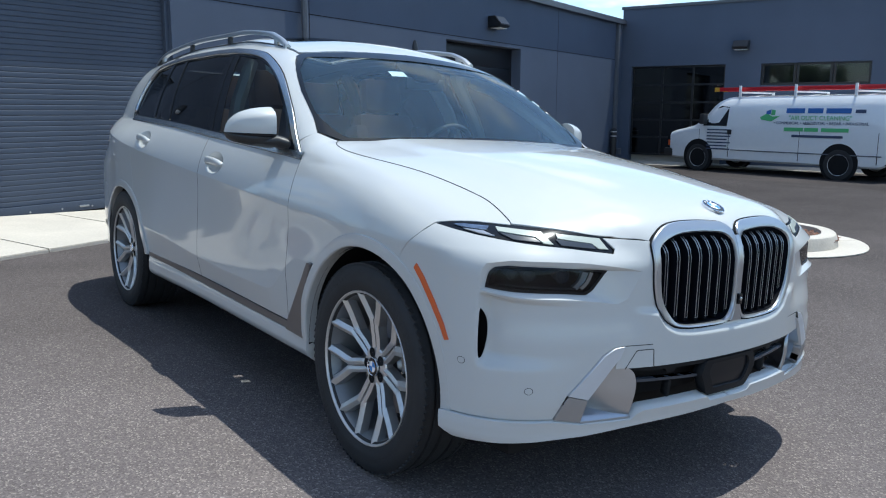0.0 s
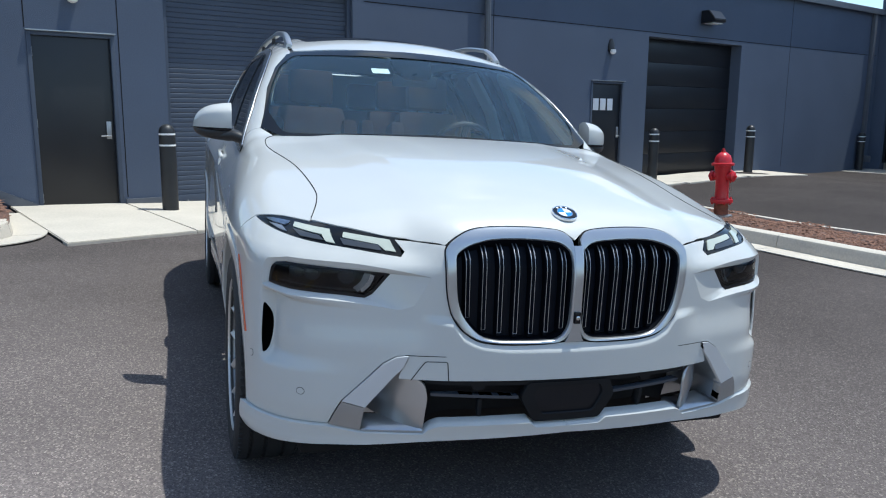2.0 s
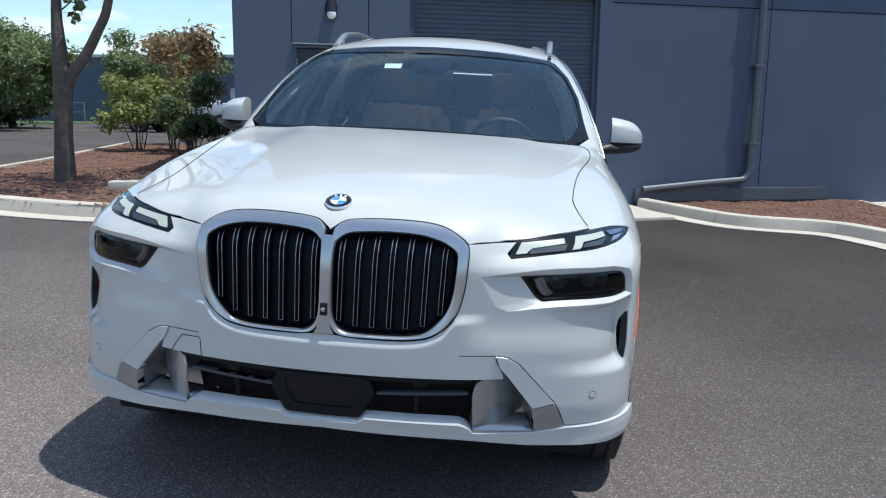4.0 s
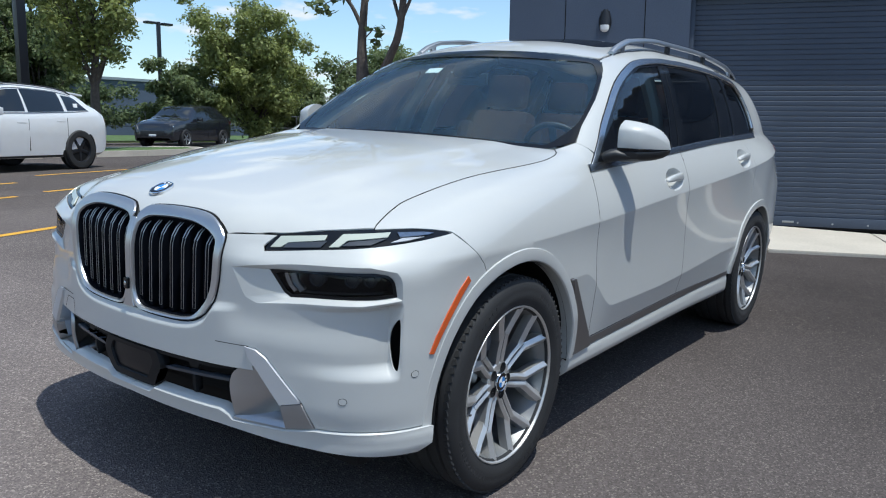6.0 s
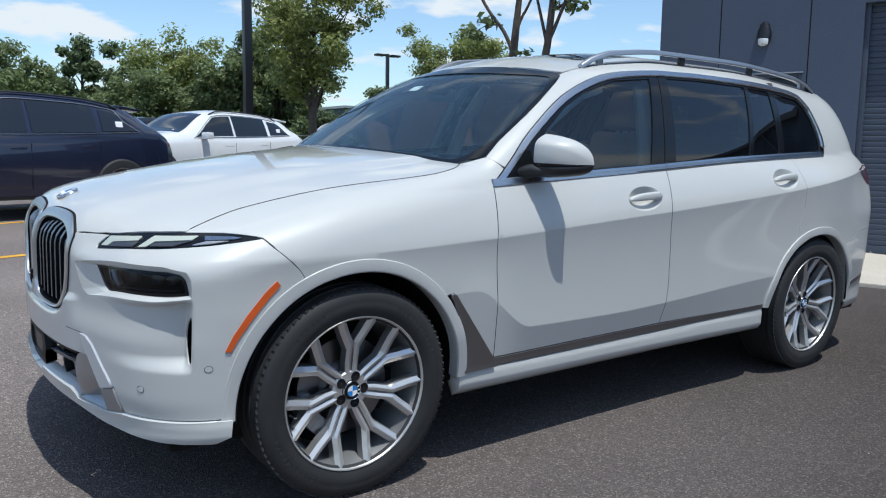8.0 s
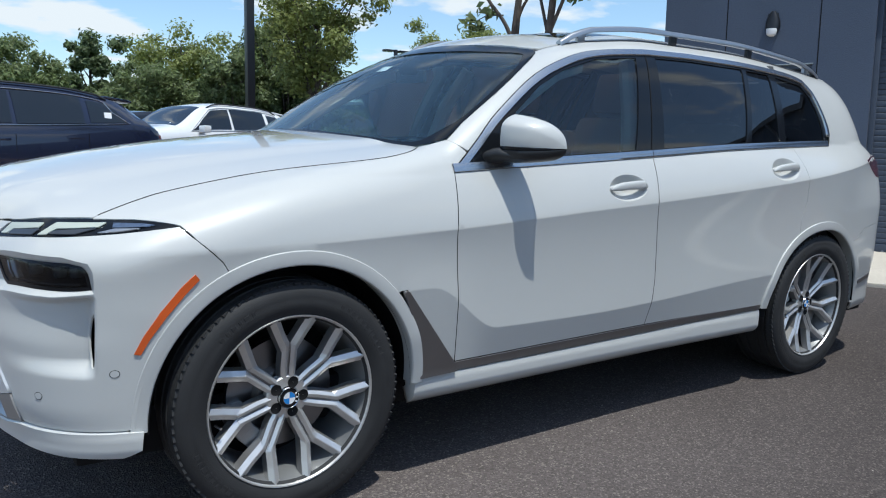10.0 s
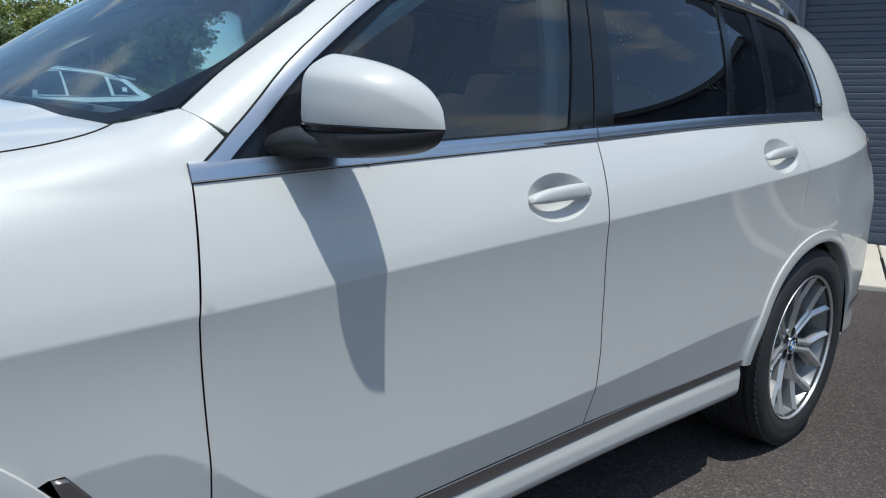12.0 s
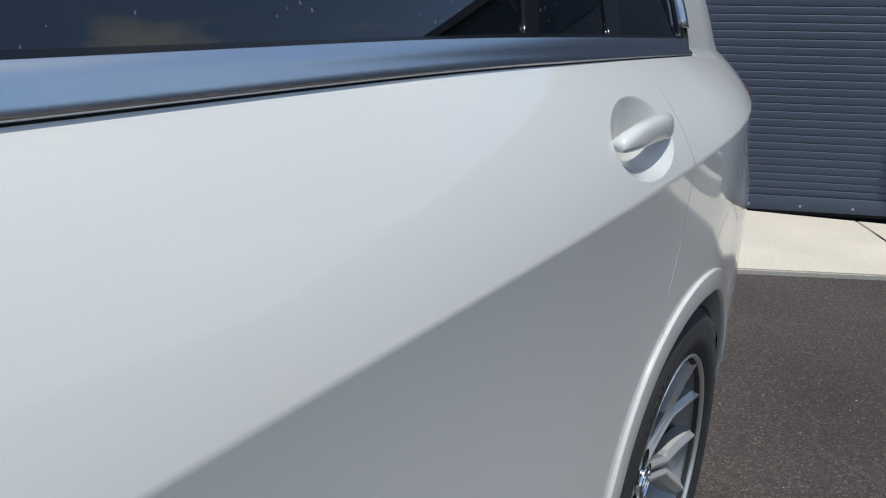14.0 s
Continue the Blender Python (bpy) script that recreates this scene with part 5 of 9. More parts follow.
# side windows
edge = np.array(trimmed(np.array(dlo), 0.009))[:len(dlo)]
edge = edge[(edge[:, 1] > BELT(edge[:, 0]) + 0.035)]
edge = np.concatenate([[(-0.668, 1.134)], [(-0.700, 1.160)], edge])
both("window_surround", suv, M_CHROME, panel_data(SIDE, band(edge, 0.0115), grid=0.03, lift=0.006, rim=0.014))
both("window_seal", suv, M_GAP, panel_data(SIDE, band(np.array(trimmed(np.array(dlo), -0.002))[1:len(dlo) - 2], 0.0042), grid=0.03, lift=0.0012, rim=0.004))
both("window_base", suv, M_GLOSS, panel_data(SIDE, trimmed(np.array(dlo), 0.017), [
    [(-0.915, 1.173), (-1.652, 1.2145), (-1.795, 1.628), (-1.52, 1.600), (-1.30, 1.537), (-1.14, 1.462), (-0.980, 1.35)],
    [(-1.842, 1.2265), (-2.470, 1.2655), (-2.615, 1.636), (-2.2, 1.643), (-1.933, 1.637)],
    [(-2.51, 1.267), (-2.775, 1.278), (-2.86, 1.625), (-2.65, 1.633)],
    [(-2.835, 1.280), (-3.255, 1.296), (-3.265, 1.36), (-3.25, 1.45), (-3.215, 1.53), (-3.16, 1.590), (-2.92, 1.617)]], grid=0.03, lift=-0.004, rim=0.006))
both("front_door_glass", suv, M_DOORGLASS, panel_data(SIDE, [(-0.905, 1.163), (-1.665, 1.205), (-1.808, 1.637), (-1.52, 1.61), (-1.29, 1.545), (-1.13, 1.47), (-0.975, 1.36)], grid=0.06, lift=-0.009, rim=0.004))
both("rear_door_glass", suv, M_TINT, panel_data(SIDE, [(-1.832, 1.217), (-2.48, 1.256), (-2.625, 1.645), (-2.2, 1.648), (-1.925, 1.643)], grid=0.06, lift=-0.009, rim=0.004))
both("vent_glass", suv, M_TINT, panel_data(SIDE, [(-2.505, 1.257), (-2.785, 1.268), (-2.87, 1.632), (-2.64, 1.64)], grid=0.06, lift=-0.009, rim=0.004))
both("quarter_glass", suv, M_TINT, panel_data(SIDE, [(-2.83, 1.27), (-3.262, 1.286), (-3.275, 1.36), (-3.26, 1.45), (-3.225, 1.535), (-3.165, 1.60), (-2.915, 1.627)], grid=0.06, lift=-0.009, rim=0.004))
both("pillar_joint", suv, M_GAP, panel_data(SIDE, band([(-1.749, 1.205), (-1.80, 1.40), (-1.872, 1.652)], 0.0022), grid=0.03, lift=-0.0025, rim=0.0))
for x0, x1 in ((-0.640, -1.7485), (-1.7515, -3.268)):
    xs = np.linspace(x0, x1, 40)
    lines = [laid(SIDE, np.c_[xs, BELT(xs) + v], up) for v, up in ((-0.0075, -0.006), (-0.0080, 0.004), (-0.0070, 0.0058), (0.000, 0.0068), (0.008, 0.0070), (0.0175, 0.0066), (0.0222, 0.0052), (0.0235, -0.008))]
    loft_part("belt_moulding", suv, M_CHROME, lines, closed=False, angle=50, turn=True)
    seal = [laid(SIDE, np.c_[xs, BELT(xs) + v], up) for v, up in ((-0.0092, -0.004), (-0.0090, 0.0006), (-0.0080, 0.0010), (-0.0078, -0.004))]
    loft_part("belt_seal", suv, M_GAP, seal, closed=False, angle=50, turn=True)

# sills, the metal strip above them, and the fender's air-vent trim
both("sill", suv, M_PAINT, panel_data(SIDE, [(-0.47, 0.387), (-0.648, 0.388), (-1.15, 0.391), (-1.73, 0.397), (-2.60, 0.418), (-2.60, 0.30), (-1.5, 0.285), (-0.47, 0.283)], grid=0.017, joint=0.001, rim=0.06))
both("sill_strip", suv, M_DARKTRIM, panel_data(SIDE, [(-0.50, 0.390), (-0.648, 0.392), (-1.15, 0.395), (-1.73, 0.401), (-2.60, 0.422), (-2.60, 0.445), (-1.715, 0.437), (-1.15, 0.431), (-0.646, 0.424), (-0.56, 0.420)], grid=0.025, lift=0.003, rim=0.006))
both("vent_trim", suv, M_DARKTRIM, panel_data(SIDE, [(-0.392, 0.722), (-0.412, 0.720), (-0.648, 0.420), (-0.653, 0.390), (-0.49, 0.384), (-0.478, 0.48), (-0.446, 0.59)], grid=0.015, lift=0.013, rim=0.02))

# wheel-arch mouldings, wells and marker lamps
for c, n0, n1 in ((FA, -1, 181), (RA, 5, 184)):
    angles = np.linspace(n0, n1, 60)
    out = np.array(arch(c, angles))
    high = np.maximum(out[:, 1], LOWER(out[:, 0]) + 0.012)
    skin = SIDE.solid(np.c_[out[:, 0], high])[0][:, 1]
    skin = skin - 0.022 * np.clip((0.56 - out[:, 1]) / 0.18, 0, 1) * (1 if c[0] < -1 else step(-out[:, 0], -0.1, 0.1))
    rings = []
    for more, dy in ((0.0, -0.05), (0.0, 0.003), (-0.002, 0.006), (-0.038, 0.010), (-0.044, 0.0085), (-0.0475, 0.003), (-0.049, -0.045)):
        q = np.array(arch(c, angles, more))
        rings.append(np.c_[q[:, 0], skin + (dy if dy < 0 else dy * (1 - 0.55 * step(q[:, 0], 0.1, 0.35))), q[:, 1]])
    loft_part("arch_moulding", suv, M_PAINT, rings, closed=False, angle=28)
    for s in (1, -1):
        bm = bmesh.new()
        rows = []
        for a in np.linspace(-2, 182, 34):
            rows.append([bm.verts.new((c[0] + r * math.cos(radians(a)), s * y, c[1] + r * math.sin(radians(a)))) for r, y in ((0.45, 0.955), (0.47, 0.93), (0.475, 0.60), (0.02, 0.58))])
        for p_, q_ in zip(rows, rows[1:]):
            for k in range(3):
                bm.faces.new((p_[k], p_[k + 1], q_[k + 1], q_[k]))
        part("wheel_well", bm, M_GAP, suv)
mark = [(0.305, 0.818), (0.345, 0.778), (0.40, 0.715), (0.445, 0.655), (0.470, 0.612), (0.487, 0.616), (0.462, 0.665), (0.415, 0.731), (0.358, 0.797), (0.318, 0.834)]
both("side_marker", suv, M_ORANGE, panel_data(ROUND, ROUND.flat(laid(SIDE, mark)), grid=0.02, lift=0.004))

# front bumper: one skin from arch to arch, on the round chart
def rd(*pts):
    return [tuple(q) for q in ROUND.flat(pts)]


def rs(*xz):
    """Chart points of places known by x and z on the flank."""
    return [tuple(q) for q in ROUND.flat(laid(SIDE, xz))]


kid_out = spline([(0.012, 0.945), (0.018, 0.968), (0.043, 0.986), (0.093, 0.993), (0.181, 0.996), (0.271, 0.994), (0.331, 0.985), (0.375, 0.965), (0.407, 0.938), (0.413, 0.910), (0.411, 0.851), (0.405, 0.797), (0.391, 0.744), (0.366, 0.702), (0.318, 0.666), (0.266, 0.653), (0.194, 0.649), (0.088, 0.650), (0.044, 0.657), (0.022, 0.677), (0.011, 0.723), (0.010, 0.83)], 3, True)
kid_in = spline([(0.020, 0.918), (0.032, 0.942), (0.058, 0.957), (0.100, 0.963), (0.181, 0.967), (0.265, 0.964), (0.320, 0.953), (0.355, 0.939), (0.380, 0.920), (0.384, 0.895), (0.382, 0.851), (0.377, 0.798), (0.366, 0.753), (0.345, 0.717), (0.306, 0.678), (0.262, 0.663), (0.194, 0.659), (0.090, 0.660), (0.053, 0.667), (0.031, 0.687), (0.020, 0.726), (0.018, 0.83)], 3, True)

low_edge = rd((0.88, 0, 0.537), (0.872, 0.187, 0.537), (0.845, 0.386, 0.538), (0.826, 0.48, 0.540), (0.8115, 0.541, 0.543), (0.8125, 0.538, 0.560), (0.816, 0.516, 0.600), (0.816, 0.513, 0.616), (0.808, 0.548, 0.612), (0.800, 0.585, 0.592), (0.764, 0.700, 0.469), (0.739, 0.733, 0.392))
corner = rd((0.60, 0.87, 0.391), (0.489, 0.913, 0.390))
ring_up = rs(*arch(FA, np.linspace(1, 62, 16), TUCK))
lamp_low = rs(*SHUT_FRONT[::-1]) + rd((0.34, 0.908, 0.968), (0.42, 0.884, 0.957), (0.50, 0.864, 0.9475), (0.55, 0.845, 0.9425), (0.635, 0.785, 0.9325), (0.695, 0.70, 0.924), (0.745, 0.59, 0.911), (0.763, 0.533, 0.905), (0.755, 0.522, 0.918), (0.722, 0.545, 0.950))
kid_edge = rd((0.803, 0.409, 0.944), (0.820, 0.414, 0.910), (0.828, 0.412, 0.851), (0.830, 0.406, 0.797), (0.832, 0.392, 0.743), (0.837, 0.366, 0.701), (0.847, 0.318, 0.664), (0.856, 0.266, 0.651), (0.865, 0.194, 0.647), (0.871, 0.088, 0.648), (0.87, 0.03, 0.652))
half = low_edge + corner + ring_up + lamp_low + kid_edge
bumper = half + [(0.0, 0.652)] + [(-a, b) for a, b in half[:0:-1]]
recess = spline(rd((0.819, 0.452, 0.850), (0.795, 0.540, 0.866), (0.747, 0.680, 0.882), (0.650, 0.855, 0.885)), 4) + spline(rd((0.592, 0.905, 0.872), (0.580, 0.915, 0.845), (0.580, 0.918, 0.79)), 3) + spline(rd((0.66, 0.835, 0.775), (0.757, 0.688, 0.768), (0.800, 0.540, 0.750)), 4) + rd((0.810, 0.50, 0.765))
lens = spline(rd((0.790, 0.572, 0.855), (0.750, 0.690, 0.869), (0.713, 0.769, 0.875), (0.640, 0.860, 0.876)), 4) + spline(rd((0.612, 0.890, 0.868), (0.596, 0.904, 0.845), (0.588, 0.911, 0.797)), 3) + spline(rd((0.666, 0.853, 0.789), (0.740, 0.734, 0.786), (0.769, 0.642, 0.779)), 4) + rd((0.776, 0.620, 0.792))
slit = spline([(0.885, 0.728), (0.877, 0.722), (0.868, 0.695), (0.866, 0.655), (0.869, 0.612), (0.876, 0.580), (0.884, 0.585), (0.886, 0.66)], 4, True)
mirror_uv = lambda loop: [(-a, b) for a, b in loop][::-1]
# the corner pocket: a wedge that deepens outward to an upright wall, over a ledge
def pocket_lift(w):
    a, z = np.abs(w[:, 0]), w[:, 1]
    top = np.interp(a, (0.5, 0.642, 0.79, 0.886), (0.743, 0.758, 0.766, 0.781))
    deep = 0.036 * np.clip((a - 0.56) / 0.30, 0, 1) ** 1.9 * (1 - np.clip((a - 0.864) / 0.026, 0, 1))
    return -deep * step(z, 0.545, 0.596) * step(z - top, 0.004, -0.012)


pocket_z = np.concatenate([(0.535, 0.544, 0.548, 0.557, 0.566, 0.575, 0.584, 0.588, 0.600, 0.62), np.linspace(0.64, 0.74, 6), np.linspace(0.745, 0.784, 9)])
pocket = [np.c_[np.full(len(pocket_z), u), pocket_z] for u in np.concatenate([np.arange(0.58, 0.855, 0.018), (0.8605, 0.864, 0.868, 0.873, 0.878, 0.883, 0.887, 0.890, 0.893, 0.900), np.arange(0.912, 0.985, 0.014)])]
pocket += [q * (-1, 1) for q in pocket]
ys = np.arange(-0.485, 0.49, 0.012)
pocket += [np.array(rd(*[(front(y, LEDGE(abs(y)) + up), y, LEDGE(abs(y)) + up) for y in ys])) for up in (0.040, 0.031, 0.024, 0.015, 0.006, -0.002, -0.010)]
front_bumper = sheet("front_bumper", suv, M_PAINT, panel_data(ROUND, bumper, [recess, slit, mirror_uv(recess), mirror_uv(slit)], creases=pocket, grid=0.022, rim=0.006, joint=0.0013, lift=pocket_lift))

# lower headlamps: a white bezel that runs in to a dark lens
n = len(recess)
recess3, mid3 = laid(ROUND, recess), laid(ROUND, [0.35 * np.array(a) + 0.65 * np.array(b) for a, b in zip(recess, lens)], -0.011)
lens3 = laid(ROUND, lens, -0.017)
loft_part("lamp_bezel", suv, M_PAINT, [recess3, mid3, lens3, laid(ROUND, lens, -0.035)], angle=50, turn=True)
for s, lamp in zip((1, -1), both("headlamp", suv, M_LENS, panel_data(ROUND, np.array(lens), grid=0.03, lift=-0.019, rim=0.0), "smoked clear headlamp lens")):
    back = panel_data(ROUND, trimmed(np.array(lens), 0.004), grid=0.04, lift=-0.085, rim=0.0)
    sheet("housing", lamp, M_RIB, back if s == 1 else flipped(back))
    shell = loft([laid(ROUND, lens, -0.020), laid(ROUND, trimmed(np.array(lens), 0.006), -0.086)])
    bm = bmesh.new()
    vs = [bm.verts.new((x, y * s, z)) for x, y, z in shell[0]]
    for q in shell[1]:
        bm.faces.new([vs[i] for i in q])
    part("lamp_wall", bm, M_RIB, lamp)
    for y, z, r in ((0.70, 0.835, 0.024), (0.80, 0.842, 0.022), (0.855, 0.845, 0.020)):
        c = laid(ROUND, rd((0.75 if y < 0.75 else 0.68 if y < 0.83 else 0.64, y, z)), -0.07)[0]
        way = Vector((1, 0.25 * s, 0)).to_track_quat("Z", "Y").to_matrix().to_4x4()
        m = Matrix.Translation((c[0], c[1] * s, c[2])) @ way
        part("projector", lathe([(r * 1.15, -0.01), (r * 1.15, 0.008), (r, 0.012), (r * 0.85, 0.010), (r * 0.5, 0.017), (0.001, 0.019)], 20, m), M_LAMPGREY, lamp)
    rim_loop = panel_data(ROUND, lens, [trimmed(np.array(lens), 0.0085)], grid=0.02, lift=-0.0165, rim=0.004)
    sheet("lens_frame", lamp, M_GLOSS, rim_loop if s == 1 else flipped(rim_loop))
    hook = spline(rd((0.776, 0.622, 0.848), (0.772, 0.634, 0.818), (0.766, 0.654, 0.798)), 4)
    for wide, off, mat in ((0.0055, 0.0, M_BRIGHT), (0.008, 0.014, M_SURROUND)):
        flick = panel_data(ROUND, band(np.array(hook) + (off, 0.0), wide), grid=0.02, lift=-0.024 - off * 0.6)
        sheet("reflector", lamp, mat, flick if s == 1 else flipped(flick))
    shelf_ = panel_data(ROUND, band(rd((0.760, 0.668, 0.7975), (0.70, 0.80, 0.803), (0.62, 0.885, 0.808)), 0.0018), grid=0.02, lift=-0.028)
    sheet("inner_sill", lamp, M_LAMPGREY, shelf_ if s == 1 else flipped(shelf_))
    fins = panel_data(ROUND, band(rd((0.58, 0.895, 0.735), (0.58, 0.888, 0.67), (0.56, 0.895, 0.56)), 0.05), grid=0.03, lift=-0.085, rim=0.0)
    sheet("air_curtain", front_bumper, M_GAP, fins if s == 1 else flipped(fins))

# upper daytime lamps
drl = rd((0.724, 0.542, 0.955), (0.69, 0.612, 0.965), (0.626, 0.705, 0.976), (0.546, 0.770, 0.982), (0.44, 0.836, 0.9845), (0.36, 0.890, 0.978), (0.338, 0.907, 0.967), (0.42, 0.884, 0.957), (0.50, 0.864, 0.9475), (0.55, 0.845, 0.9425), (0.635, 0.785, 0.9325), (0.695, 0.70, 0.924), (0.745, 0.59, 0.911), (0.760, 0.535, 0.907), (0.757, 0.528, 0.914))
for s, lamp in zip((1, -1), both("daytime_lamp", suv, M_GLOSS, panel_data(ROUND, drl, grid=0.02, lift=-0.003, rim=0.03, joint=0.001), "slim gloss-black lamp with white light bars")):
    for loop, mat, name in (
            (rd((0.662, 0.690, 0.961), (0.726, 0.562, 0.948), (0.753, 0.547, 0.9165), (0.741, 0.578, 0.9195), (0.726, 0.596, 0.934), (0.676, 0.694, 0.948)), M_GUIDE, "light_bar"),
            (rd((0.521, 0.815, 0.972), (0.634, 0.727, 0.9655), (0.68, 0.714, 0.931), (0.664, 0.74, 0.934), (0.637, 0.749, 0.951), (0.542, 0.821, 0.961)), M_GUIDE, "light_bar"),
            (rd((0.676, 0.702, 0.9455), (0.735, 0.598, 0.932), (0.743, 0.590, 0.9185), (0.690, 0.690, 0.929)), M_LAMPGREY, "lower_reflector"),
            (rd((0.548, 0.822, 0.9575), (0.640, 0.758, 0.9475), (0.664, 0.750, 0.9365), (0.600, 0.805, 0.9415)), M_LAMPGREY, "lower_reflector"),
            (rd((0.500, 0.840, 0.9585), (0.44, 0.876, 0.961), (0.50, 0.862, 0.952), (0.548, 0.838, 0.9475)), M_SURROUND, "turn_reflector"),
            (rd((0.505, 0.828, 0.972), (0.43, 0.868, 0.973), (0.40, 0.880, 0.970), (0.44, 0.872, 0.9645), (0.505, 0.836, 0.9615)), M_TURN, "turn_reflector")):
        d = panel_data(ROUND, loop, grid=0.015, lift=0.0015, rim=0.004)
        sheet(name, lamp, mat, d if s == 1 else flipped(d))

# grille: chrome surrounds, dark ribs with paired bright lines, camera
ko, ki = np.array(kid_out), np.array(kid_in)
mixed = lambda f: [f * p + (1 - f) * q for p, q in zip(ko, ki)]
shelf = ki + (np.array((0.2, 0.81)) - ki) * (0.045, 0.05)
surround = [laid(FRONT, ko, -0.01), laid(FRONT, ko, 0.006), laid(FRONT, mixed(0.88), 0.0095), laid(FRONT, mixed(0.25), 0.008), laid(FRONT, ki, 0.004), laid(FRONT, ki + (shelf - ki) * 0.12, -0.003)]
throat = [laid(FRONT, ki + (shelf - ki) * 0.12, -0.003), laid(FRONT, ki + (shelf - ki) * 0.4, -0.012), laid(FRONT, shelf, -0.042)]
grilles = loft_part("kidney_grille", suv, M_SURROUND, surround, angle=35, label="satin chrome kidney surround")
out_k = ko - np.array((0.2, 0.82))
gasket = [laid(FRONT, ko + out_k * (0.018, 0.024), 0.0015), laid(FRONT, ko + out_k * (0.010, 0.014), 0.0035), laid(FRONT, ko - out_k * 0.004, 0.004)]
for g, ring_ob in zip(grilles, loft_part("grille_gasket", suv, M_GAP, [np.where(q[:, 1:2] < 0.008, q * (1, 0, 1) + (0, 0.008, 0), q) for q in gasket], angle=60)):
    ring_ob.parent = g
for g, wall_ob in zip(grilles, loft_part("grille_throat", suv, M_RIB, throat, angle=35)):
    wall_ob.parent = g
for s, g in zip((1, -1), grilles):
    back = panel_data(FRONT, ki, grid=0.05, lift=-0.038, rim=0.0)
    sheet("grille_back", g, M_SHUTTER_DARK, back if s == 1 else flipped(back))
    tops, feet = (0.953, 0.960, 0.963, 0.964, 0.963, 0.959, 0.943), (0.694, 0.682, 0.679, 0.679, 0.682, 0.692, 0.730)
    for i in range(7):
        y0, y1 = 0.042 + 0.0510 * i, 0.040 + 0.0502 * i
        t = np.linspace(0, 1, 12)
        base = laid(FRONT, np.c_[y1 + (y0 - y1) * t, feet[i] + (tops[i] - feet[i]) * t], -0.010)
        base[:, 0] = np.minimum(base[:, 0], 0.866 - 0.25 * base[:, 1] ** 2 - 0.010) - 0.020 * np.clip((t - 0.84) / 0.16, 0, 1) ** 1.5
        bm = bmesh.new()
        rows = [[bm.verts.new((q[0] - dx, s * (q[1] + dy), q[2])) for dx, dy in ((0.03, -0.0095), (0.003, -0.0085), (0.0, -0.0070), (0.0, 0.0070), (0.003, 0.0085), (0.03, 0.0095))] for q in base]
        for p_, q_ in zip(rows, rows[1:]):
            for k in range(5):
                bm.faces.new((p_[k], p_[k + 1], q_[k + 1], q_[k]))
        bm.faces.new(rows[0]), bm.faces.new(rows[-1])
        bmesh.ops.recalc_face_normals(bm, faces=bm.faces)
        rib = part("rib", bm, M_RIB, g)
        bm = bmesh.new()
        tube([(q[0] + 0.0006, s * (q[1] - 0.0062), q[2]) for q in base] + [(q[0] + 0.0006, s * (q[1] + 0.0062), q[2]) for q in base[::-1]], 0.0010, 5, bm, closed=True)
        part("bright_line", bm, M_LINE, rib)
        top = base[-3:]
        bm = tube([(q[0] + 0.001, s * (q[1] - 0.0062), q[2]) for q in top] + [(q[0] + 0.001, s * (q[1] + 0.0062), q[2]) for q in top[::-1]], 0.0017, 6)
        part("rib_cap", bm, M_LINE, rib)
        q = base[0]
        bm = box(q[0] - 0.03, q[0] - 0.002, s * q[1] - 0.0075, s * q[1] + 0.0075, q[2] - 0.012, q[2] + 0.002, 0.001)
        part("rib_foot", bm, M_RIB, rib)
div = panel_data(FRONT, [(-0.0125, 0.945), (0.0125, 0.945), (0.0115, 0.83), (0.0115, 0.72), (0.022, 0.670), (0.030, 0.655), (-0.030, 0.655), (-0.022, 0.670), (-0.0115, 0.72), (-0.0115, 0.83)], grid=0.01, lift=0.0105)
sheet("grille_divider", suv, M_SURROUND, div)
cam_x = float(laid(FRONT, [(0.0, 0.732)])[0][0])
front_cam = part("front_camera", box(cam_x - 0.01, cam_x + 0.020, -0.0105, 0.0105, 0.713, 0.750, 0.003), M_GLOSS, suv)
part("camera_lens", lathe([(0.007, 0.0), (0.007, 0.002), (0.0045, 0.0032), (0.001, 0.0036)], 14, Matrix.Translation((cam_x + 0.020, 0, 0.732)) @ pose(0, 0, 0, 0, 90, 0)), M_CHROME, front_cam)

# lower intake: dark cavity, cross bars, radar plate; silver blades and scoops; lip
cav = rd((0.88, 0, 0.545), (0.872, 0.187, 0.545), (0.845, 0.386, 0.545), (0.826, 0.476, 0.548), (0.820, 0.470, 0.365), (0.84, 0.378, 0.385), (0.871, 0.0, 0.390))
cav = cav + [(-a, b) for a, b in cav[-2:0:-1]]
sheet("lower_intake", suv, M_GAP, panel_data(ROUND, cav, grid=0.05, lift=-0.10, rim=0.0))
# cross bars in a lighter grey that carries their painted highlight
for z0, z1, y0, y1, d in ((0.472, 0.481, 0.165, 0.44, -0.022),):
    both("intake_bar", suv, M_LAMPGREY, panel_data(ROUND, rd((0.87, y0, z0), (0.83, y1, z0 + 0.012), (0.83, y1, z1 + 0.012), (0.87, y0, z1)), grid=0.03, lift=d, rim=0.03))
for y in (0.29,):
    both("intake_post", suv, M_INTAKE, panel_data(ROUND, rd((0.87, y - 0.006, 0.405), (0.87, y + 0.006, 0.405), (0.87, y + 0.006, 0.47), (0.87, y - 0.006, 0.47)), grid=0.03, lift=-0.03, rim=0.03))
top_lip = rd((0.88, 0, 0.540), (0.872, 0.187, 0.540), (0.845, 0.386, 0.541), (0.83, 0.46, 0.545), (0.83, 0.46, 0.528), (0.845, 0.386, 0.522), (0.872, 0.187, 0.520), (0.88, 0, 0.520))
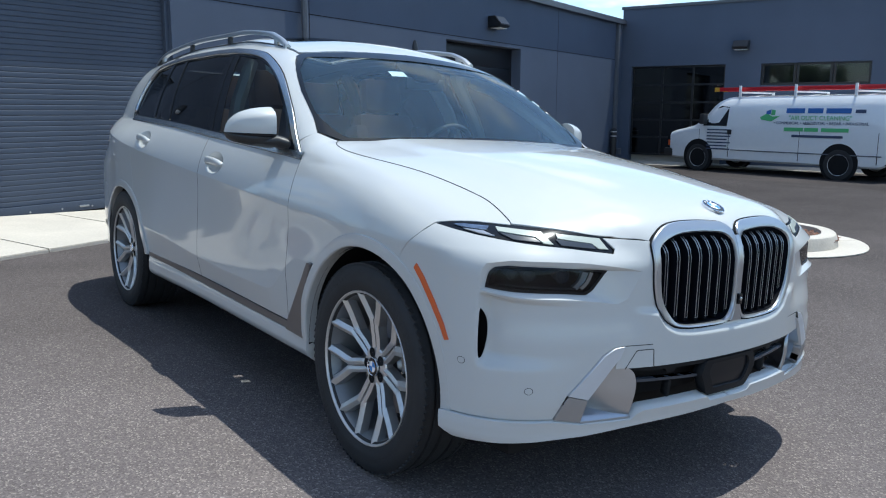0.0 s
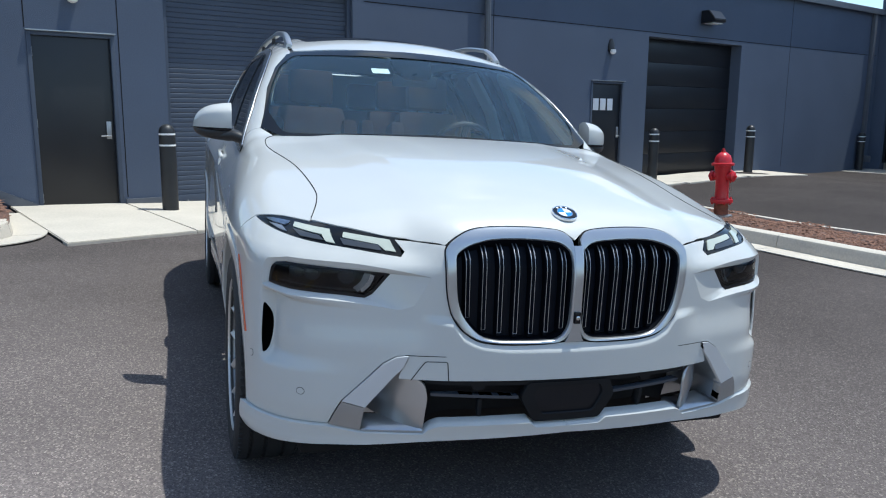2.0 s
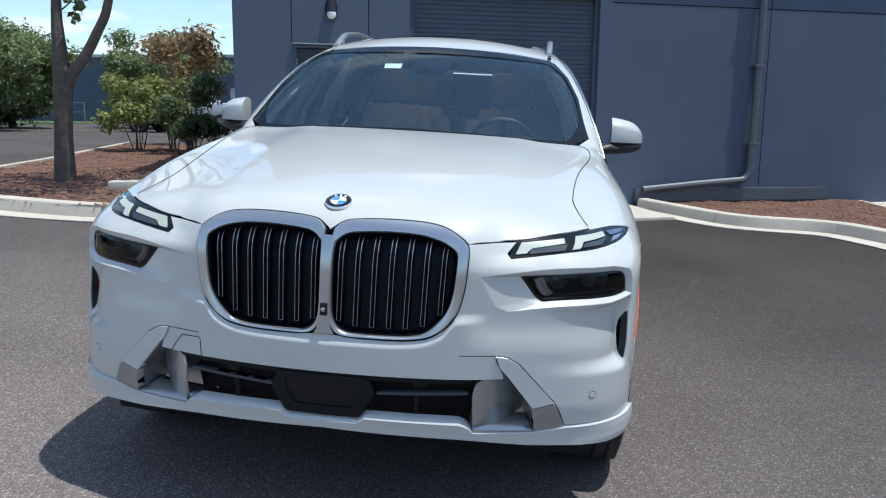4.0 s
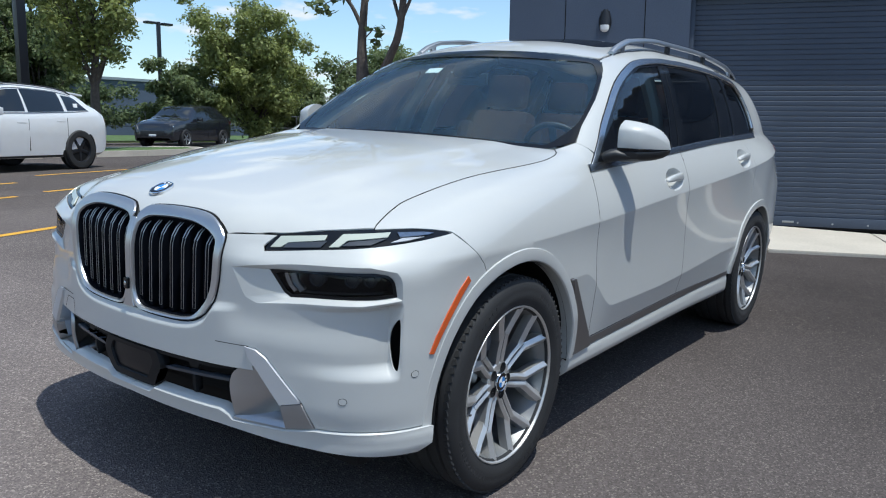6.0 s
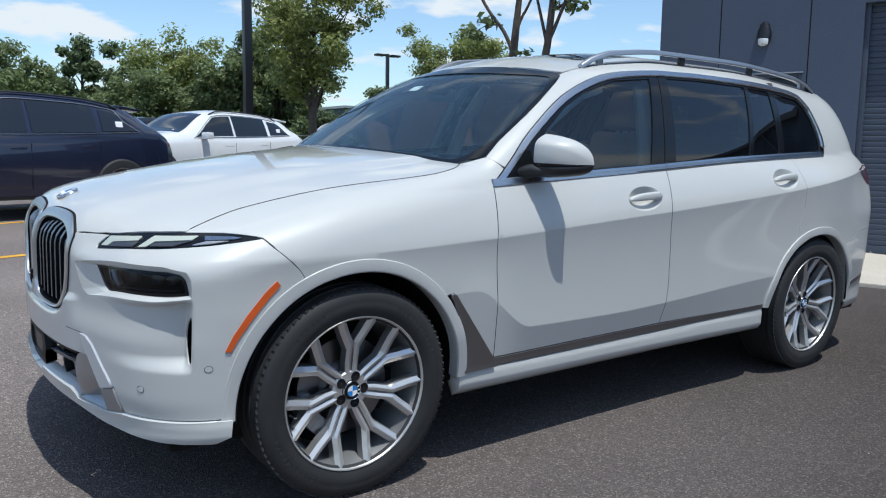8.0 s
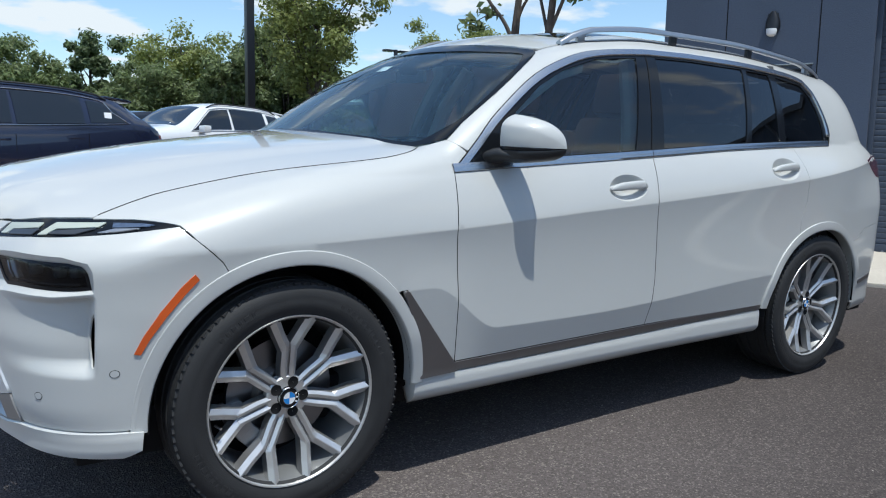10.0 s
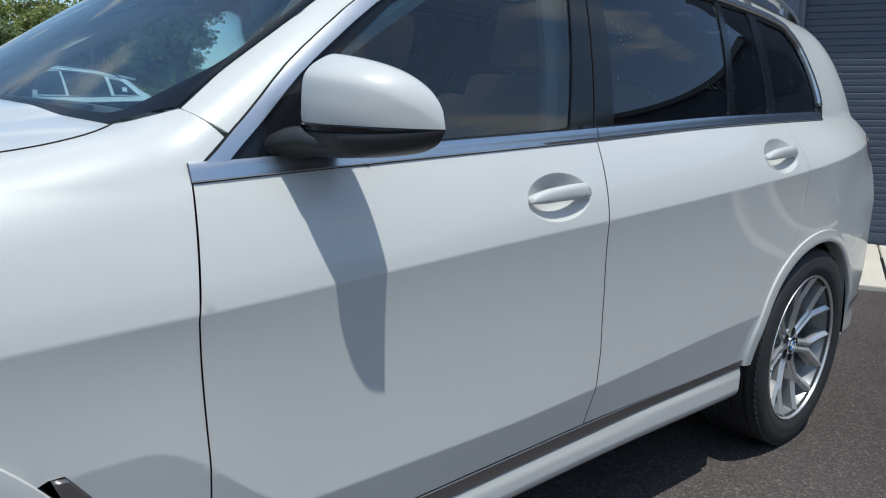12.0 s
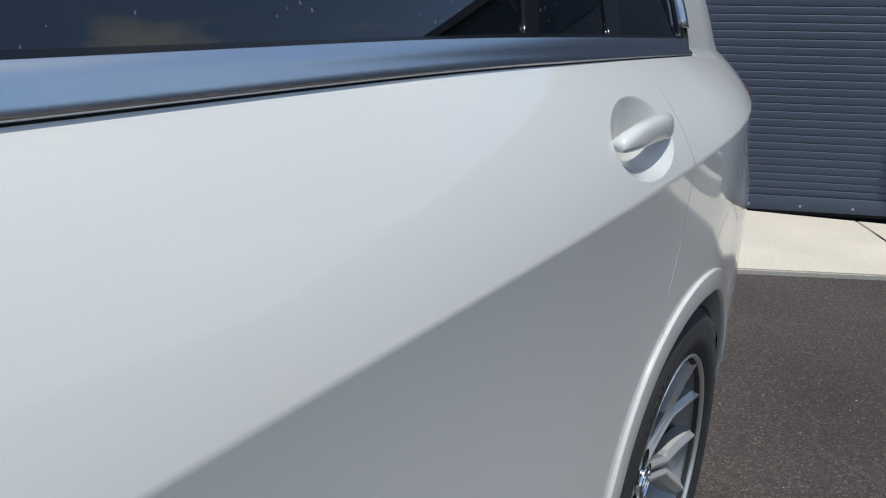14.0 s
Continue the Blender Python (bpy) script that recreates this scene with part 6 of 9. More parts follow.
both("intake_edge", suv, M_INTAKE, panel_data(ROUND, top_lip, grid=0.03, lift=-0.012, rim=0.04))
both("intake_tab", suv, M_INTAKE, panel_data(ROUND, rd((0.86, 0.262, 0.535), (0.86, 0.328, 0.535), (0.86, 0.312, 0.503), (0.86, 0.280, 0.503)), grid=0.03, lift=-0.022, rim=0.02))
octagon = lambda a, b, c, z0, z1, z2: filleted([(a, z2), (b, z1), (c, z0), (-c, z0), (-b, z1), (-a, z2)], 0.012)
frame_loop, radar = octagon(0.135, 0.156, 0.112, 0.396, 0.478, 0.527), octagon(0.104, 0.118, 0.086, 0.421, 0.484, 0.513)
sheet("radar_frame", suv, M_INTAKE, panel_data(ROUND, frame_loop, [radar], grid=0.02, lift=-0.006, rim=0.04))
sheet("radar_plate", suv, M_RADAR, panel_data(ROUND, radar, grid=0.03, lift=-0.014, rim=0.0))
blade_hi = rd((0.818, 0.511, 0.616), (0.808, 0.548, 0.611), (0.800, 0.585, 0.590), (0.764, 0.700, 0.469), (0.786, 0.632, 0.452), (0.808, 0.552, 0.552), (0.815, 0.527, 0.578))
blade_lo = rd((0.764, 0.700, 0.467), (0.739, 0.732, 0.392), (0.766, 0.640, 0.374), (0.786, 0.632, 0.450))
both("bumper_blade", suv, M_SATIN, panel_data(ROUND, blade_hi, grid=0.02, lift=0.007, rim=0.03, joint=0.001), "satin silver blade")
# lower end of the same blade; the mirrored ground is painted in
both("blade_foot", suv, M_BLADEFOOT, panel_data(ROUND, blade_lo, grid=0.02, lift=0.005, rim=0.03, joint=0.001))
wing_loop = rd((0.813, 0.458, 0.372), (0.832, 0.452, 0.485), (0.828, 0.462, 0.525), (0.823, 0.494, 0.545), (0.808, 0.552, 0.552), (0.786, 0.632, 0.452), (0.768, 0.640, 0.374))
w0, w1 = wing_loop[1][0], wing_loop[5][0]
both("scoop", suv, M_SCOOP, panel_data(ROUND, filleted(wing_loop, [0, 0.02, 0.03, 0.02, 0, 0, 0]), grid=0.018, lift=lambda w: -0.004 - 0.115 * np.clip((w[:, 0] - w0) / (w1 - w0), 0, 1.1) ** 1.6, rim=0.012), "satin silver air scoop")
both("scoop_back", suv, M_SCOOP, panel_data(ROUND, [(w0 - 0.01, 0.36), (w0 - 0.01, 0.56), (w1 + 0.10, 0.56), (w1 + 0.10, 0.36)], grid=0.04, lift=-0.135, rim=0.0))
inner_edge = dense(np.array(rd((0.816, 0.520, 0.590), (0.808, 0.552, 0.552), (0.786, 0.634, 0.452), (0.766, 0.644, 0.366))), 0.02, False)
loft_part("scoop_wall", suv, M_SCOOP, [laid(ROUND, inner_edge, -0.004), laid(ROUND, inner_edge, -0.06), laid(ROUND, inner_edge, -0.14)], closed=False, angle=50)
both("scoop_floor", suv, M_SCOOP, panel_data(ROUND, rd((0.813, 0.458, 0.366), (0.768, 0.640, 0.368), (0.768, 0.640, 0.378), (0.813, 0.458, 0.378)), grid=0.03, lift=0.004, rim=0.09))
lip = rd((0.861, 0, 0.386), (0.861, 0.108, 0.386), (0.868, 0.132, 0.404), (0.829, 0.415, 0.398), (0.821, 0.441, 0.387), (0.813, 0.458, 0.369), (0.766, 0.640, 0.371), (0.739, 0.733, 0.389), (0.60, 0.87, 0.388), (0.489, 0.913, 0.387), (0.445, 0.925, 0.384), (0.452, 0.93, 0.335), (0.50, 0.919, 0.318), (0.64, 0.85, 0.320), (0.74, 0.74, 0.327), (0.768, 0.625, 0.330), (0.822, 0.405, 0.348), (0.862, 0, 0.362))
both("front_lip", suv, M_PAINT, panel_data(ROUND, lip, grid=0.016, lift=0.012, rim=0.05))
for x, y, z in ((0.695, 0.798, 0.488), (0.531, 0.934, 0.562)):
    t = np.linspace(0, 2 * math.pi, 16, endpoint=False)
    c = rd((x, y, z))[0]
    sens = both("parking_sensor", suv, M_PAINT, panel_data(ROUND, np.c_[c[0] + 0.0098 * np.cos(t), c[1] + 0.0098 * np.sin(t)], grid=0.01, lift=0.0015, rim=0.004))
    rim_ = np.c_[c[0] + 0.0114 * np.cos(t), c[1] + 0.0114 * np.sin(t)]
    for ob, s in zip(sens, (1, -1)):
        d = panel_data(ROUND, rim_, grid=0.02, lift=0.0008, rim=0.0)
        sheet("sensor_ring", ob, M_GAP, d if s == 1 else flipped(d))

# fine joints in the bumper: a line in from each blade, and the cover of the towing eye
both("bumper_joint", suv, M_GAP, panel_data(ROUND, band(rd((0.815, 0.523, 0.6155), (0.828, 0.46, 0.6148), (0.841, 0.403, 0.614)), 0.0011), grid=0.02, lift=0.0008, rim=0.0))
cover = np.array(rd((0.82, -0.504, 0.5395), (0.826, -0.480, 0.575), (0.83, -0.466, 0.595), (0.832, -0.460, 0.598), (0.842, -0.403, 0.598), (0.843, -0.398, 0.595), (0.844, -0.393, 0.54)))
sheet("cover_joint", suv, M_GAP, panel_data(ROUND, band(cover, 0.0013), grid=0.012, lift=0.0008, rim=0.0))

# unseen dark shell added behind the joints to keep light out, and the underside
bm = box(-4.0, 0.62, -0.80, 0.80, 0.24, 0.40, 0.02)
part("underbody", bm, M_GAP, suv)
both("inner_shell", suv, M_GAP, panel_data(SIDE, [(-0.50, 1.08), (-3.0, 1.20), (-3.5, 1.15), (-3.62, 0.86), (-2.75, 0.86), (-2.56, 0.42), (-0.55, 0.42), (-0.45, 0.75)], grid=0.12, lift=-0.035, rim=0.0))
sheet("hood_inner_shell", suv, M_GAP, panel_data(TOP, [(0.70, 0.5), (0.5, 0.74), (-0.4, 0.82), (-0.55, 0.7), (-0.55, -0.7), (-0.4, -0.82), (0.5, -0.74), (0.70, -0.5)], grid=0.12, lift=-0.05, rim=0.0))
cowl = [(-0.50, 0.0), (-0.54, 0.5), (-0.595, 0.77), (-0.70, 0.76), (-0.66, 0.4), (-0.62, 0.0)]
sheet("wiper_sill", suv, M_BLACK, panel_data(HOOD_TOP, cowl + [(a, -b) for a, b in cowl[-2:0:-1]], grid=0.06, lift=-0.022, rim=0.02))
for y0 in (0.10, -0.52):
    bm = tube([(-0.575 - 0.10 * abs(y) ** 1.5, y, 1.222 - 0.006 * abs(y)) for y in np.linspace(y0, y0 + 0.45, 8)], 0.008, 6)
    part("wiper", bm, M_BLACK, suv)

# badge on the nose: dark ring, bright rims, quartered disc
def badge(parent, m, r):
    part("badge_rim", lathe([(r, -0.004), (r, 0.003), (r * 0.96, 0.005), (r * 0.92, 0.003)], 36, m), M_BRIGHT, parent)
    part("badge_ring", lathe([(r * 0.93, 0.0), (r * 0.93, 0.0032), (r * 0.60, 0.0036)], 36, m), M_GLOSS, parent)
    part("badge_inner_rim", lathe([(r * 0.62, 0.003), (r * 0.62, 0.0045), (r * 0.57, 0.0045)], 36, m), M_BRIGHT, parent)
    for q in range(4):
        pts = [(0, 0)] + [(r * 0.575 * math.cos(a), r * 0.575 * math.sin(a)) for a in np.linspace(q * math.pi / 2, (q + 1) * math.pi / 2, 10)]
        part("badge_quarter", prism(pts, 0.002, 0.0042, m=m), M_BLUE if q % 2 else M_WHITE, parent, smooth=False)
    for a in (60, 90, 120):
        x, y = r * 0.76 * math.cos(radians(a)), r * 0.76 * math.sin(radians(a))
        part("badge_mark", box(-r * 0.07, r * 0.07, -r * 0.09, r * 0.09, 0.003, 0.0045, m=m @ Matrix.Translation((x, y, 0)) @ Matrix.Rotation(radians(a - 90), 4, "Z")), M_WHITE, parent)


c, nn = TOP.solid(np.array([(0.745, 0.0)]))
bx = Vector((0, 1, 0))
bz = Vector(nn[0])
by = bz.cross(bx)
badge_m = Matrix((bx, by, bz)).transposed().to_4x4()
badge_m.translation = Vector(c[0]) + bz * 0.004
badge_thing = new("hood_badge")
badge_thing.parent = suv
badge(badge_thing, badge_m, 0.041)


# wheels: tyre with grooves and lugs, seven forked spokes, brake disc and caliper
def wheel(parent, x, side):
    hub = new("wheel")
    hub.parent = parent
    hub.matrix_basis = Matrix.Translation((x, side * 0.842, 0.392)) @ pose(0, 0, 0, -90 * side, 0, 0)
    R, w = 0.391, 0.132
    prof = [(0.272, -w + 0.012), (0.30, -w + 0.004), (0.345, -w), (0.375, -w + 0.008), (0.388, -w + 0.022)]
    for h in (-0.085, -0.035, 0.030, 0.080):
        prof += [(R, h - 0.008), (R - 0.009, h - 0.005), (R - 0.009, h + 0.005), (R, h + 0.008)]
    prof += [(0.388, w - 0.022), (0.382, w - 0.012), (0.375, w - 0.006), (0.362, w + 0.001), (0.345, w + 0.003), (0.335, w + 0.0025), (0.33, w + 0.004), (0.31, w + 0.002), (0.295, w - 0.004), (0.285, w - 0.008), (0.278, w - 0.014), (0.270, w - 0.022)]
    tyre = part("tyre", lathe(prof, 96), M_TYRE, hub, angle=28)
    bm = bmesh.new()
    for i in range(88):
        a = 2 * math.pi * i / 88
        for h, hw in ((w - 0.030, 0.020), (-w + 0.030, 0.020)):
            m = Matrix.Rotation(a, 4, "Z") @ Matrix.Translation((R - 0.004, 0, h)) @ Matrix.Rotation(radians(18), 4, "X")
            box(-0.006, 0.0015, -0.0095, 0.0095, -hw, hw, bm=bm, m=m)
    tagged(part("tread_lug", bm, M_TYRE, tyre, smooth=False), kind="stuff")
    # raised lettering on the wall, as plain bars
    bm = bmesh.new()
    for start, widths in ((200, (5, 8, 6, 9, 4, 8, 7, 5, 9, 6, 8)), (20, (8, 5, 9, 6, 7, 4, 8, 9, 5, 7, 6)), (295, (6, 9, 5, 8, 6, 7)), (112, (7, 5, 8, 6, 9, 5))):
        for i, wide in enumerate(widths):
            a = radians(start + i * 4.1)
            m = Matrix.Rotation(a, 4, "Z") @ Matrix.Translation((0.334, 0, w + 0.0022))
            box(-0.011, 0.011, -0.001 * wide, 0.001 * wide, -0.002, 0.0016, 0.0010, bm=bm, m=m)
    tagged(part("wall_marking", bm, M_TYRE, tyre, smooth=False), kind="stuff")
    swell = Matrix.Diagonal((1.045, 1.045, 1, 1))
    rim = part("rim", lathe([(0.275, w - 0.018), (0.2745, w - 0.008), (0.272, w - 0.004), (0.2685, w - 0.005), (0.2655, w - 0.011)], 72), M_RIM, hub)
    rim.matrix_basis = swell
    part("barrel", lathe([(0.2672, w - 0.011), (0.260, w - 0.032), (0.252, w - 0.06), (0.243, 0.03), (0.236, -0.11)], 64), M_BARREL, rim)
    part("back_plate", lathe([(0.236, -0.08), (0.001, -0.08)], 40), M_GAP, rim)
    # one forked spoke, turned seven times
    zf = lambda r: w - 0.013 - 0.045 * (1 - (r / 0.268) ** 2)

    def bar(pts, halves, depth, drop=0.0, ridge=0.10, edge_drop=0.010):
        bm = bmesh.new()
        p = np.array(pts, float)
        t = np.gradient(p, axis=0)
        t /= np.linalg.norm(t, axis=1, keepdims=True)
        nrm = t[:, ::-1] * (-1, 1)
        rows = []
        for q, k, h in zip(p, nrm, halves):
            r = math.hypot(*q)
            z = zf(r) - drop
            row = []
            for f, dz in ((-1.25, -depth), (-1.02, -edge_drop), (-ridge, 0.0), (ridge, 0.0), (1.02, -edge_drop), (1.25, -depth)):
                row.append(bm.verts.new((q[0] + k[0] * h * f, q[1] + k[1] * h * f, z + dz)))
            rows.append(row)
        for a, b in zip(rows, rows[1:]):
            for k in range(5):
                bm.faces.new((a[k], a[k + 1], b[k + 1], b[k])).material_index = 1 if k in (0, 4) else 0
        bm.faces.new(rows[0][::-1]), bm.faces.new(rows[-1])
        bmesh.ops.recalc_face_normals(bm, faces=bm.faces)
        return bm
    rail_line, rail_half = [(0.055, 0.0128), (0.10, 0.0148), (0.172, 0.0142)], [0.0102, 0.0108, 0.0108]
    fork_line, fork_half = [(0.150, 0.0135), (0.172, 0.0175), (0.214, 0.0400), (0.2685, 0.0672)], [0.0118, 0.0165, 0.0165, 0.0175]
    stem_l = bar([(r, -y) for r, y in rail_line], rail_half, 0.040, edge_drop=0.007)
    stem_r = bar(rail_line, rail_half, 0.040, edge_drop=0.007)
    fork_a = bar(fork_line, fork_half, 0.042)
    fork_b = bar([(r, -y) for r, y in fork_line], fork_half, 0.042)
    web = bar([(0.05, 0.0), (0.10, 0.0), (0.178, 0.0)], [0.013, 0.012, 0.012], 0.035, drop=0.011)
    meshes = []
    for bm, mat in ((stem_l, M_RIM), (stem_r, M_RIM), (fork_a, M_RIM), (fork_b, M_RIM), (web, M_RIMDARK)):
        me = bpy.data.meshes.new("spoke")
        bm.to_mesh(me)
        bm.free()
        me.materials.append(mat)
        me.materials.append(M_RIMDARK)
        meshes.append(me)
    for i in range(7):
        a = 2 * math.pi * i / 7 - side * math.pi / 2
        for me, name in zip(meshes, ("spoke", "spoke_rail", "spoke_fork", "spoke_fork", "spoke_web")):
            ob = new(name, me)
            ob.parent = rim
            ob.matrix_basis = Matrix.Rotation(a, 4, "Z")
    part("hub_face", lathe([(0.070, w - 0.090), (0.071, w - 0.064), (0.066, w - 0.0585), (0.050, w - 0.057), (0.036, w - 0.056)], 40), M_RIM, rim)
    for i in range(5):
        a = 2 * math.pi * (i + 0.5) / 5
        m = Matrix.Translation((0.050 * math.cos(a), 0.050 * math.sin(a), w - 0.0555))
        part("bolt_well", lathe([(0.0180, 0.0008), (0.0172, 0.0014), (0.0160, 0.0006), (0.001, 0.0004)], 18, m), M_GAP, rim)
    cap = new("centre_cap")
    cap.parent = rim
    badge(cap, Matrix.Translation((0, 0, w - 0.050)) @ Matrix.Rotation(radians(90), 4, "Z"), 0.034)
    disc = part("brake_disc", lathe([(0.185, -0.012), (0.185, 0.012), (0.10, 0.012), (0.085, 0.030), (0.04, 0.034)], 48), M_DISC, hub)
    bm = bmesh.new()
    for a0 in np.linspace(-28, 28, 6)[:-1]:
        box(0.135, 0.200, -0.022, 0.022, -0.03, 0.045, 0.006, Matrix.Rotation(radians(a0 + 5 + (35 if x > -1 else 150)), 4, "Z"), bm)
    part("caliper", bm, M_RIMDARK, hub)
    part("valve", rod((0.235, 0.045, w - 0.05), (0.228, 0.045, w - 0.015), 0.004), M_BRIGHT, rim)
    return hub



for x in (FA[0], RA[0]):
    for s in (1, -1):
        wheel(suv, x, s)


# door mirrors: a cap swept back from its inner front to the outer end, over a black foot
def mirror(side):
    hold = new("door_mirror")
    hold.parent = suv
    z0 = 1.221

    def shell(profile, taper):
        bm = bmesh.new()
        rows = []
        for i in range(22):
            t = (i / 21) ** 0.8
            y = 0.930 + 0.170 * t
            end = math.sqrt(max(0.0, 1 - t ** 5))
            back = -0.950 - 0.052 * t
            deep = -1.015 + 0.018 * t + 0.190 * max(1 - t ** 1.9, 0.0) ** 0.62 - back if t < 0.985 else 0.004
            deep = max(deep, 0.004)
            tall = (1 - 0.26 * t ** 1.4) * max(end, 0.02)
            row = []
            for u, v in profile:
                row.append(bm.verts.new((back + deep * (1 - u), side * y, z0 + v * (tall if taper else max(end, 0.05) * (1 - 0.25 * t)))))
            rows.append(row)
        for p_, q_ in zip(rows, rows[1:]):
            for k in range(len(profile) - 1):
                bm.faces.new((p_[k], p_[k + 1], q_[k + 1], q_[k]))
        bm.faces.new(rows[0]), bm.faces.new(rows[-1])
        bmesh.ops.recalc_face_normals(bm, faces=bm.faces)
        return bm
    top = spline([(0.02, 0.070), (0.05, 0.081), (0.15, 0.095), (0.32, 0.108), (0.52, 0.117), (0.75, 0.115), (0.93, 0.106), (1.0, 0.098)], 3)
    part("mirror_cap", shell([(0.02, 0.0), (0.0, 0.012), (0.0, 0.035), (0.008, 0.060)] + [tuple(q) for q in top] + [(1.0, 0.0)], True), M_PAINT, hold, "white painted mirror cap", angle=24)
    part("indicator_strip", shell([(0.02, -0.0008), (0.0, -0.003), (0.002, -0.012), (0.03, -0.015), (1.0, -0.015), (1.0, -0.0008)], False), M_GLOSS, hold, angle=40)
    part("mirror_foot", shell([(0.03, -0.015), (0.015, -0.018), (0.03, -0.032), (0.10, -0.050), (0.3, -0.060), (0.7, -0.063), (1.0, -0.060), (1.0, -0.015)], False), M_BLACK, hold, angle=40)
    glass_loop = [(0.945, 1.190), (0.945, 1.30), (1.0, 1.305), (1.05, 1.285), (1.080, 1.235), (1.078, 1.21), (1.05, 1.192)]
    bm = bmesh.new()
    bm.faces.new([bm.verts.new((-0.953 - 0.052 * (y - 0.93) / 0.170, side * y, z)) for y, z in glass_loop])
    part("mirror_glass", bm, M_BRIGHT, hold)
    bm = bmesh.new()
    arm = [((-0.825, 0.862, 1.166), 0.050, 0.026), ((-0.835, 0.895, 1.182), 0.048, 0.029), ((-0.86, 0.93, 1.192), 0.052, 0.028), ((-0.880, 0.965, 1.188), 0.056, 0.023), ((-0.895, 0.99, 1.184), 0.050, 0.016)]
    rows = []
    for (x, y, z), a, b in arm:
        rows.append([bm.verts.new((x + a * math.cos(2 * math.pi * k / 16), side * y, z + b * math.sin(2 * math.pi * k / 16))) for k in range(16)])
    for p_, q_ in zip(rows, rows[1:]):
        for k in range(16):
            bm.faces.new((p_[k], p_[(k + 1) % 16], q_[(k + 1) % 16], q_[k]))
    bm.faces.new(rows[0]), bm.faces.new(rows[-1])
    bmesh.ops.recalc_face_normals(bm, faces=bm.faces)
    part("mirror_arm", bm, M_BLACK, hold, angle=50)


mirror(1), mirror(-1)

# roof rails
for s in (1, -1):
    ends = TOP.solid(np.array([(-1.42, 0.600), (-3.50, 0.600)]))[0]
    xs = np.linspace(-1.40, -3.50, 34)
    base = TOP.solid(np.c_[xs, np.full(34, 0.602)])[0]
    t = np.linspace(0, 1, 34)
    lift = 0.046 * np.clip(t / 0.09, 0, 1) ** 0.6 * np.clip((1 - t) / 0.10, 0, 1) ** 0.6 + 0.004
    bm = bmesh.new()
    rows = [[bm.verts.new((q[0], s * (q[1] + dy), q[2] + l + dz)) for dy, dz in ((-0.016, -0.010), (-0.017, 0.006), (-0.006, 0.014), (0.008, 0.013), (0.016, 0.004), (0.016, -0.012))] for q, l in zip(base, lift)]
    for p_, q_ in zip(rows, rows[1:]):
        for k in range(6):
            bm.faces.new((p_[k], p_[(k + 1) % 6], q_[(k + 1) % 6], q_[k]))
    bm.faces.new(rows[0]), bm.faces.new(rows[-1])
    bmesh.ops.recalc_face_normals(bm, faces=bm.faces)
    rail = part("roof_rail", bm, M_SCOOP, suv, "satin aluminium roof rail", angle=50)
    for i in (2, 12, 22, 31):
        q = base[i]
        part("rail_foot", box(q[0] - 0.022, q[0] + 0.022, s * q[1] - 0.009, s * q[1] + 0.009, q[2] - 0.015, q[2] + lift[i] - 0.004, 0.003), M_BLACK if 5 < i < 28 else M_SCOOP, rail)
    part("roof_seal", tube([(q[0], s * (q[1] + 0.002), q[2] - 0.004) for q in base], 0.007, 6), M_BLACK, suv)


# cabin: floor, dash, wheel, seats, lining
part("cabin_floor", box(-3.9, -0.6, -0.78, 0.78, 0.40, 0.46), M_DASH, suv)
bm = bmesh.new()
rows = []
for y in np.linspace(-0.74, 0.74, 13):
    c = 0.06 * (y / 0.74) ** 2
    rows.append([bm.verts.new((x - c, y, z)) for x, z in ((-0.62, 1.185), (-0.80, 1.200), (-0.98, 1.190), (-1.08, 1.145), (-1.10, 1.06), (-1.04, 0.98), (-0.95, 0.70))])
for p_, q_ in zip(rows, rows[1:]):
    for k in range(6):
        bm.faces.new((p_[k], p_[k + 1], q_[k + 1], q_[k]))
bmesh.ops.recalc_face_normals(bm, faces=bm.faces)
part("dashboard", bm, M_DASH, suv)
part("display", box(-1.10, -1.085, -0.12, 0.62, 1.10, 1.205, 0.004), M_GLOSS, suv)
wheel_m = Matrix.Translation((-1.33, 0.38, 1.125)) @ pose(0, 0, 0, 0, -66, 0)
sw = new("steering_wheel")
sw.parent = suv
part("wheel_rim", tube([tuple(wheel_m @ Vector((0.185 * math.cos(a), 0.185 * math.sin(a), 0))) for a in np.linspace(0, 2 * math.pi, 36, endpoint=False)], 0.016, 10, closed=True), M_DASH, sw)
part("wheel_boss", box(-0.06, 0.06, -0.09, 0.09, -0.03, 0.02, 0.02, wheel_m), M_DASH, sw)
for a in (0, 180, 270):
    part("wheel_spoke", box(0.05, 0.18, -0.018, 0.018, -0.012, 0.006, 0.004, wheel_m @ Matrix.Rotation(radians(a + 90), 4, "Z")), M_DASH, sw)


def cushion(bm, c, size, tilt, r):
    m = Matrix.Translation(c) @ pose(0, 0, 0, 0, tilt, 0)
    box(-size[0] / 2, size[0] / 2, -size[1] / 2, size[1] / 2, -size[2] / 2, size[2] / 2, r, m, bm)


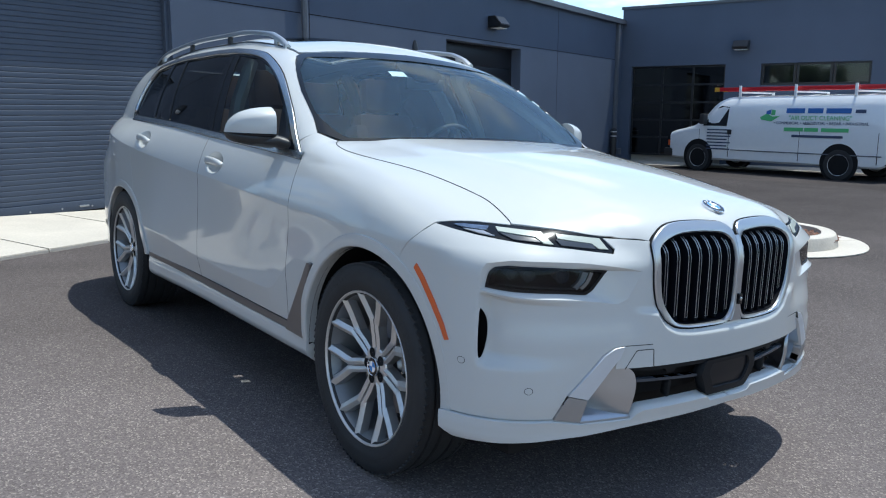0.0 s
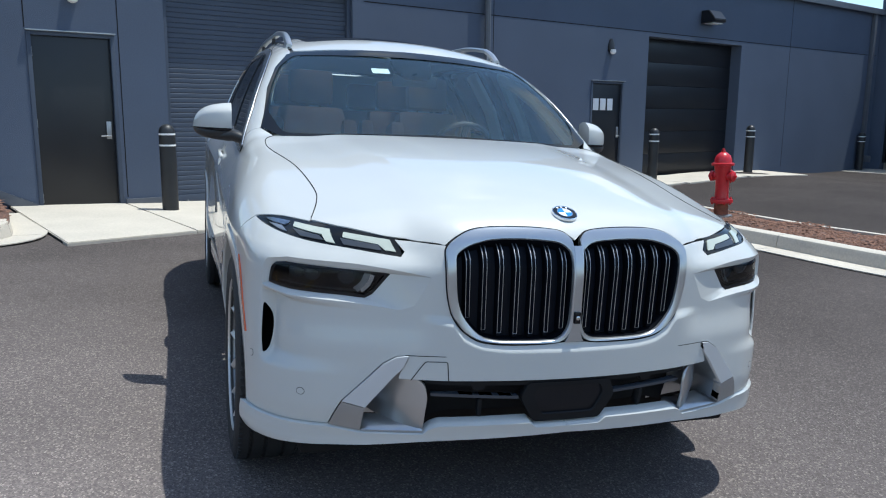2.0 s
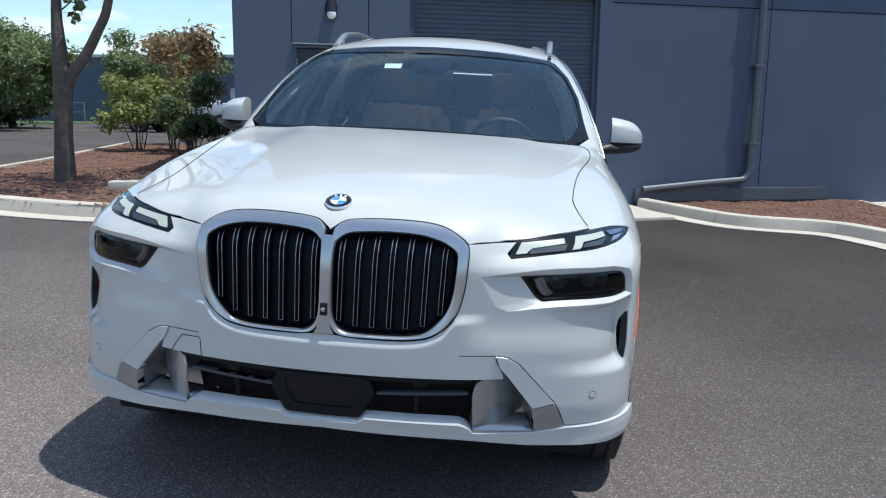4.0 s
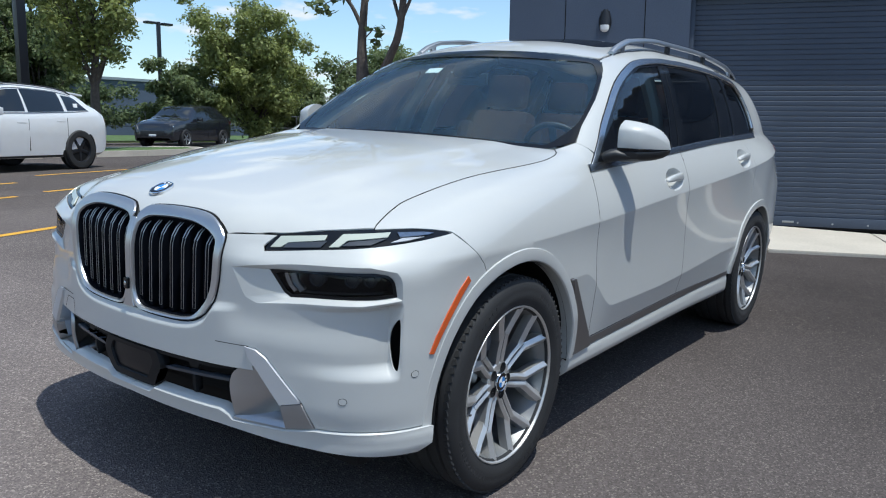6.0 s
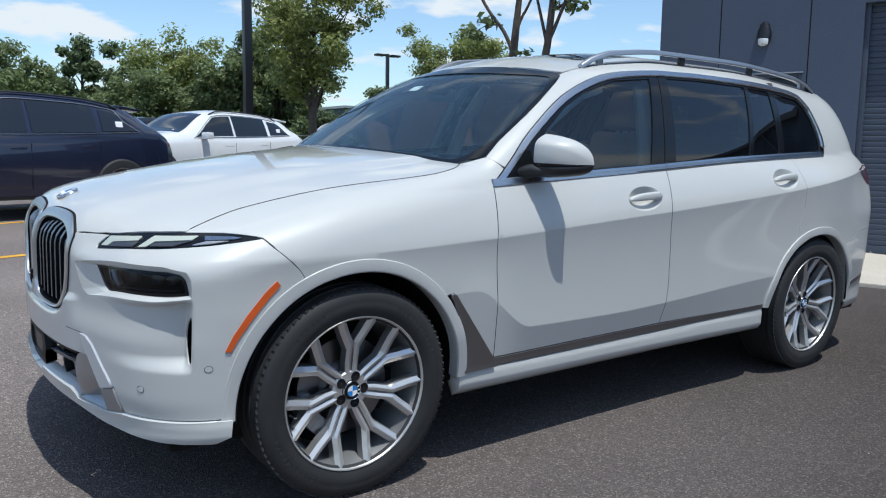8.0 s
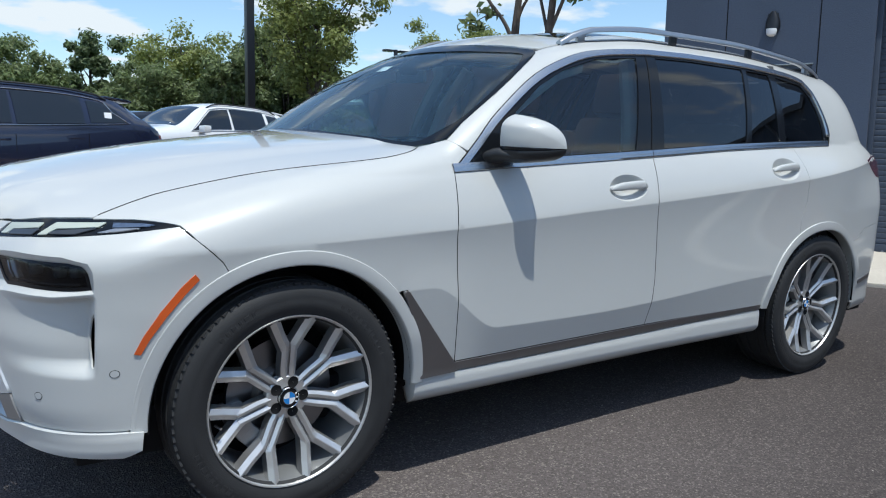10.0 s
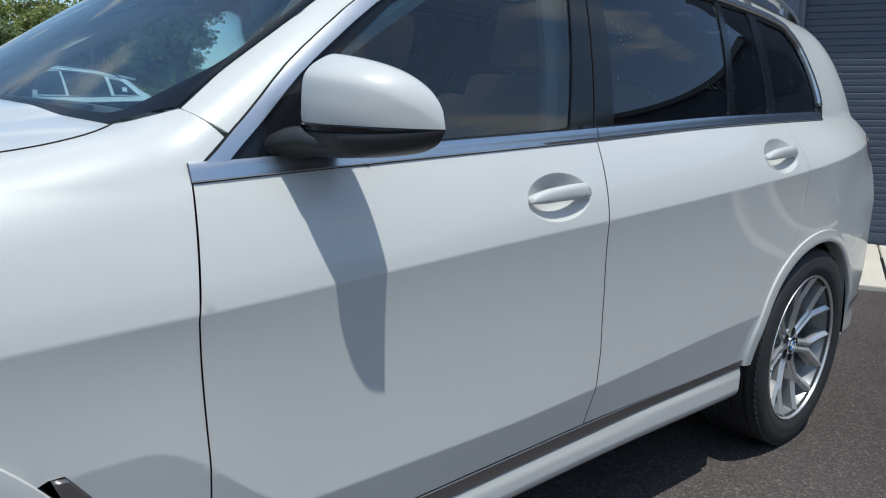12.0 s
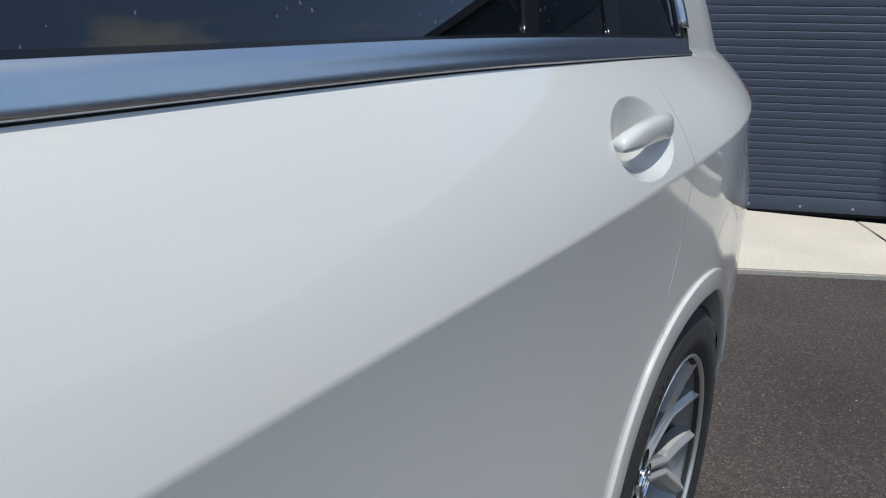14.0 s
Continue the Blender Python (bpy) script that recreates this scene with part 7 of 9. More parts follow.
def car_seat(x, y, wide=0.52):
    seat = new("car_seat")
    seat.parent = suv
    bm = bmesh.new()
    cushion(bm, (x, y, 0.72), (0.52, wide, 0.18), -6, 0.06)
    part("seat_cushion", bm, M_LEATHER, seat)
    bm = bmesh.new()
    cushion(bm, (x - 0.34, y, 1.05), (0.15, wide * 0.78, 0.62), -16, 0.06)
    for s in (1, -1):
        cushion(bm, (x - 0.30, y + s * wide * 0.42, 1.03), (0.18, 0.10, 0.50), -16, 0.045)
    part("seat_back", bm, M_LEATHER, seat)
    bm = bmesh.new()
    cushion(bm, (x - 0.44, y, 1.47), (0.10, wide * 0.52, 0.22), -10, 0.045)
    part("headrest", bm, M_LEATHER, seat)
    for s in (1, -1):
        part("headrest_post", rod((x - 0.43, y + s * 0.06, 1.32), (x - 0.44, y + s * 0.06, 1.40), 0.008), M_BRIGHT, seat)


for x, y, wide in ((-1.62, 0.38, 0.54), (-1.62, -0.38, 0.54), (-2.45, 0.38, 0.56), (-2.45, -0.38, 0.56), (-3.25, 0.30, 0.5), (-3.25, -0.30, 0.5)):
    car_seat(x, y, wide)
lin = [(-1.30, 0.0), (-1.33, 0.40), (-1.40, 0.545)] + [(a, 0.55) for a in np.linspace(-1.6, -3.5, 8)] + [(-3.6, 0.0)]
sheet("headliner", suv, M_LINING, panel_data(TOP, lin + [(a, -b) for a, b in lin[-2:0:-1]], [filleted([(-1.56, 0.44), (-2.9, 0.44), (-2.9, -0.44), (-1.56, -0.44)], 0.06)], grid=0.10, lift=-0.05, rim=0.0))
for s in (1, -1):
    a_in = laid(SIDE, [(-0.70, 1.20), (-0.90, 1.33), (-1.10, 1.45), (-1.30, 1.56), (-1.45, 1.60)], -0.055)
    part("pillar_lining", tube([(p[0], s * p[1], p[2]) for p in a_in], 0.035, 8), M_LINING, suv)
    part("centre_pillar", tube([(-1.70, s * 0.80, 1.10), (-1.76, s * 0.72, 1.38), (-1.84, s * 0.61, 1.60)], 0.040, 8), M_LINING, suv)
    part("rear_pillar", tube([(-2.85, s * 0.80, 1.10), (-2.9, s * 0.72, 1.40), (-2.95, s * 0.62, 1.66)], 0.045, 8), M_DASH, suv)
    part("door_card", box(-3.4, -0.75, s * 0.83 - 0.02, s * 0.83 + 0.02, 0.5, 1.13, 0.01), M_DASH, suv)
part("interior_mirror", box(-1.04, -1.02, -0.12, 0.12, 1.47, 1.53, 0.008), M_DASH, suv)

# ---- planting beds ----
strip = [(x, y + 0.05) for x, y in kerb_right[3:]] + [(x, y - 0.03) for x, y in kerb_back[1:]] + [from_wall(6.0, 0.02), from_wall(2.3, 0.02)]
bed("mulch_strip", strip, lambda a: np.full(len(a), 0.085), "red-brown mulch strip between two kerbs", 9000)
corner_bed = kerb_left[2:] + [(-16.0, -6.6), from_wall(-3.80, 0.02 - 0.0)]
rise_l = lambda a: 0.12 + 0.18 * np.clip((-a[:, 0] - 5.2) / 2.2, 0, 1) * np.clip((a[:, 1] + 7.0) / 3.0, 0, 1)
bed("mulch_bed", corner_bed, rise_l, "red-brown mulch bed rising to the wall corner", 14000)


# ---- other vehicles: lofted bodies with their own glass, lamps and wheels ----
def road_wheel(parent, x, y, r, rim_mat, w=0.22, spokes=5, disc_mat=None):
    s = 1 if y > 0 else -1
    hub = new("wheel")
    hub.parent = parent
    hub.matrix_basis = Matrix.Translation((x, y, r)) @ pose(0, 0, 0, -90 * s, 0, 0)
    h = w / 2
    part("tyre", lathe([(r * 0.66, -h), (r * 0.95, -h), (r, -h * 0.8), (r, h * 0.8), (r * 0.95, h), (r * 0.80, h * 1.04), (r * 0.68, h)], 40), M_TYRE, hub)
    rim = part("rim", lathe([(r * 0.69, h), (r * 0.66, h * 0.95), (r * 0.62, h * 0.6), (r * 0.60, -h * 0.5)], 40), rim_mat, hub)
    part("disc", lathe([(r * 0.62, h * 0.1), (0.001, h * 0.1)], 28), disc_mat or M_GAP, rim)
    part("hub", lathe([(r * 0.16, h * 0.3), (r * 0.15, h * 0.72), (0.001, h * 0.75)], 18), rim_mat, rim)
    for i in range(spokes):
        m = Matrix.Rotation(2 * math.pi * i / spokes + 0.3, 4, "Z")
        part("spoke", box(r * 0.1, r * 0.65, -r * 0.085, r * 0.085, h * 0.35, h * 0.7, 0.008, m), rim_mat, rim)
    return hub


def vehicle(name, label, category, at, paint, length, width, stations, windows, wheels, radius, screens, rim_mat, trim=None, group="", glass_mat=None, lamps=(), note=False):
    """stations: (x, sill, belt, roof or hood, half-width share at the roof, waist share); x from the middle, ahead positive."""
    v = thing(name, label, category, group, at=at)
    st_ = sorted(stations, key=lambda a: -a[0])
    xs = np.array([a[0] for a in st_])
    cols = [curve(xs[::-1], np.array([a[k] for a in st_])[::-1]) for k in range(1, 6)]
    hw = width / 2

    def section(x):
        sill, belt, roof, share, waist = (float(c(x)) for c in cols)
        w_ = hw * waist
        up = roof - belt
        return [(w_ * 0.90, sill), (w_ * 0.975, sill + 0.05), (w_ * 0.985, sill + 0.16), (w_, (sill + belt) * 0.52), (w_ * 0.995, belt - 0.10), (w_ * 0.955, belt),
                (w_ * (0.955 + (share - 0.955) * 0.55), belt + up * 0.55), (w_ * share, roof - 0.055), (w_ * share * 0.93, roof - 0.016), (w_ * share * 0.6, roof + 0.012), (0.0, roof + 0.022)]
    grid_x = np.unique(np.concatenate([np.linspace(xs[-1], xs[0], 40), xs]))
    bm = bmesh.new()
    rows = []
    for x in grid_x[::-1]:
        sec = section(x)
        rows.append([bm.verts.new((x, y, z)) for y, z in sec] + [bm.verts.new((x, -y, z)) for y, z in sec[-2::-1]])
    for p_, q_ in zip(rows, rows[1:]):
        for k in range(len(p_) - 1):
            bm.faces.new((p_[k], p_[k + 1], q_[k + 1], q_[k]))
    bm.faces.new(rows[0]), bm.faces.new(rows[-1][::-1])
    bmesh.ops.recalc_face_normals(bm, faces=bm.faces)
    body = part("body", bm, paint, v, angle=32)

    def on(x, t):
        """A place t of the way from belt to roof edge."""
        sec = section(x)
        (y0, z0), (y1, z1), (y2, z2) = sec[5], sec[6], sec[7]
        y, z = (y0 + (y1 - y0) * t / 0.55, z0 + (z1 - z0) * t / 0.55) if t < 0.55 else (y1 + (y2 - y1) * (t - 0.55) / 0.45, z1 + (z2 - z1) * (t - 0.55) / 0.45)
        return y, z
    gm = glass_mat or M_TINTSOLID
    for x0, x1, t0, t1, lean0, lean1 in windows:
        for s in (1, -1):
            bm = bmesh.new()
            rows = []
            for i in range(9):
                u = i / 8
                row = []
                for j in range(6):
                    t = t0 + (t1 - t0) * j / 5
                    x = (x0 + lean0 * (j / 5)) * (1 - u) + (x1 + lean1 * (j / 5)) * u
                    y, z = on(x, t)
                    row.append(bm.verts.new((x, s * (y + 0.006), z + 0.003)))
                rows.append(row)
            for p_, q_ in zip(rows, rows[1:]):
                for k in range(5):
                    bm.faces.new((p_[k], p_[k + 1], q_[k + 1], q_[k]))
            bmesh.ops.recalc_face_normals(bm, faces=bm.faces)
            part("side_window", bm, gm, v)
    for x0, x1, share in screens:
        bm = bmesh.new()
        rows = []
        for i in range(9):
            x = x0 + (x1 - x0) * i / 8
            sec = section(x)
            yy, zz = [p[0] for p in sec[7:]], [p[1] for p in sec[7:]]
            row = []
            for j in range(9):
                y = (j / 4 - 1) * yy[0] * share
                row.append(bm.verts.new((x, y, float(np.interp(abs(y), yy[::-1], zz[::-1])) + 0.006)))
            rows.append(row)
        for p_, q_ in zip(rows, rows[1:]):
            for k in range(8):
                bm.faces.new((p_[k], p_[k + 1], q_[k + 1], q_[k]))
        bmesh.ops.recalc_face_normals(bm, faces=bm.faces)
        part("windshield" if x0 > 0 else "rear_window", bm, gm, v)
    for x in wheels:
        for s in (1, -1):
            part("wheel_arch", lathe([(radius * 1.16, 0.0), (radius * 1.16, 0.012), (radius * 1.10, 0.016), (0.001, 0.010)], 36, Matrix.Translation((x, s * (hw * 0.965), radius * 1.03)) @ pose(0, 0, 0, -90 * s, 0, 0)), trim or M_GAP, v)
            road_wheel(v, x, s * (hw - 0.085), radius, rim_mat)
    # sill trim
    for s in (1, -1):
        part("sill_trim", box(min(wheels) + radius * 1.15, max(wheels) - radius * 1.15, s * hw * 0.955 - 0.012, s * hw * 0.955 + 0.012, float(cols[0](0)) + 0.01, float(cols[0](0)) + 0.10, 0.006), trim or M_BLACK, v)
        x0 = windows[0][0]
        y, z = on(x0 - 0.10, 0.0)
        mir = part("wing_mirror", box(-0.09, 0.07, -0.10, 0.10, -0.07, 0.07, 0.035, Matrix.Translation((x0 - 0.16, s * (y + 0.13), z + 0.06))), paint, v)
        part("mirror_stalk", rod((x0 - 0.16, s * (y - 0.02), z + 0.01), (x0 - 0.16, s * (y + 0.10), z + 0.04), 0.02, sides=8), M_BLACK, mir)
        for x in sorted({w[1] for w in windows[:2]}):
            y, z = on(x + 0.16, 0.0)
            part("door_handle", box(-0.10, 0.10, -0.012, 0.014, -0.016, 0.016, 0.008, Matrix.Translation((x + 0.14, s * (y + 0.028), z - 0.14))), paint, v)
            part("door_seam", box(x - 0.02, x - 0.013, s * hw * 0.986 - 0.012, s * hw * 0.986 + 0.012, float(cols[0](x)) + 0.14, z - 0.08), M_GAP, v)
    if note:
        for s in (1, -1):
            line = []
            for x in np.linspace(windows[0][0] + 0.04, windows[-1][1] - 0.02, 16):
                y, z = on(x, max(0.0, windows[0][2] - 0.045))
                line.append((x, s * (y + 0.009), z))
            for x, t in ((windows[-1][1] + windows[-1][5], 0.45), (windows[-1][1] + windows[-1][5] + 0.06, 0.86)):
                y, z = on(x - 0.02, t)
                line.append((x - 0.02, s * (y + 0.009), z))
            for x in np.linspace(windows[-1][1] + 0.30, windows[0][0] + windows[0][4] + 0.02, 12):
                y, z = on(x, 0.925)
                line.append((x, s * (y + 0.009), z))
            part("window_trim", tube(line, 0.006, 6, closed=True), M_CHROME, v)
            xn = windows[-1][1] + 0.26
            y, z = on(xn, 0.30)
            part("paper_note", box(-0.05, 0.05, -0.004, 0.004, -0.055, 0.055, 0.001, Matrix.Translation((xn, s * (y + 0.012), z)) @ pose(0, 0, 0, 14 * s, 0, 0)), M_WHITE, v)
    if note:
        for s in (1, -1):
            rail = []
            for x in np.linspace(0.15, -1.62, 14):
                sec = section(x)
                rail.append((x, s * sec[7][0] * 0.985, sec[7][1] + (0.012 if x in (0.15, -1.62) else 0.045)))
            part("roof_rail", tube(rail, 0.014, 6), M_BLACK, v)
        z = section(-1.72)[9][1]
        part("spoiler", box(-0.20, 0.20, -0.55, 0.55, -0.018, 0.018, 0.012, Matrix.Translation((-1.84, 0, z - 0.004)) @ pose(0, 0, 0, 0, -7, 0)), paint, v)
    for nm, x0, x1, y0, y1, z0, z1, mat in lamps:
        for s in (1, -1):
            part(nm, box(x0, x1, min(s * y0, s * y1), max(s * y0, s * y1), z0, z1, 0.015), mat, v)
    return v


M_TINTSOLID = plain("dark_car_glass", (0.012, 0.015, 0.018), 0.06, coat=0.5, vary=0.05)
M_WHITECAR = plain("white_car_paint", (0.72, 0.73, 0.74), 0.3, coat=1.0, vary=0.02)
M_NAVY = plain("dark_navy_paint", (0.008, 0.011, 0.030), 0.25, coat=1.0, vary=0.05)
M_INK = plain("black_car_paint", (0.012, 0.014, 0.020), 0.25, coat=1.0, vary=0.05)
M_ALLOY = plain("painted_silver_wheel", (0.55, 0.55, 0.54), 0.4, 0.2, vary=0.05)
M_SILVER = plain("silver_truck_paint", (0.45, 0.46, 0.47), 0.35, 0.3, coat=0.8, vary=0.03)
AXIS = math.degrees(math.atan2(0.264, 0.964))


def park(x, y, turn):
    return Matrix.Translation((x, y, float(level(x, y)))) @ pose(0, 0, 0, 0, 0, turn)


SUV_FORM = [(2.34, 0.36, 0.70, 0.74, 0.80, 0.80), (2.28, 0.26, 0.82, 0.86, 0.84, 0.90), (2.05, 0.24, 0.92, 0.98, 0.86, 0.96), (1.30, 0.23, 0.97, 1.06, 0.86, 1.0), (0.95, 0.23, 0.99, 1.11, 0.86, 1.0),
            (0.25, 0.23, 1.00, 1.50, 0.72, 1.0), (-0.25, 0.23, 1.01, 1.575, 0.70, 1.0), (-1.0, 0.23, 1.04, 1.55, 0.69, 1.0), (-1.55, 0.24, 1.07, 1.475, 0.68, 0.99), (-1.85, 0.24, 1.09, 1.385, 0.70, 0.98), (-2.10, 0.25, 1.09, 1.21, 0.76, 0.96), (-2.25, 0.30, 1.02, 1.10, 0.80, 0.93), (-2.36, 0.42, 0.90, 0.95, 0.82, 0.86)]
SUV_WINDOWS = [(0.62, -0.30, 0.10, 0.86, -0.52, -0.02), (-0.36, -1.20, 0.08, 0.88, 0.0, -0.02), (-1.28, -1.80, 0.10, 0.80, -0.02, 0.20)]
SUV_LAMPS = [("headlamp", 2.10, 2.26, 0.58, 0.86, 0.72, 0.80, M_BRIGHT), ("tail_lamp", -2.29, -2.14, 0.58, 0.865, 0.90, 0.97, M_RED)]
vehicle("white_suv", "white compact SUV parked in a stall, black wheels", "car", park(-4.20, -12.80, AXIS + 2), M_WHITECAR, 4.7, 1.9, SUV_FORM, SUV_WINDOWS, (1.42, -1.50), 0.37, [(0.92, 0.28, 0.93), (-1.78, -2.10, 0.9)], M_DOOR, lamps=SUV_LAMPS, group="parked cars", note=True)
vehicle("navy_suv", "dark navy compact SUV parked in a stall", "car", park(0.22, -8.32, AXIS), M_NAVY, 4.7, 1.9, SUV_FORM, SUV_WINDOWS, (1.42, -1.50), 0.37, [(0.92, 0.28, 0.93), (-1.78, -2.10, 0.9)], M_RIMDARK, lamps=SUV_LAMPS, group="parked cars", note=True)
HATCH_FORM = [(2.06, 0.34, 0.62, 0.66, 0.80, 0.80), (1.98, 0.24, 0.78, 0.84, 0.84, 0.92), (1.55, 0.22, 0.92, 1.00, 0.85, 0.98), (1.15, 0.22, 0.96, 1.07, 0.84, 1.0), (0.30, 0.22, 0.99, 1.52, 0.72, 1.0), (-0.35, 0.22, 1.02, 1.59, 0.70, 1.0),
              (-1.20, 0.23, 1.06, 1.54, 0.69, 0.99), (-1.75, 0.26, 1.08, 1.30, 0.72, 0.97), (-2.0, 0.32, 0.98, 1.06, 0.78, 0.92), (-2.08, 0.42, 0.86, 0.90, 0.80, 0.85)]
vehicle("black_hatchback", "black small hatchback parked beyond a grass strip", "car", park(-16.45, -23.6, AXIS + 6), M_INK, 4.15, 1.77, HATCH_FORM, [(0.68, -0.22, 0.10, 0.86, -0.5, -0.02), (-0.28, -1.05, 0.08, 0.86, 0.0, 0.0), (-1.12, -1.50, 0.10, 0.75, 0.0, 0.15)], (1.28, -1.30), 0.33, [(1.12, 0.33, 0.93), (-1.25, -1.75, 0.9)], M_STEEL,
        lamps=[("headlamp", 1.78, 1.98, 0.50, 0.80, 0.70, 0.78, M_BRIGHT), ("tail_lamp", -1.98, -1.8, 0.6, 0.84, 0.88, 1.0, M_RED), ("front_grille", 1.99, 2.07, 0.0, 0.5, 0.42, 0.60, M_BLACK), ("plate_bar", 2.06, 2.085, 0.0, 0.15, 0.40, 0.48, M_WHITE)], group="parked cars")
vehicle("sedan", "dark saloon parked behind the navy SUV", "car", park(-4.6, -19.5, AXIS), M_INK, 4.6, 1.82, HATCH_FORM, [(0.68, -0.22, 0.10, 0.86, -0.5, -0.02), (-0.28, -1.05, 0.08, 0.86, 0.0, 0.0)], (1.28, -1.30), 0.33, [(1.12, 0.33, 0.93), (-1.25, -1.75, 0.9)], M_STEEL, group="parked cars")
TRUCK_FORM = [(2.9, 0.55, 0.95, 1.00, 0.86, 0.90), (2.8, 0.45, 1.08, 1.14, 0.88, 0.97), (1.6, 0.42, 1.16, 1.24, 0.88, 1.0), (1.25, 0.42, 1.18, 1.30, 0.86, 1.0), (0.75, 0.42, 1.18, 1.86, 0.78, 1.0), (-0.2, 0.42, 1.18, 1.93, 0.76, 1.0), (-0.85, 0.42, 1.18, 1.88, 0.76, 1.0), (-1.0, 0.42, 1.18, 1.34, 0.90, 1.0), (-1.1, 0.42, 1.18, 1.26, 0.93, 1.0), (-2.85, 0.45, 1.18, 1.26, 0.93, 1.0), (-2.92, 0.55, 1.12, 1.18, 0.9, 0.97)]
vehicle("pickup_truck", "silver pickup truck parked beyond the shrubs", "truck", park(-29.0, -14.3, -90), M_SILVER, 5.8, 2.0, TRUCK_FORM, [(1.02, 0.15, 0.12, 0.88, -0.30, 0.0), (0.08, -0.75, 0.12, 0.88, 0.0, 0.0)], (1.85, -1.75), 0.40, [(1.22, 0.78, 0.9)], M_STEEL, lamps=[("headlamp", 2.72, 2.88, 0.6, 0.92, 0.92, 1.05, M_BRIGHT)], group="parked cars")


# the white work van with ladders on its roof
def work_van(at):
    v = thing("work_van", "white work van with green and blue side lettering", "van", at=at)
    form = [(2.80, 0.42, 0.78, 0.84, 0.84, 0.84), (2.72, 0.34, 0.98, 1.05, 0.86, 0.94), (2.2, 0.32, 1.10, 1.20, 0.86, 0.99), (1.95, 0.32, 1.14, 1.27, 0.86, 1.0), (1.20, 0.32, 1.16, 1.93, 0.80, 1.0), (0.85, 0.32, 1.16, 2.02, 0.80, 1.0), (-3.05, 0.32, 1.16, 2.03, 0.82, 1.0), (-3.22, 0.34, 1.14, 1.96, 0.82, 0.99), (-3.30, 0.40, 1.12, 1.85, 0.82, 0.97)]
    hw = 1.0
    xs = np.array([a[0] for a in form])[::-1]
    cols = [curve(xs, np.array([a[k] for a in form])[::-1]) for k in range(1, 6)]

    def section(x):
        sill, belt, roof, share, waist = (float(c(x)) for c in cols)
        w_ = hw * waist
        up = roof - belt
        return [(w_ * 0.93, sill), (w_ * 0.985, sill + 0.05), (w_, sill + 0.35), (w_, belt - 0.05), (w_ * 0.985, belt + up * 0.1), (w_ * (0.5 * 0.985 + 0.5 * share) + 0.02, belt + up * 0.65), (w_ * share + 0.015, roof - 0.09), (w_ * share * 0.94, roof - 0.02), (w_ * share * 0.5, roof + 0.02), (0, roof + 0.03)]
    bm = bmesh.new()
    rows = []
    for x in np.linspace(2.80, -3.30, 61):
        sec = section(x)
        rows.append([bm.verts.new((x, y, z)) for y, z in sec] + [bm.verts.new((x, -y, z)) for y, z in sec[-2::-1]])
    for p_, q_ in zip(rows, rows[1:]):
        for k in range(len(p_) - 1):
            bm.faces.new((p_[k], p_[k + 1], q_[k + 1], q_[k]))
    bm.faces.new(rows[0]), bm.faces.new(rows[-1][::-1])
    bmesh.ops.recalc_face_normals(bm, faces=bm.faces)
    part("body", bm, M_WHITECAR, v, angle=32)
    side_y = lambda x, z: float(np.interp(z, [q[1] for q in section(x)][:7], [q[0] for q in section(x)][:7]))

    def decal(name, pts, mat, lift=0.006, thick=0.004):
        bm = bmesh.new()
        a = [bm.verts.new((x, side_y(x, z) + lift, z)) for x, z in pts]
        b = [bm.verts.new((x, side_y(x, z) + lift - thick - 0.01, z)) for x, z in pts]
        bm.faces.new(a), bm.faces.new(b[::-1])
        for i in range(len(pts)):
            bm.faces.new((a[i], b[i], b[(i + 1) % len(pts)], a[(i + 1) % len(pts)]))
        bmesh.ops.recalc_face_normals(bm, faces=bm.faces)
        return part(name, bm, mat, v, smooth=False)
    decal("side_window", [(1.62, 1.24), (1.08, 1.24), (0.86, 1.24), (0.86, 1.74), (1.12, 1.78), (1.22, 1.72)], M_TINTSOLID)
    bm = bmesh.new()
    rows = []
    for x in np.linspace(1.90, 1.25, 8):
        sec = section(x)
        rows.append([bm.verts.new((x + 0.006, y, float(np.interp(abs(y), [0, 0.5, 0.80], [sec[9][1], sec[8][1], sec[7][1]])) + 0.008)) for y in np.linspace(-0.74, 0.74, 9)])
    for p_, q_ in zip(rows, rows[1:]):
        for k in range(8):
            bm.faces.new((p_[k], p_[k + 1], q_[k + 1], q_[k]))
    part("windshield", bm, M_TINTSOLID, v)
    for x in (1.715, -2.225):
        for s in (1, -1):
            part("wheel_arch", lathe([(0.46, 0.0), (0.46, 0.012), (0.43, 0.016), (0.001, 0.010)], 36, Matrix.Translation((x, s * 0.99, 0.42)) @ pose(0, 0, 0, -90 * s, 0, 0)), M_GAP, v)
            road_wheel(v, x, s * 0.90, 0.375, M_ALLOY, spokes=8, disc_mat=M_RIMDARK)
    part("front_bumper", box(2.60, 2.90, -0.96, 0.96, 0.36, 0.60, 0.05), M_BLACK, v)
    part("rear_bumper", box(-3.42, -3.22, -0.95, 0.95, 0.40, 0.58, 0.03), M_BLACK, v)
    for s in (1, -1):
        part("headlamp", box(2.70, 2.83, min(s * 0.62, s * 0.92), max(s * 0.62, s * 0.92), 0.66, 0.92, 0.02), M_GLOSS, v)
        part("side_lamp", box(2.60, 2.79, s * 0.90 - 0.03, s * 0.90 + 0.03, 0.66, 0.82, 0.015), M_ORANGE, v)
        part("wing_mirror", box(-0.07, 0.07, -0.10, 0.10, -0.14, 0.14, 0.03, Matrix.Translation((1.52, s * 1.10, 1.42))), M_BLACK, v)
    part("door_handle", box(0.70, 0.82, 0.985, 1.02, 1.02, 1.14, 0.01), M_BLACK, v)
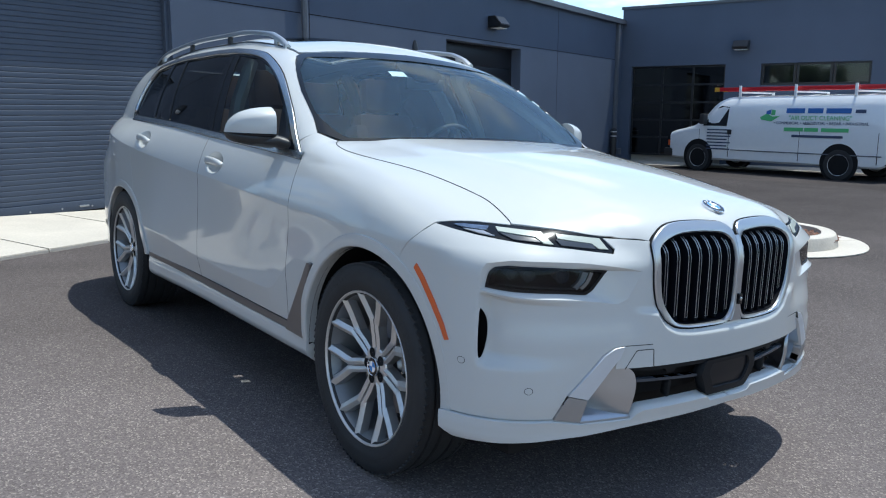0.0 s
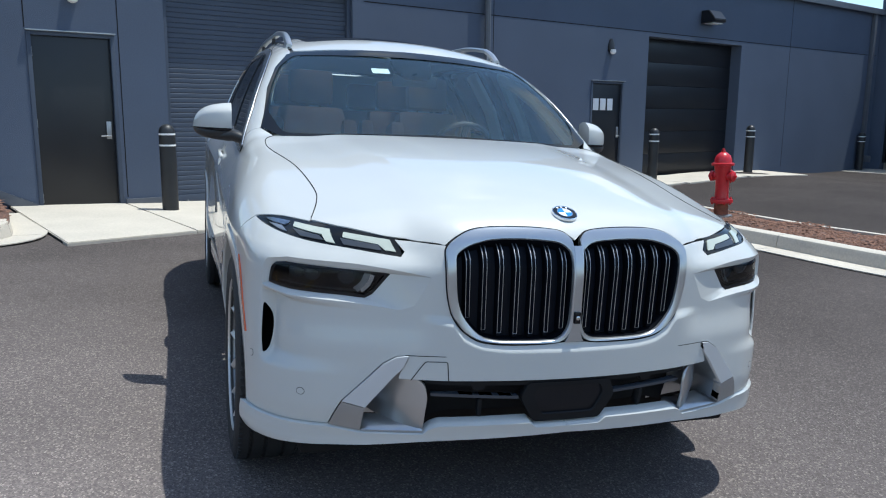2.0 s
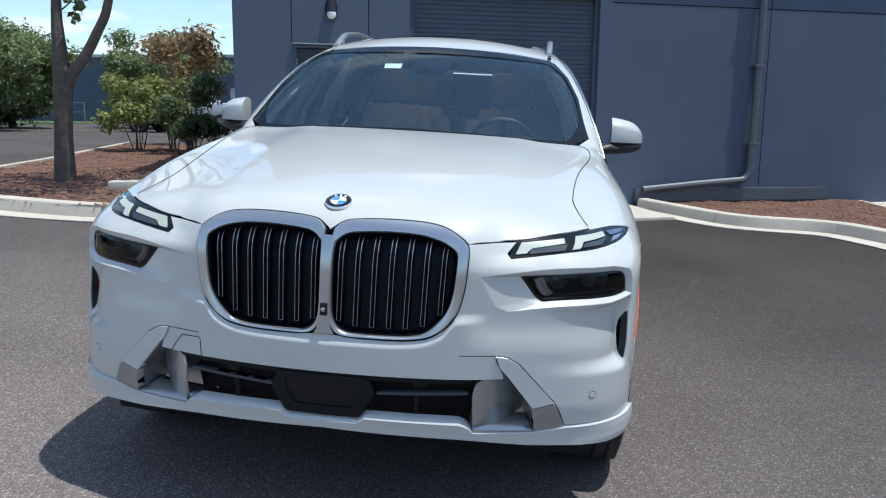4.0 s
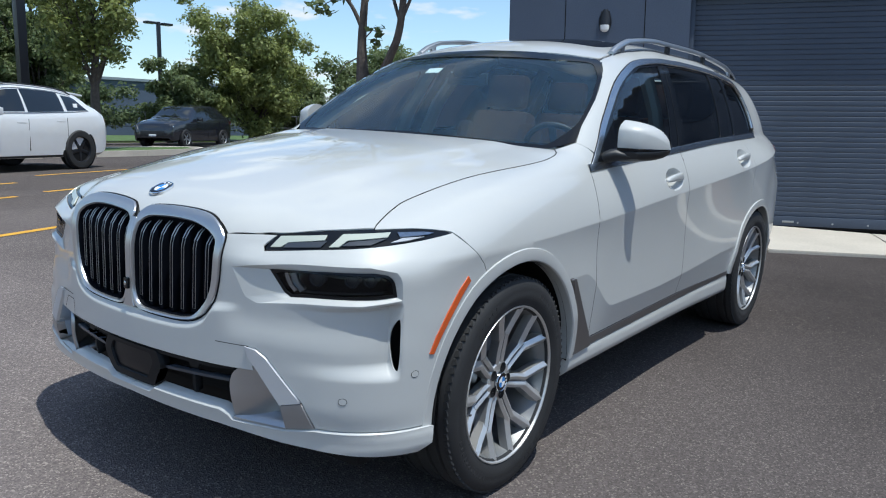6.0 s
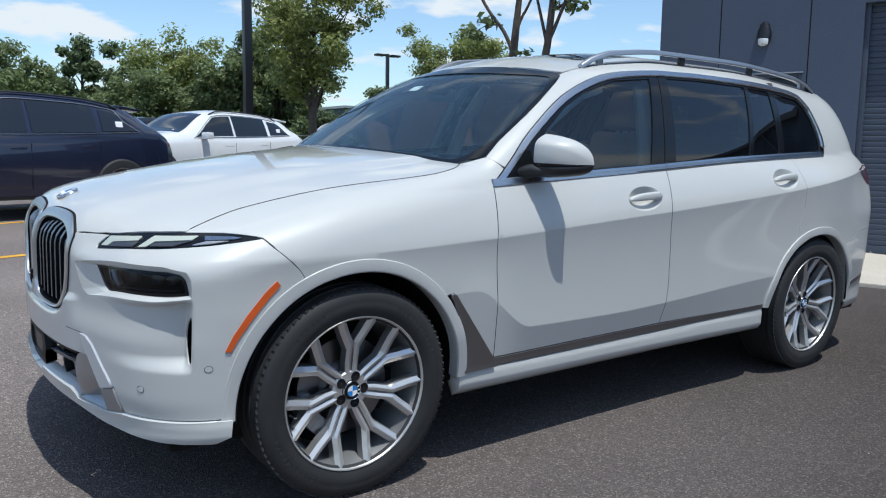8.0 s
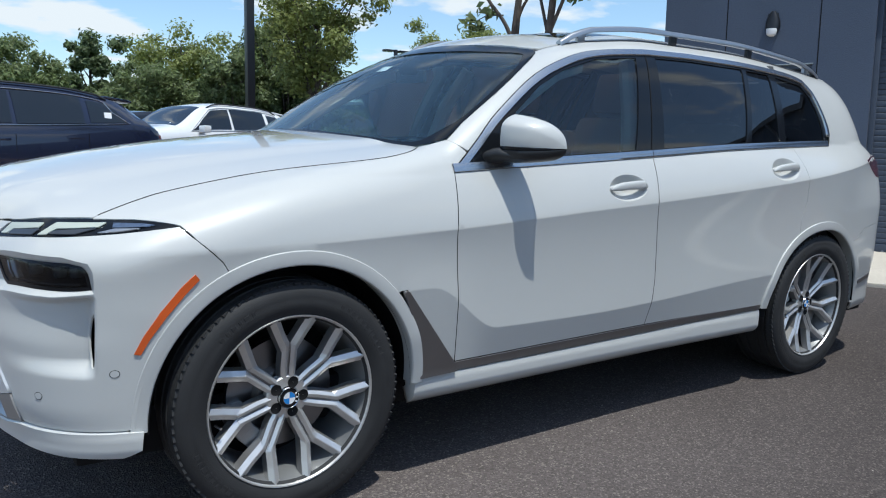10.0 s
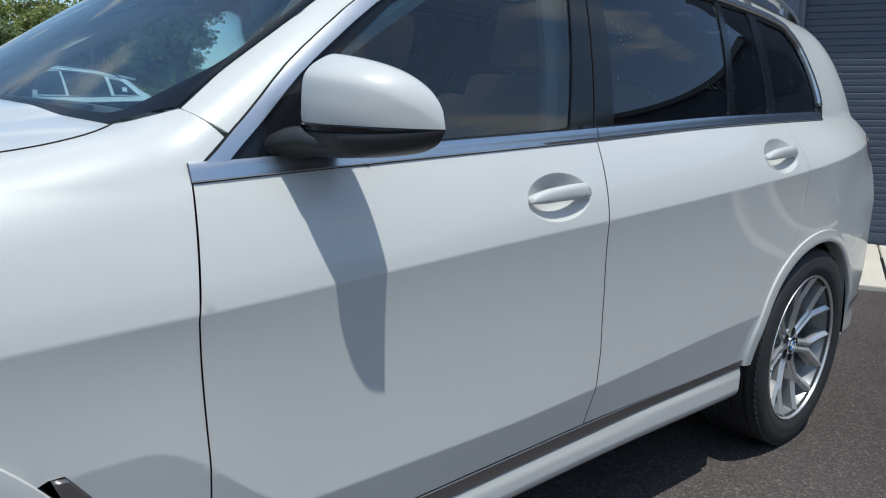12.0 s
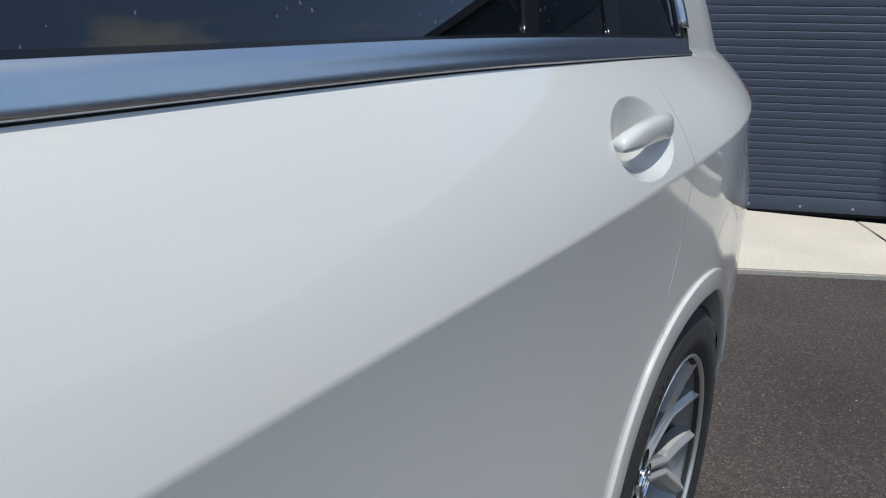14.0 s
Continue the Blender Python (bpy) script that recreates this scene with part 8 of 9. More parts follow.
    for x in (0.78, 1.70, -1.2, -3.1):
        part("door_seam", box(x - 0.005, x + 0.005, 0.95, 1.004, 0.42, 1.15), M_GAP, v)
    part("rub_strip", box(-3.2, 0.7, 0.985, 1.010, 0.60, 0.625, 0.005), M_PALEPIPE, v)
    # lettering: readable words in type, names and numbers as plain bars
    blue, green, dark = plain("van_blue_print", (0.03, 0.12, 0.38), 0.5, vary=0.03), plain("van_green_print", (0.10, 0.42, 0.16), 0.5, vary=0.03), plain("van_dark_print", (0.04, 0.06, 0.12), 0.5, vary=0.03)

    def words(text, x, z, size, mat, name="sign_lettering"):
        c = bpy.data.curves.new(name, "FONT")
        c.body, c.size, c.extrude = text, size, 0.002
        c.materials.append(mat)
        ob = new(name, c)
        ob.parent = v
        ob.matrix_basis = Matrix(((-1, 0, 0, x), (0, 0, 1, 0.985), (0, 1, 0, z), (0, 0, 0, 1)))
        return ob
    for x0, x1, h in ((-0.78, -1.26, 0.12), (-1.34, -1.72, 0.12), (-1.80, -2.40, 0.12)):
        decal("name_bar", [(x0, 1.59), (x1, 1.59), (x1, 1.59 + h), (x0, 1.59 + h)], blue, 0.012)
    decal("name_bar", [(-2.50, 1.60), (-2.74, 1.60), (-2.74, 1.68), (-2.50, 1.68)], dark, 0.012)
    for x0, x1 in ((-0.78, -1.28), (-1.31, -1.66), (-1.74, -2.40)):
        decal("number_bar", [(x0, 1.145), (x1, 1.145), (x1, 1.235), (x0, 1.235)], green, 0.012)
    decal("web_bar", [(-1.00, 1.00), (-2.28, 1.00), (-2.28, 1.06), (-1.00, 1.06)], dark, 0.012)
    for text, x, z, size, mat in (("\"AIR DUCT CLEANING\"", -0.88, 1.425, 0.150, green), ("• COMMERCIAL • RESIDENTIAL • RETAIL • INDUSTRIAL", -0.48, 1.315, 0.098, dark)):
        words(text, x, z, size, mat)
    decal("sign_shape", [(-0.12, 1.42), (-0.08, 1.48), (-0.26, 1.58), (-0.42, 1.50), (-0.62, 1.52), (-0.40, 1.38)], green, 0.012)
    decal("sign_shape", [(-0.24, 1.56), (-0.36, 1.56), (-0.36, 1.68), (-0.24, 1.64)], blue, 0.014)
    decal("sign_shape", [(-0.38, 1.54), (-0.48, 1.54), (-0.48, 1.66), (-0.38, 1.68)], green, 0.014)
    for i in range(7):
        z = 1.12 - 0.085 * i
        decal("door_text_bar", [(1.45, z), (1.45 - (0.62 if i % 2 else 0.72), z), (1.45 - (0.62 if i % 2 else 0.72), z + 0.035), (1.45, z + 0.035)], dark, 0.012)
    # ladder and rack
    ladder = thing("ladder", "red fibreglass ladder tied on the van's roof rack", "ladder", at=at)
    m_lad = M_HYDRANT
    for y in (0.30, 0.68):
        part("side_rail", box(-3.3, 1.35, y - 0.02, y + 0.02, 2.16, 2.26, 0.005), m_lad, ladder)
        part("rail_end", box(1.35, 1.50, y - 0.025, y + 0.025, 2.155, 2.265, 0.008), M_YELLOW, ladder)
    for x in np.arange(-2.7, 1.3, 0.30):
        part("rung", rod((x, 0.30, 2.21), (x, 0.68, 2.21), 0.018, sides=8), M_STEEL, ladder)
    rack = thing("roof_rack", "white steel ladder rack on the van's roof", "roof rack", at=at)
    for x in (0.65, -0.9, -2.4):
        part("rack_bar", box(x - 0.025, x + 0.025, -0.78, 0.80, 2.10, 2.14, 0.004), M_WHITE, rack)
        for s in (1, -1):
            part("rack_foot", box(x - 0.03, x + 0.03, s * 0.79 - 0.02, s * 0.79 + 0.02, 1.93, 2.30 if s > 0 else 2.14, 0.004), M_WHITE, rack)


VAN_A, VAN_B = np.array((-10.85, 16.50)), np.array((-6.88, 16.46))
mid = VAN_A + (VAN_B - VAN_A) * (1.715 / 3.94)
turn = math.degrees(math.atan2(*(VAN_A - VAN_B)[::-1]))
side = Vector((math.cos(radians(turn)), math.sin(radians(turn)), 0)).cross(Vector((0, 0, 1)))
work_van(Matrix.Translation((mid[0], mid[1] + 0.95, float(level(*mid)))) @ pose(0, 0, 0, 0, 0, turn))


# ---- trees, shrubs, hedge and the distance ----
def foliage(name, clumps, count, size, mat, parent, seed, flat=0.5):
    """Many small leaf blades spread through clumps (centre, radii)."""
    rng = np.random.default_rng(seed)
    vol = np.array([r[0] * r[1] * r[2] for _, r in clumps]) ** 0.8
    share = (vol / vol.sum() * count).astype(int) + 1
    cs, ns = [], []
    for (c, r), k in zip(clumps, share):
        d = rng.normal(size=(k, 3))
        d /= np.linalg.norm(d, axis=1, keepdims=True)
        rad = rng.random((k, 1)) ** 0.38
        rad = rad * (0.80 + 0.35 * np.sin(d[:, :1] * 7 + seed) * np.sin(d[:, 1:2] * 6) + 0.1 * rng.random((k, 1)))
        cs.append(np.array(c) + d * rad * np.array(r))
        ns.append(d + rng.normal(size=(k, 3)) * 0.7 + (0, 0, 0.5))
    c, n_ = np.concatenate(cs), np.concatenate(ns)
    n_ /= np.linalg.norm(n_, axis=1, keepdims=True)
    a = np.cross(n_, rng.normal(size=n_.shape))
    a /= np.linalg.norm(a, axis=1, keepdims=True)
    b = np.cross(n_, a)
    s = size * (0.6 + 0.8 * rng.random((len(c), 1)))
    v = np.stack([c - a * s, c + b * s * flat + n_ * s * 0.12, c + a * s, c - b * s * flat + n_ * s * 0.12], 1).reshape(-1, 3)
    k = len(c)
    me = bpy.data.meshes.new(name)
    me.vertices.add(4 * k)
    me.vertices.foreach_set("co", v.ravel().astype(np.float32))
    me.loops.add(4 * k)
    me.loops.foreach_set("vertex_index", np.arange(4 * k, dtype=np.int32))
    me.polygons.add(k)
    me.polygons.foreach_set("loop_start", np.arange(0, 4 * k, 4, dtype=np.int32))
    me.materials.append(mat)
    me.update(calc_edges=True)
    ob = new(name, me)
    ob.parent = parent
    return ob


def tree(x, y, height, crown, label, mat, seed, trunk_r=0.16, trunk_h=None, leaves=9000, leaf=0.10, lean=0.0, fork=False, conical=False, open_=1.0, sink=0.0):
    """A tapered trunk with limbs, and a crown of many leaf clumps."""
    rng = np.random.default_rng(seed)
    z = float(level(x, y)) - sink
    t = thing("tree", label, "tree", at=Matrix.Translation((x, y, z)))
    th = trunk_h or height * 0.35
    bm = bmesh.new()
    tops = []
    if fork:
        stems = [((0, -0.03, 0), (0.0, -0.01, 0.7), (0.0, 0.03, 1.45), (0.0, 0.01, 2.2), (-0.03, 0.03, 2.75), (-0.06, 0.10, 3.6), (-0.10, 0.12, height * 0.66)),
                 ((0.0, 0.05, 1.25), (0.0, 0.16, 1.52), (0.0, 0.36, 1.75), (0.0, 0.55, 2.05), (0.0, 0.70, 2.35), (0.0, 0.80, 2.95), (-0.05, 0.95, height * 0.66)),
                 ((0.0, 0.02, 2.45), (0.10, -0.08, 2.75), (0.26, -0.24, 3.05), (0.36, -0.38, 3.35), (0.45, -0.50, 3.7), (0.5, -0.6, 4.0), (0.5, -0.7, height * 0.6)),
                 ((-0.02, 0.05, 2.75), (-0.08, 0.10, 2.95), (-0.12, 0.18, 3.1), (-0.16, 0.25, 3.3), (-0.2, 0.3, 3.7), (-0.25, 0.35, 4.0), (-0.25, 0.35, height * 0.6))]
        rads = ((0.15, 0.115, 0.115, 0.068, 0.055, 0.035, 0.02), (0.085, 0.074, 0.066, 0.060, 0.055, 0.048, 0.02), (0.034, 0.028, 0.024, 0.022, 0.018, 0.015, 0.01), (0.026, 0.022, 0.019, 0.017, 0.014, 0.012, 0.008))
    else:
        stems = [((0, 0, 0), (0.03, -0.02, th * 0.5), (lean * 0.5, 0.05, th), (lean, 0.0, height * 0.80))]
        rads = ((trunk_r * 1.25, trunk_r * 0.95, trunk_r * 0.75, trunk_r * 0.18),)
    for s_, r_ in zip(stems, rads):
        line = spline(s_, 6)
        rr = np.interp(np.linspace(0, 1, len(line)), np.linspace(0, 1, len(r_)), r_)
        tube(line, [float(v) for v in rr], 9, bm)
        tops.append(line)
    clumps = []
    n_l = 9 if fork else 26
    for i in range(n_l):
        base = tops[i % min(2, len(tops))]
        f = 0.42 + 0.55 * (i / n_l) if not fork else 0.74 + 0.25 * rng.random()
        p0 = np.array(base[int(f * (len(base) - 1))])
        ang = 2.399 * i + rng.random()
        u = (p0[2] - th) / max(height - th, 0.1)
        reach = crown * ((1.05 - 0.85 * u) if conical else (0.55 + 0.55 * math.sin(math.pi * min(1, 0.25 + 0.6 * u)))) * (0.75 + 0.4 * rng.random())
        up = (height - p0[2]) * (0.25 + 0.4 * rng.random())
        p1 = p0 + np.array((math.cos(ang) * reach * 0.75, math.sin(ang) * reach * 0.75, up))
        mid_ = (p0 + p1) / 2 + np.array((0, 0, -0.06 * reach))
        r0 = trunk_r * 0.30 * (1.1 - 0.6 * u)
        tube([p0, mid_, p1], [float(r0), float(r0) * 0.6, float(r0) * 0.2], 6, bm)
        for k in range(3):
            c = p0 + (p1 - p0) * (0.55 + 0.28 * k) + rng.normal(size=3) * crown * 0.19
            c[2] = min(c[2], height * 0.97)
            if fork:
                c[2] = max(c[2], 3.9)
            q = crown * (0.20 + 0.20 * rng.random()) * (0.85 if conical else 1.0)
            clumps.append((c, (q, q, q * 0.72)))
    if fork:
        for twig in ([(0.1, -0.1, 2.85), (0.24, -0.30, 2.86), (0.36, -0.46, 2.76)], [(0.04, 0.0, 2.05), (0.16, -0.16, 1.95), (0.26, -0.28, 1.72)], [(0.0, 0.05, 2.3), (0.02, 0.24, 2.42), (0.03, 0.38, 2.36)]):
            tube(twig, [0.012, 0.008, 0.004], 6, bm)
        foliage("low_leaves", [((0.38, -0.48, 2.74), (0.26, 0.28, 0.15)), ((0.22, -0.30, 2.92), (0.22, 0.22, 0.13)), ((0.03, 0.30, 2.40), (0.12, 0.22, 0.10)), ((-0.12, 0.20, 2.25), (0.10, 0.14, 0.12)), ((-0.25, 0.95, 3.05), (0.36, 0.30, 0.14))], 190, 0.065, mat, t, seed + 1)
    part("trunk", bm, M_BARK, t)
    clumps.append(((lean, 0, height * 0.9), (crown * 0.32, crown * 0.32, height * 0.12)))
    foliage("crown", clumps, leaves, leaf, mat, t, seed)
    return t


def shrub(x, y, w, h, label, mat, seed, leaves=3500, leaf=0.05, stems=True):
    z = float(level(x, y)) + 0.1
    s = thing("shrub", label, "shrub", at=Matrix.Translation((x, y, z)))
    rng = np.random.default_rng(seed)
    bm = bmesh.new()
    for i in range(9):
        a, r = 2.4 * i, w * 0.42 * rng.random()
        tube([(0.08 * math.cos(a), 0.08 * math.sin(a), -0.05), (r * math.cos(a) * 0.6, r * math.sin(a) * 0.6, h * 0.35), (r * math.cos(a), r * math.sin(a), h * 0.8)], [0.013, 0.009, 0.004], 5, bm)
    part("stem", bm, M_BARK, s)
    cl = []
    for i in range(12):
        a = 2.4 * i + rng.random()
        r = w * 0.36 * math.sqrt(rng.random())
        cl.append(((r * math.cos(a), r * math.sin(a), h * (0.30 + 0.60 * rng.random())), (w * 0.20, w * 0.20, h * 0.17)))
    foliage("leaves", cl, leaves, leaf, mat, s, seed)


tree(-6.43, -5.5, 7.2, 2.2, "young tree with a forked grey trunk, growing in mulch", M_LEAF, 5, 0.085, leaves=4320, leaf=0.060, fork=True)
tree(-9.85, -18.4, 6.6, 1.75, "tree with yellow-green leaves beside the parking lot", M_LEAFPALE, 11, 0.13, 2.9, leaves=15000, leaf=0.068)
tree(-14.3, -30.5, 7.2, 1.9, "tall grey-green tree behind the parked cars", M_LEAF, 12, 0.2, 1.2, leaves=38610, leaf=0.088)
tree(-12.1, -30.3, 5.2, 1.7, "dense green tree behind the parked cars", M_LEAF, 13, 0.17, 0.9, leaves=26730, leaf=0.088)
tree(-21.0, -25.0, 6.4, 2.5, "full round-headed green tree behind the lot", M_LEAFPALE, 22, 0.17, 1.0, leaves=47520, leaf=0.080)
tree(-17.8, -25.6, 3.4, 1.3, "low green tree beside the hatchback", M_LEAF, 21, 0.12, 0.5, leaves=17820, leaf=0.080)
tree(-11.8, -37.5, 7.0, 2.4, "open-crowned tree with pale leaves", M_LEAFPALE, 31, 0.17, 2.2, leaves=13365, leaf=0.096)
tree(-8.6, -43.0, 6.7, 2.1, "dark rounded tree in the distance", M_LEAFDARK, 32, 0.2, 1.0, leaves=26730, leaf=0.112, conical=True)
tree(-9.2, -33.0, 4.3, 1.9, "dense round green tree behind the lot", M_LEAF, 14, 0.17, 0.7, leaves=26730, leaf=0.088)
tree(-4.2, -40.0, 5.6, 2.3, "green tree at the lot's far edge", M_LEAF, 33, 0.2, 1.4, leaves=23760, leaf=0.104)
tree(-6.6, -46.0, 4.6, 2.2, "green tree at the lot's far edge", M_LEAFDARK, 35, 0.2, 1.0, leaves=23760, leaf=0.112)
# added out of view, kept only for reflections
tree(2.5, -42.0, 5.4, 3.0, "green tree at the lot's far edge", M_LEAF, 34, 0.2, 1.4, leaves=23760, leaf=0.112)
for i, (x, y, h, w, m_) in enumerate(((-15.6, -33.5, 4.6, 2.2, M_LEAFDARK), (-10.4, -35.0, 3.8, 2.2, M_LEAFDARK), (-27.0, -30.5, 4.4, 2.6, M_LEAF), (-26.0, -22.0, 4.6, 2.3, M_LEAF), (-31.0, -24.0, 4.6, 2.6, M_LEAF), (-35.0, -18.5, 4.6, 2.4, M_LEAF))):
    tree(x, y, h, w, "dense green tree in the belt behind the lot", m_, 60 + i, 0.16, 0.6, leaves=23760, leaf=0.096)
shrub(-13.3, -8.2, 1.7, 1.7, "green shrub with bare lower stems in the mulch", M_LEAFPALE, 71, 4500)
shrub(-13.9, -7.7, 1.4, 1.6, "green shrub with bare lower stems in the mulch", M_LEAFPALE, 72, 3000)
shrub(-13.0, -6.85, 1.55, 1.7, "dense dark green shrub beside the wall", M_LEAFDARK, 73, 4500)
shrub(-17.0, -8.75, 2.9, 3.0, "tall bronze-leaved shrub behind the bed", M_LEAFRED, 74, 3000, 0.075)
for i in range(11):
    x = -12.0 - 3.1 * i
    shrub(x, -27.5 - 0.5 * i + (i % 3) * 0.7, 3.4, 1.9 + 0.4 * (i % 2), "rough green hedge bush along the fence", M_LEAFDARK if i % 2 else M_LEAF, 80 + i, 3200, 0.09)

# grass island with its kerb, before the hatchback
gr = [(-8.6, -16.6), (-12.2, -17.4), (-13.2, -19.0), (-11.5, -19.4), (-8.2, -18.6), (-7.6, -17.4)]
slab("grass_island", gr, 0.14, 0.1, "mown grass island in the parking lot", 0, M_GRASS, "lawn")
kerb([tuple(q) for q in spline(gr, 4, True)] + [gr[0]], "pale concrete kerb round the grass island", side=1)
lawn = [(-60, -29), (-5, -31), (30, -36), (30, -70), (-60, -70)]
slab("lawn", lawn, 0.06, 0.1, "rough lawn behind the lot", 0, M_GRASS, "lawn")
# chain fence along the lot's edge
fence = thing("chain_fence", "low grey wire fence along the lot's edge", "fence")
for i in range(17):
    x, y = -8.0 - 2.2 * i, -26.3 - 0.10 * i
    z = float(level(x, y))
    part("post", rod((x, y, z), (x, y, z + 1.35), 0.03, sides=8), M_STEEL, fence)
for h in (0.15, 0.75, 1.32):
    part("wire_rail", rod((-8.0, -26.3, 0.49 + h), (-43.2, -27.9, 0.5 + h), 0.015, sides=6), M_STEEL, fence)
# low far buildings
hall = thing("far_building", "low dark flat-roofed building beyond the trees", "building")
part("wall", box(-48, -30, -62, -52, 0, 4.6), M_WALL, hall)
part("roof", box(-48.2, -29.8, -62.2, -51.8, 4.6, 4.8), M_STEEL, hall)
shed = thing("far_building", "low tan flat-roofed building beyond the trees", "building")
part("wall", box(-20, -8, -92, -80, 0, 4.2), plain("tan_wall", (0.40, 0.33, 0.26), 0.9, vary=0.08), shed)
part("roof", box(-20.2, -7.8, -92.2, -79.8, 4.2, 4.4), M_STEEL, shed)
dark_hall = thing("far_building", "long dark building behind the pickup truck", "building")
part("wall", box(-62, -52, -40, 6, 0, 5.2), M_WALL, dark_hall)
part("roof", box(-62.2, -51.8, -40.2, 6.2, 5.2, 5.4), M_STEEL, dark_hall)
vent = part("roof_vent", lathe([(0.5, 5.4), (0.5, 6.6), (0.75, 6.7), (0.75, 7.1), (0.001, 7.2)], 16, Matrix.Translation((-54, -26, 0))), M_STEEL, dark_hall)


# ---- hydrant, bollards, boxes, poles, parking lines ----
def hydrant(x, y):
    z = float(level(x, y)) + 0.09
    h = thing("fire_hydrant", "red fire hydrant with dome cap and chains, on mulch", "fire hydrant", at=Matrix.Translation((x, y, z)) @ pose(0, 0, 0, 0, -1.5, 25) @ Matrix.Diagonal((0.97, 0.97, 0.97, 1)))
    part("base_flange", lathe([(0.001, 0.0), (0.15, 0.0), (0.15, 0.035), (0.095, 0.045), (0.092, 0.05)], 24), M_STEEL, h)
    part("lower_barrel", lathe([(0.095, 0.045), (0.092, 0.10), (0.090, 0.20)], 24), plain("rusted_red_iron", (0.22, 0.07, 0.035), 0.8, vary=0.4, scale=14), h)
    part("break_flange", lathe([(0.09, 0.19), (0.145, 0.20), (0.148, 0.235), (0.145, 0.25), (0.095, 0.262)], 24), M_HYDRANT, h)
    for i in range(8):
        a = 2 * math.pi * i / 8
        part("flange_bolt", rod((0.125 * math.cos(a), 0.125 * math.sin(a), 0.18), (0.125 * math.cos(a), 0.125 * math.sin(a), 0.275), 0.012, sides=6), M_HYDRANT, h)
    part("barrel", lathe([(0.095, 0.255), (0.088, 0.30), (0.088, 0.55), (0.098, 0.60), (0.108, 0.66), (0.112, 0.70)], 28), M_HYDRANT, h)
    part("bonnet_flange", lathe([(0.11, 0.70), (0.148, 0.705), (0.150, 0.735), (0.118, 0.745)], 28), M_HYDRANT, h)
    part("bonnet", lathe([(0.118, 0.742), (0.112, 0.79), (0.090, 0.84), (0.050, 0.875), (0.030, 0.882), (0.030, 0.90), (0.001, 0.90)], 28), M_HYDRANT, h)
    part("operating_nut", lathe([(0.022, 0.895), (0.020, 0.935), (0.001, 0.937)], 5), M_HYDRANT, h)
    for ang, r, l, z_ in ((0, 0.062, 0.17, 0.56), (180, 0.062, 0.17, 0.56), (90, 0.085, 0.19, 0.55)):
        m = pose(0, 0, z_, 0, 90, ang)
        part("nozzle", lathe([(r * 0.85, 0.06), (r * 0.85, l - 0.05), (r * 1.12, l - 0.05), (r * 1.15, l - 0.01), (r * 0.95, l), (r * 0.5, l + 0.008), (r * 0.3, l + 0.008), (r * 0.28, l + 0.03), (0.001, l + 0.032)], 18, pose(0, 0, z_, 0, 0, ang) @ pose(0, 0, 0, 0, 90, 0)), M_HYDRANT, h)
    for ang in (60, 120):
        pts = []
        for t in np.linspace(0, 1, 9):
            a = radians(ang + (90 - ang) * t)
            r = 0.10 + 0.05 * math.sin(math.pi * t)
            pts.append((r * math.cos(a), r * math.sin(a) + 0.03 * t, 0.52 - 0.20 * math.sin(math.pi * t)))
        part("chain", tube(pts, 0.006, 6), M_STEEL, h)


hydrant(-5.62, 5.62)


def bollard(x, y, z=None):
    z = float(level(x, y)) + 0.03 if z is None else z
    b = thing("bollard", "black steel bollard with two white bands", "bollard", "bollards along the building", at=Matrix.Translation((x, y, z)))
    part("post", lathe([(0.001, 0.0), (0.098, 0.0), (0.098, 0.95)], 28), M_BLACK, b)
    part("cap", lathe([(0.098, 0.95), (0.094, 0.99), (0.075, 1.03), (0.045, 1.055), (0.001, 1.062)], 28), M_BLACK, b)
    for h in (0.795, 0.93):
        part("white_band", lathe([(0.0995, h), (0.0995, h + 0.022)], 28), M_WHITE, b)


bollard(*from_wall(-1.63, 0.77))
bollard(*from_wall(8.12, 0.65))
bollard(*from_wall(11.62, 0.65))
far_b = FAR @ Vector((0.15, -0.8, 0))
bollard(far_b.x, far_b.y)


def meter_box(m, w, h, label):
    b = thing("meter_box", label, "utility box", at=m)
    part("case", box(-w / 2, w / 2, -0.003, 0.16, -h / 2, h / 2, 0.006), M_SILVER, b)
    part("lid", box(-w / 2 + 0.02, w / 2 - 0.02, 0.162, 0.172, -h / 2 + 0.02, h / 2 - 0.02, 0.003), M_SILVER, b)


SIDEWALL = WALL @ Matrix(((0, -1, 0, -3.76), (1, 0, 0, 0), (0, 0, 1, 0), (0, 0, 0, 1)))
meter_box(SIDEWALL @ Matrix.Translation((2.6, 0, 1.45)), 0.55, 0.50, "grey metal utility box on the end wall")
meter_box(SIDEWALL @ Matrix.Translation((4.6, 0, 1.45)), 0.6, 0.55, "grey metal utility box on the end wall")

st = thing("stone_block", "flat pale stone block lying in the mulch", "stone", at=Matrix.Translation((-6.15, -4.4, float(level(-6.15, -4.4)) + 0.20)) @ pose(0, 0, 0, 0, 0, 20))
part("block", box(-0.16, 0.16, -0.30, 0.30, -0.06, 0.06, 0.015), M_CONCRETE, st)


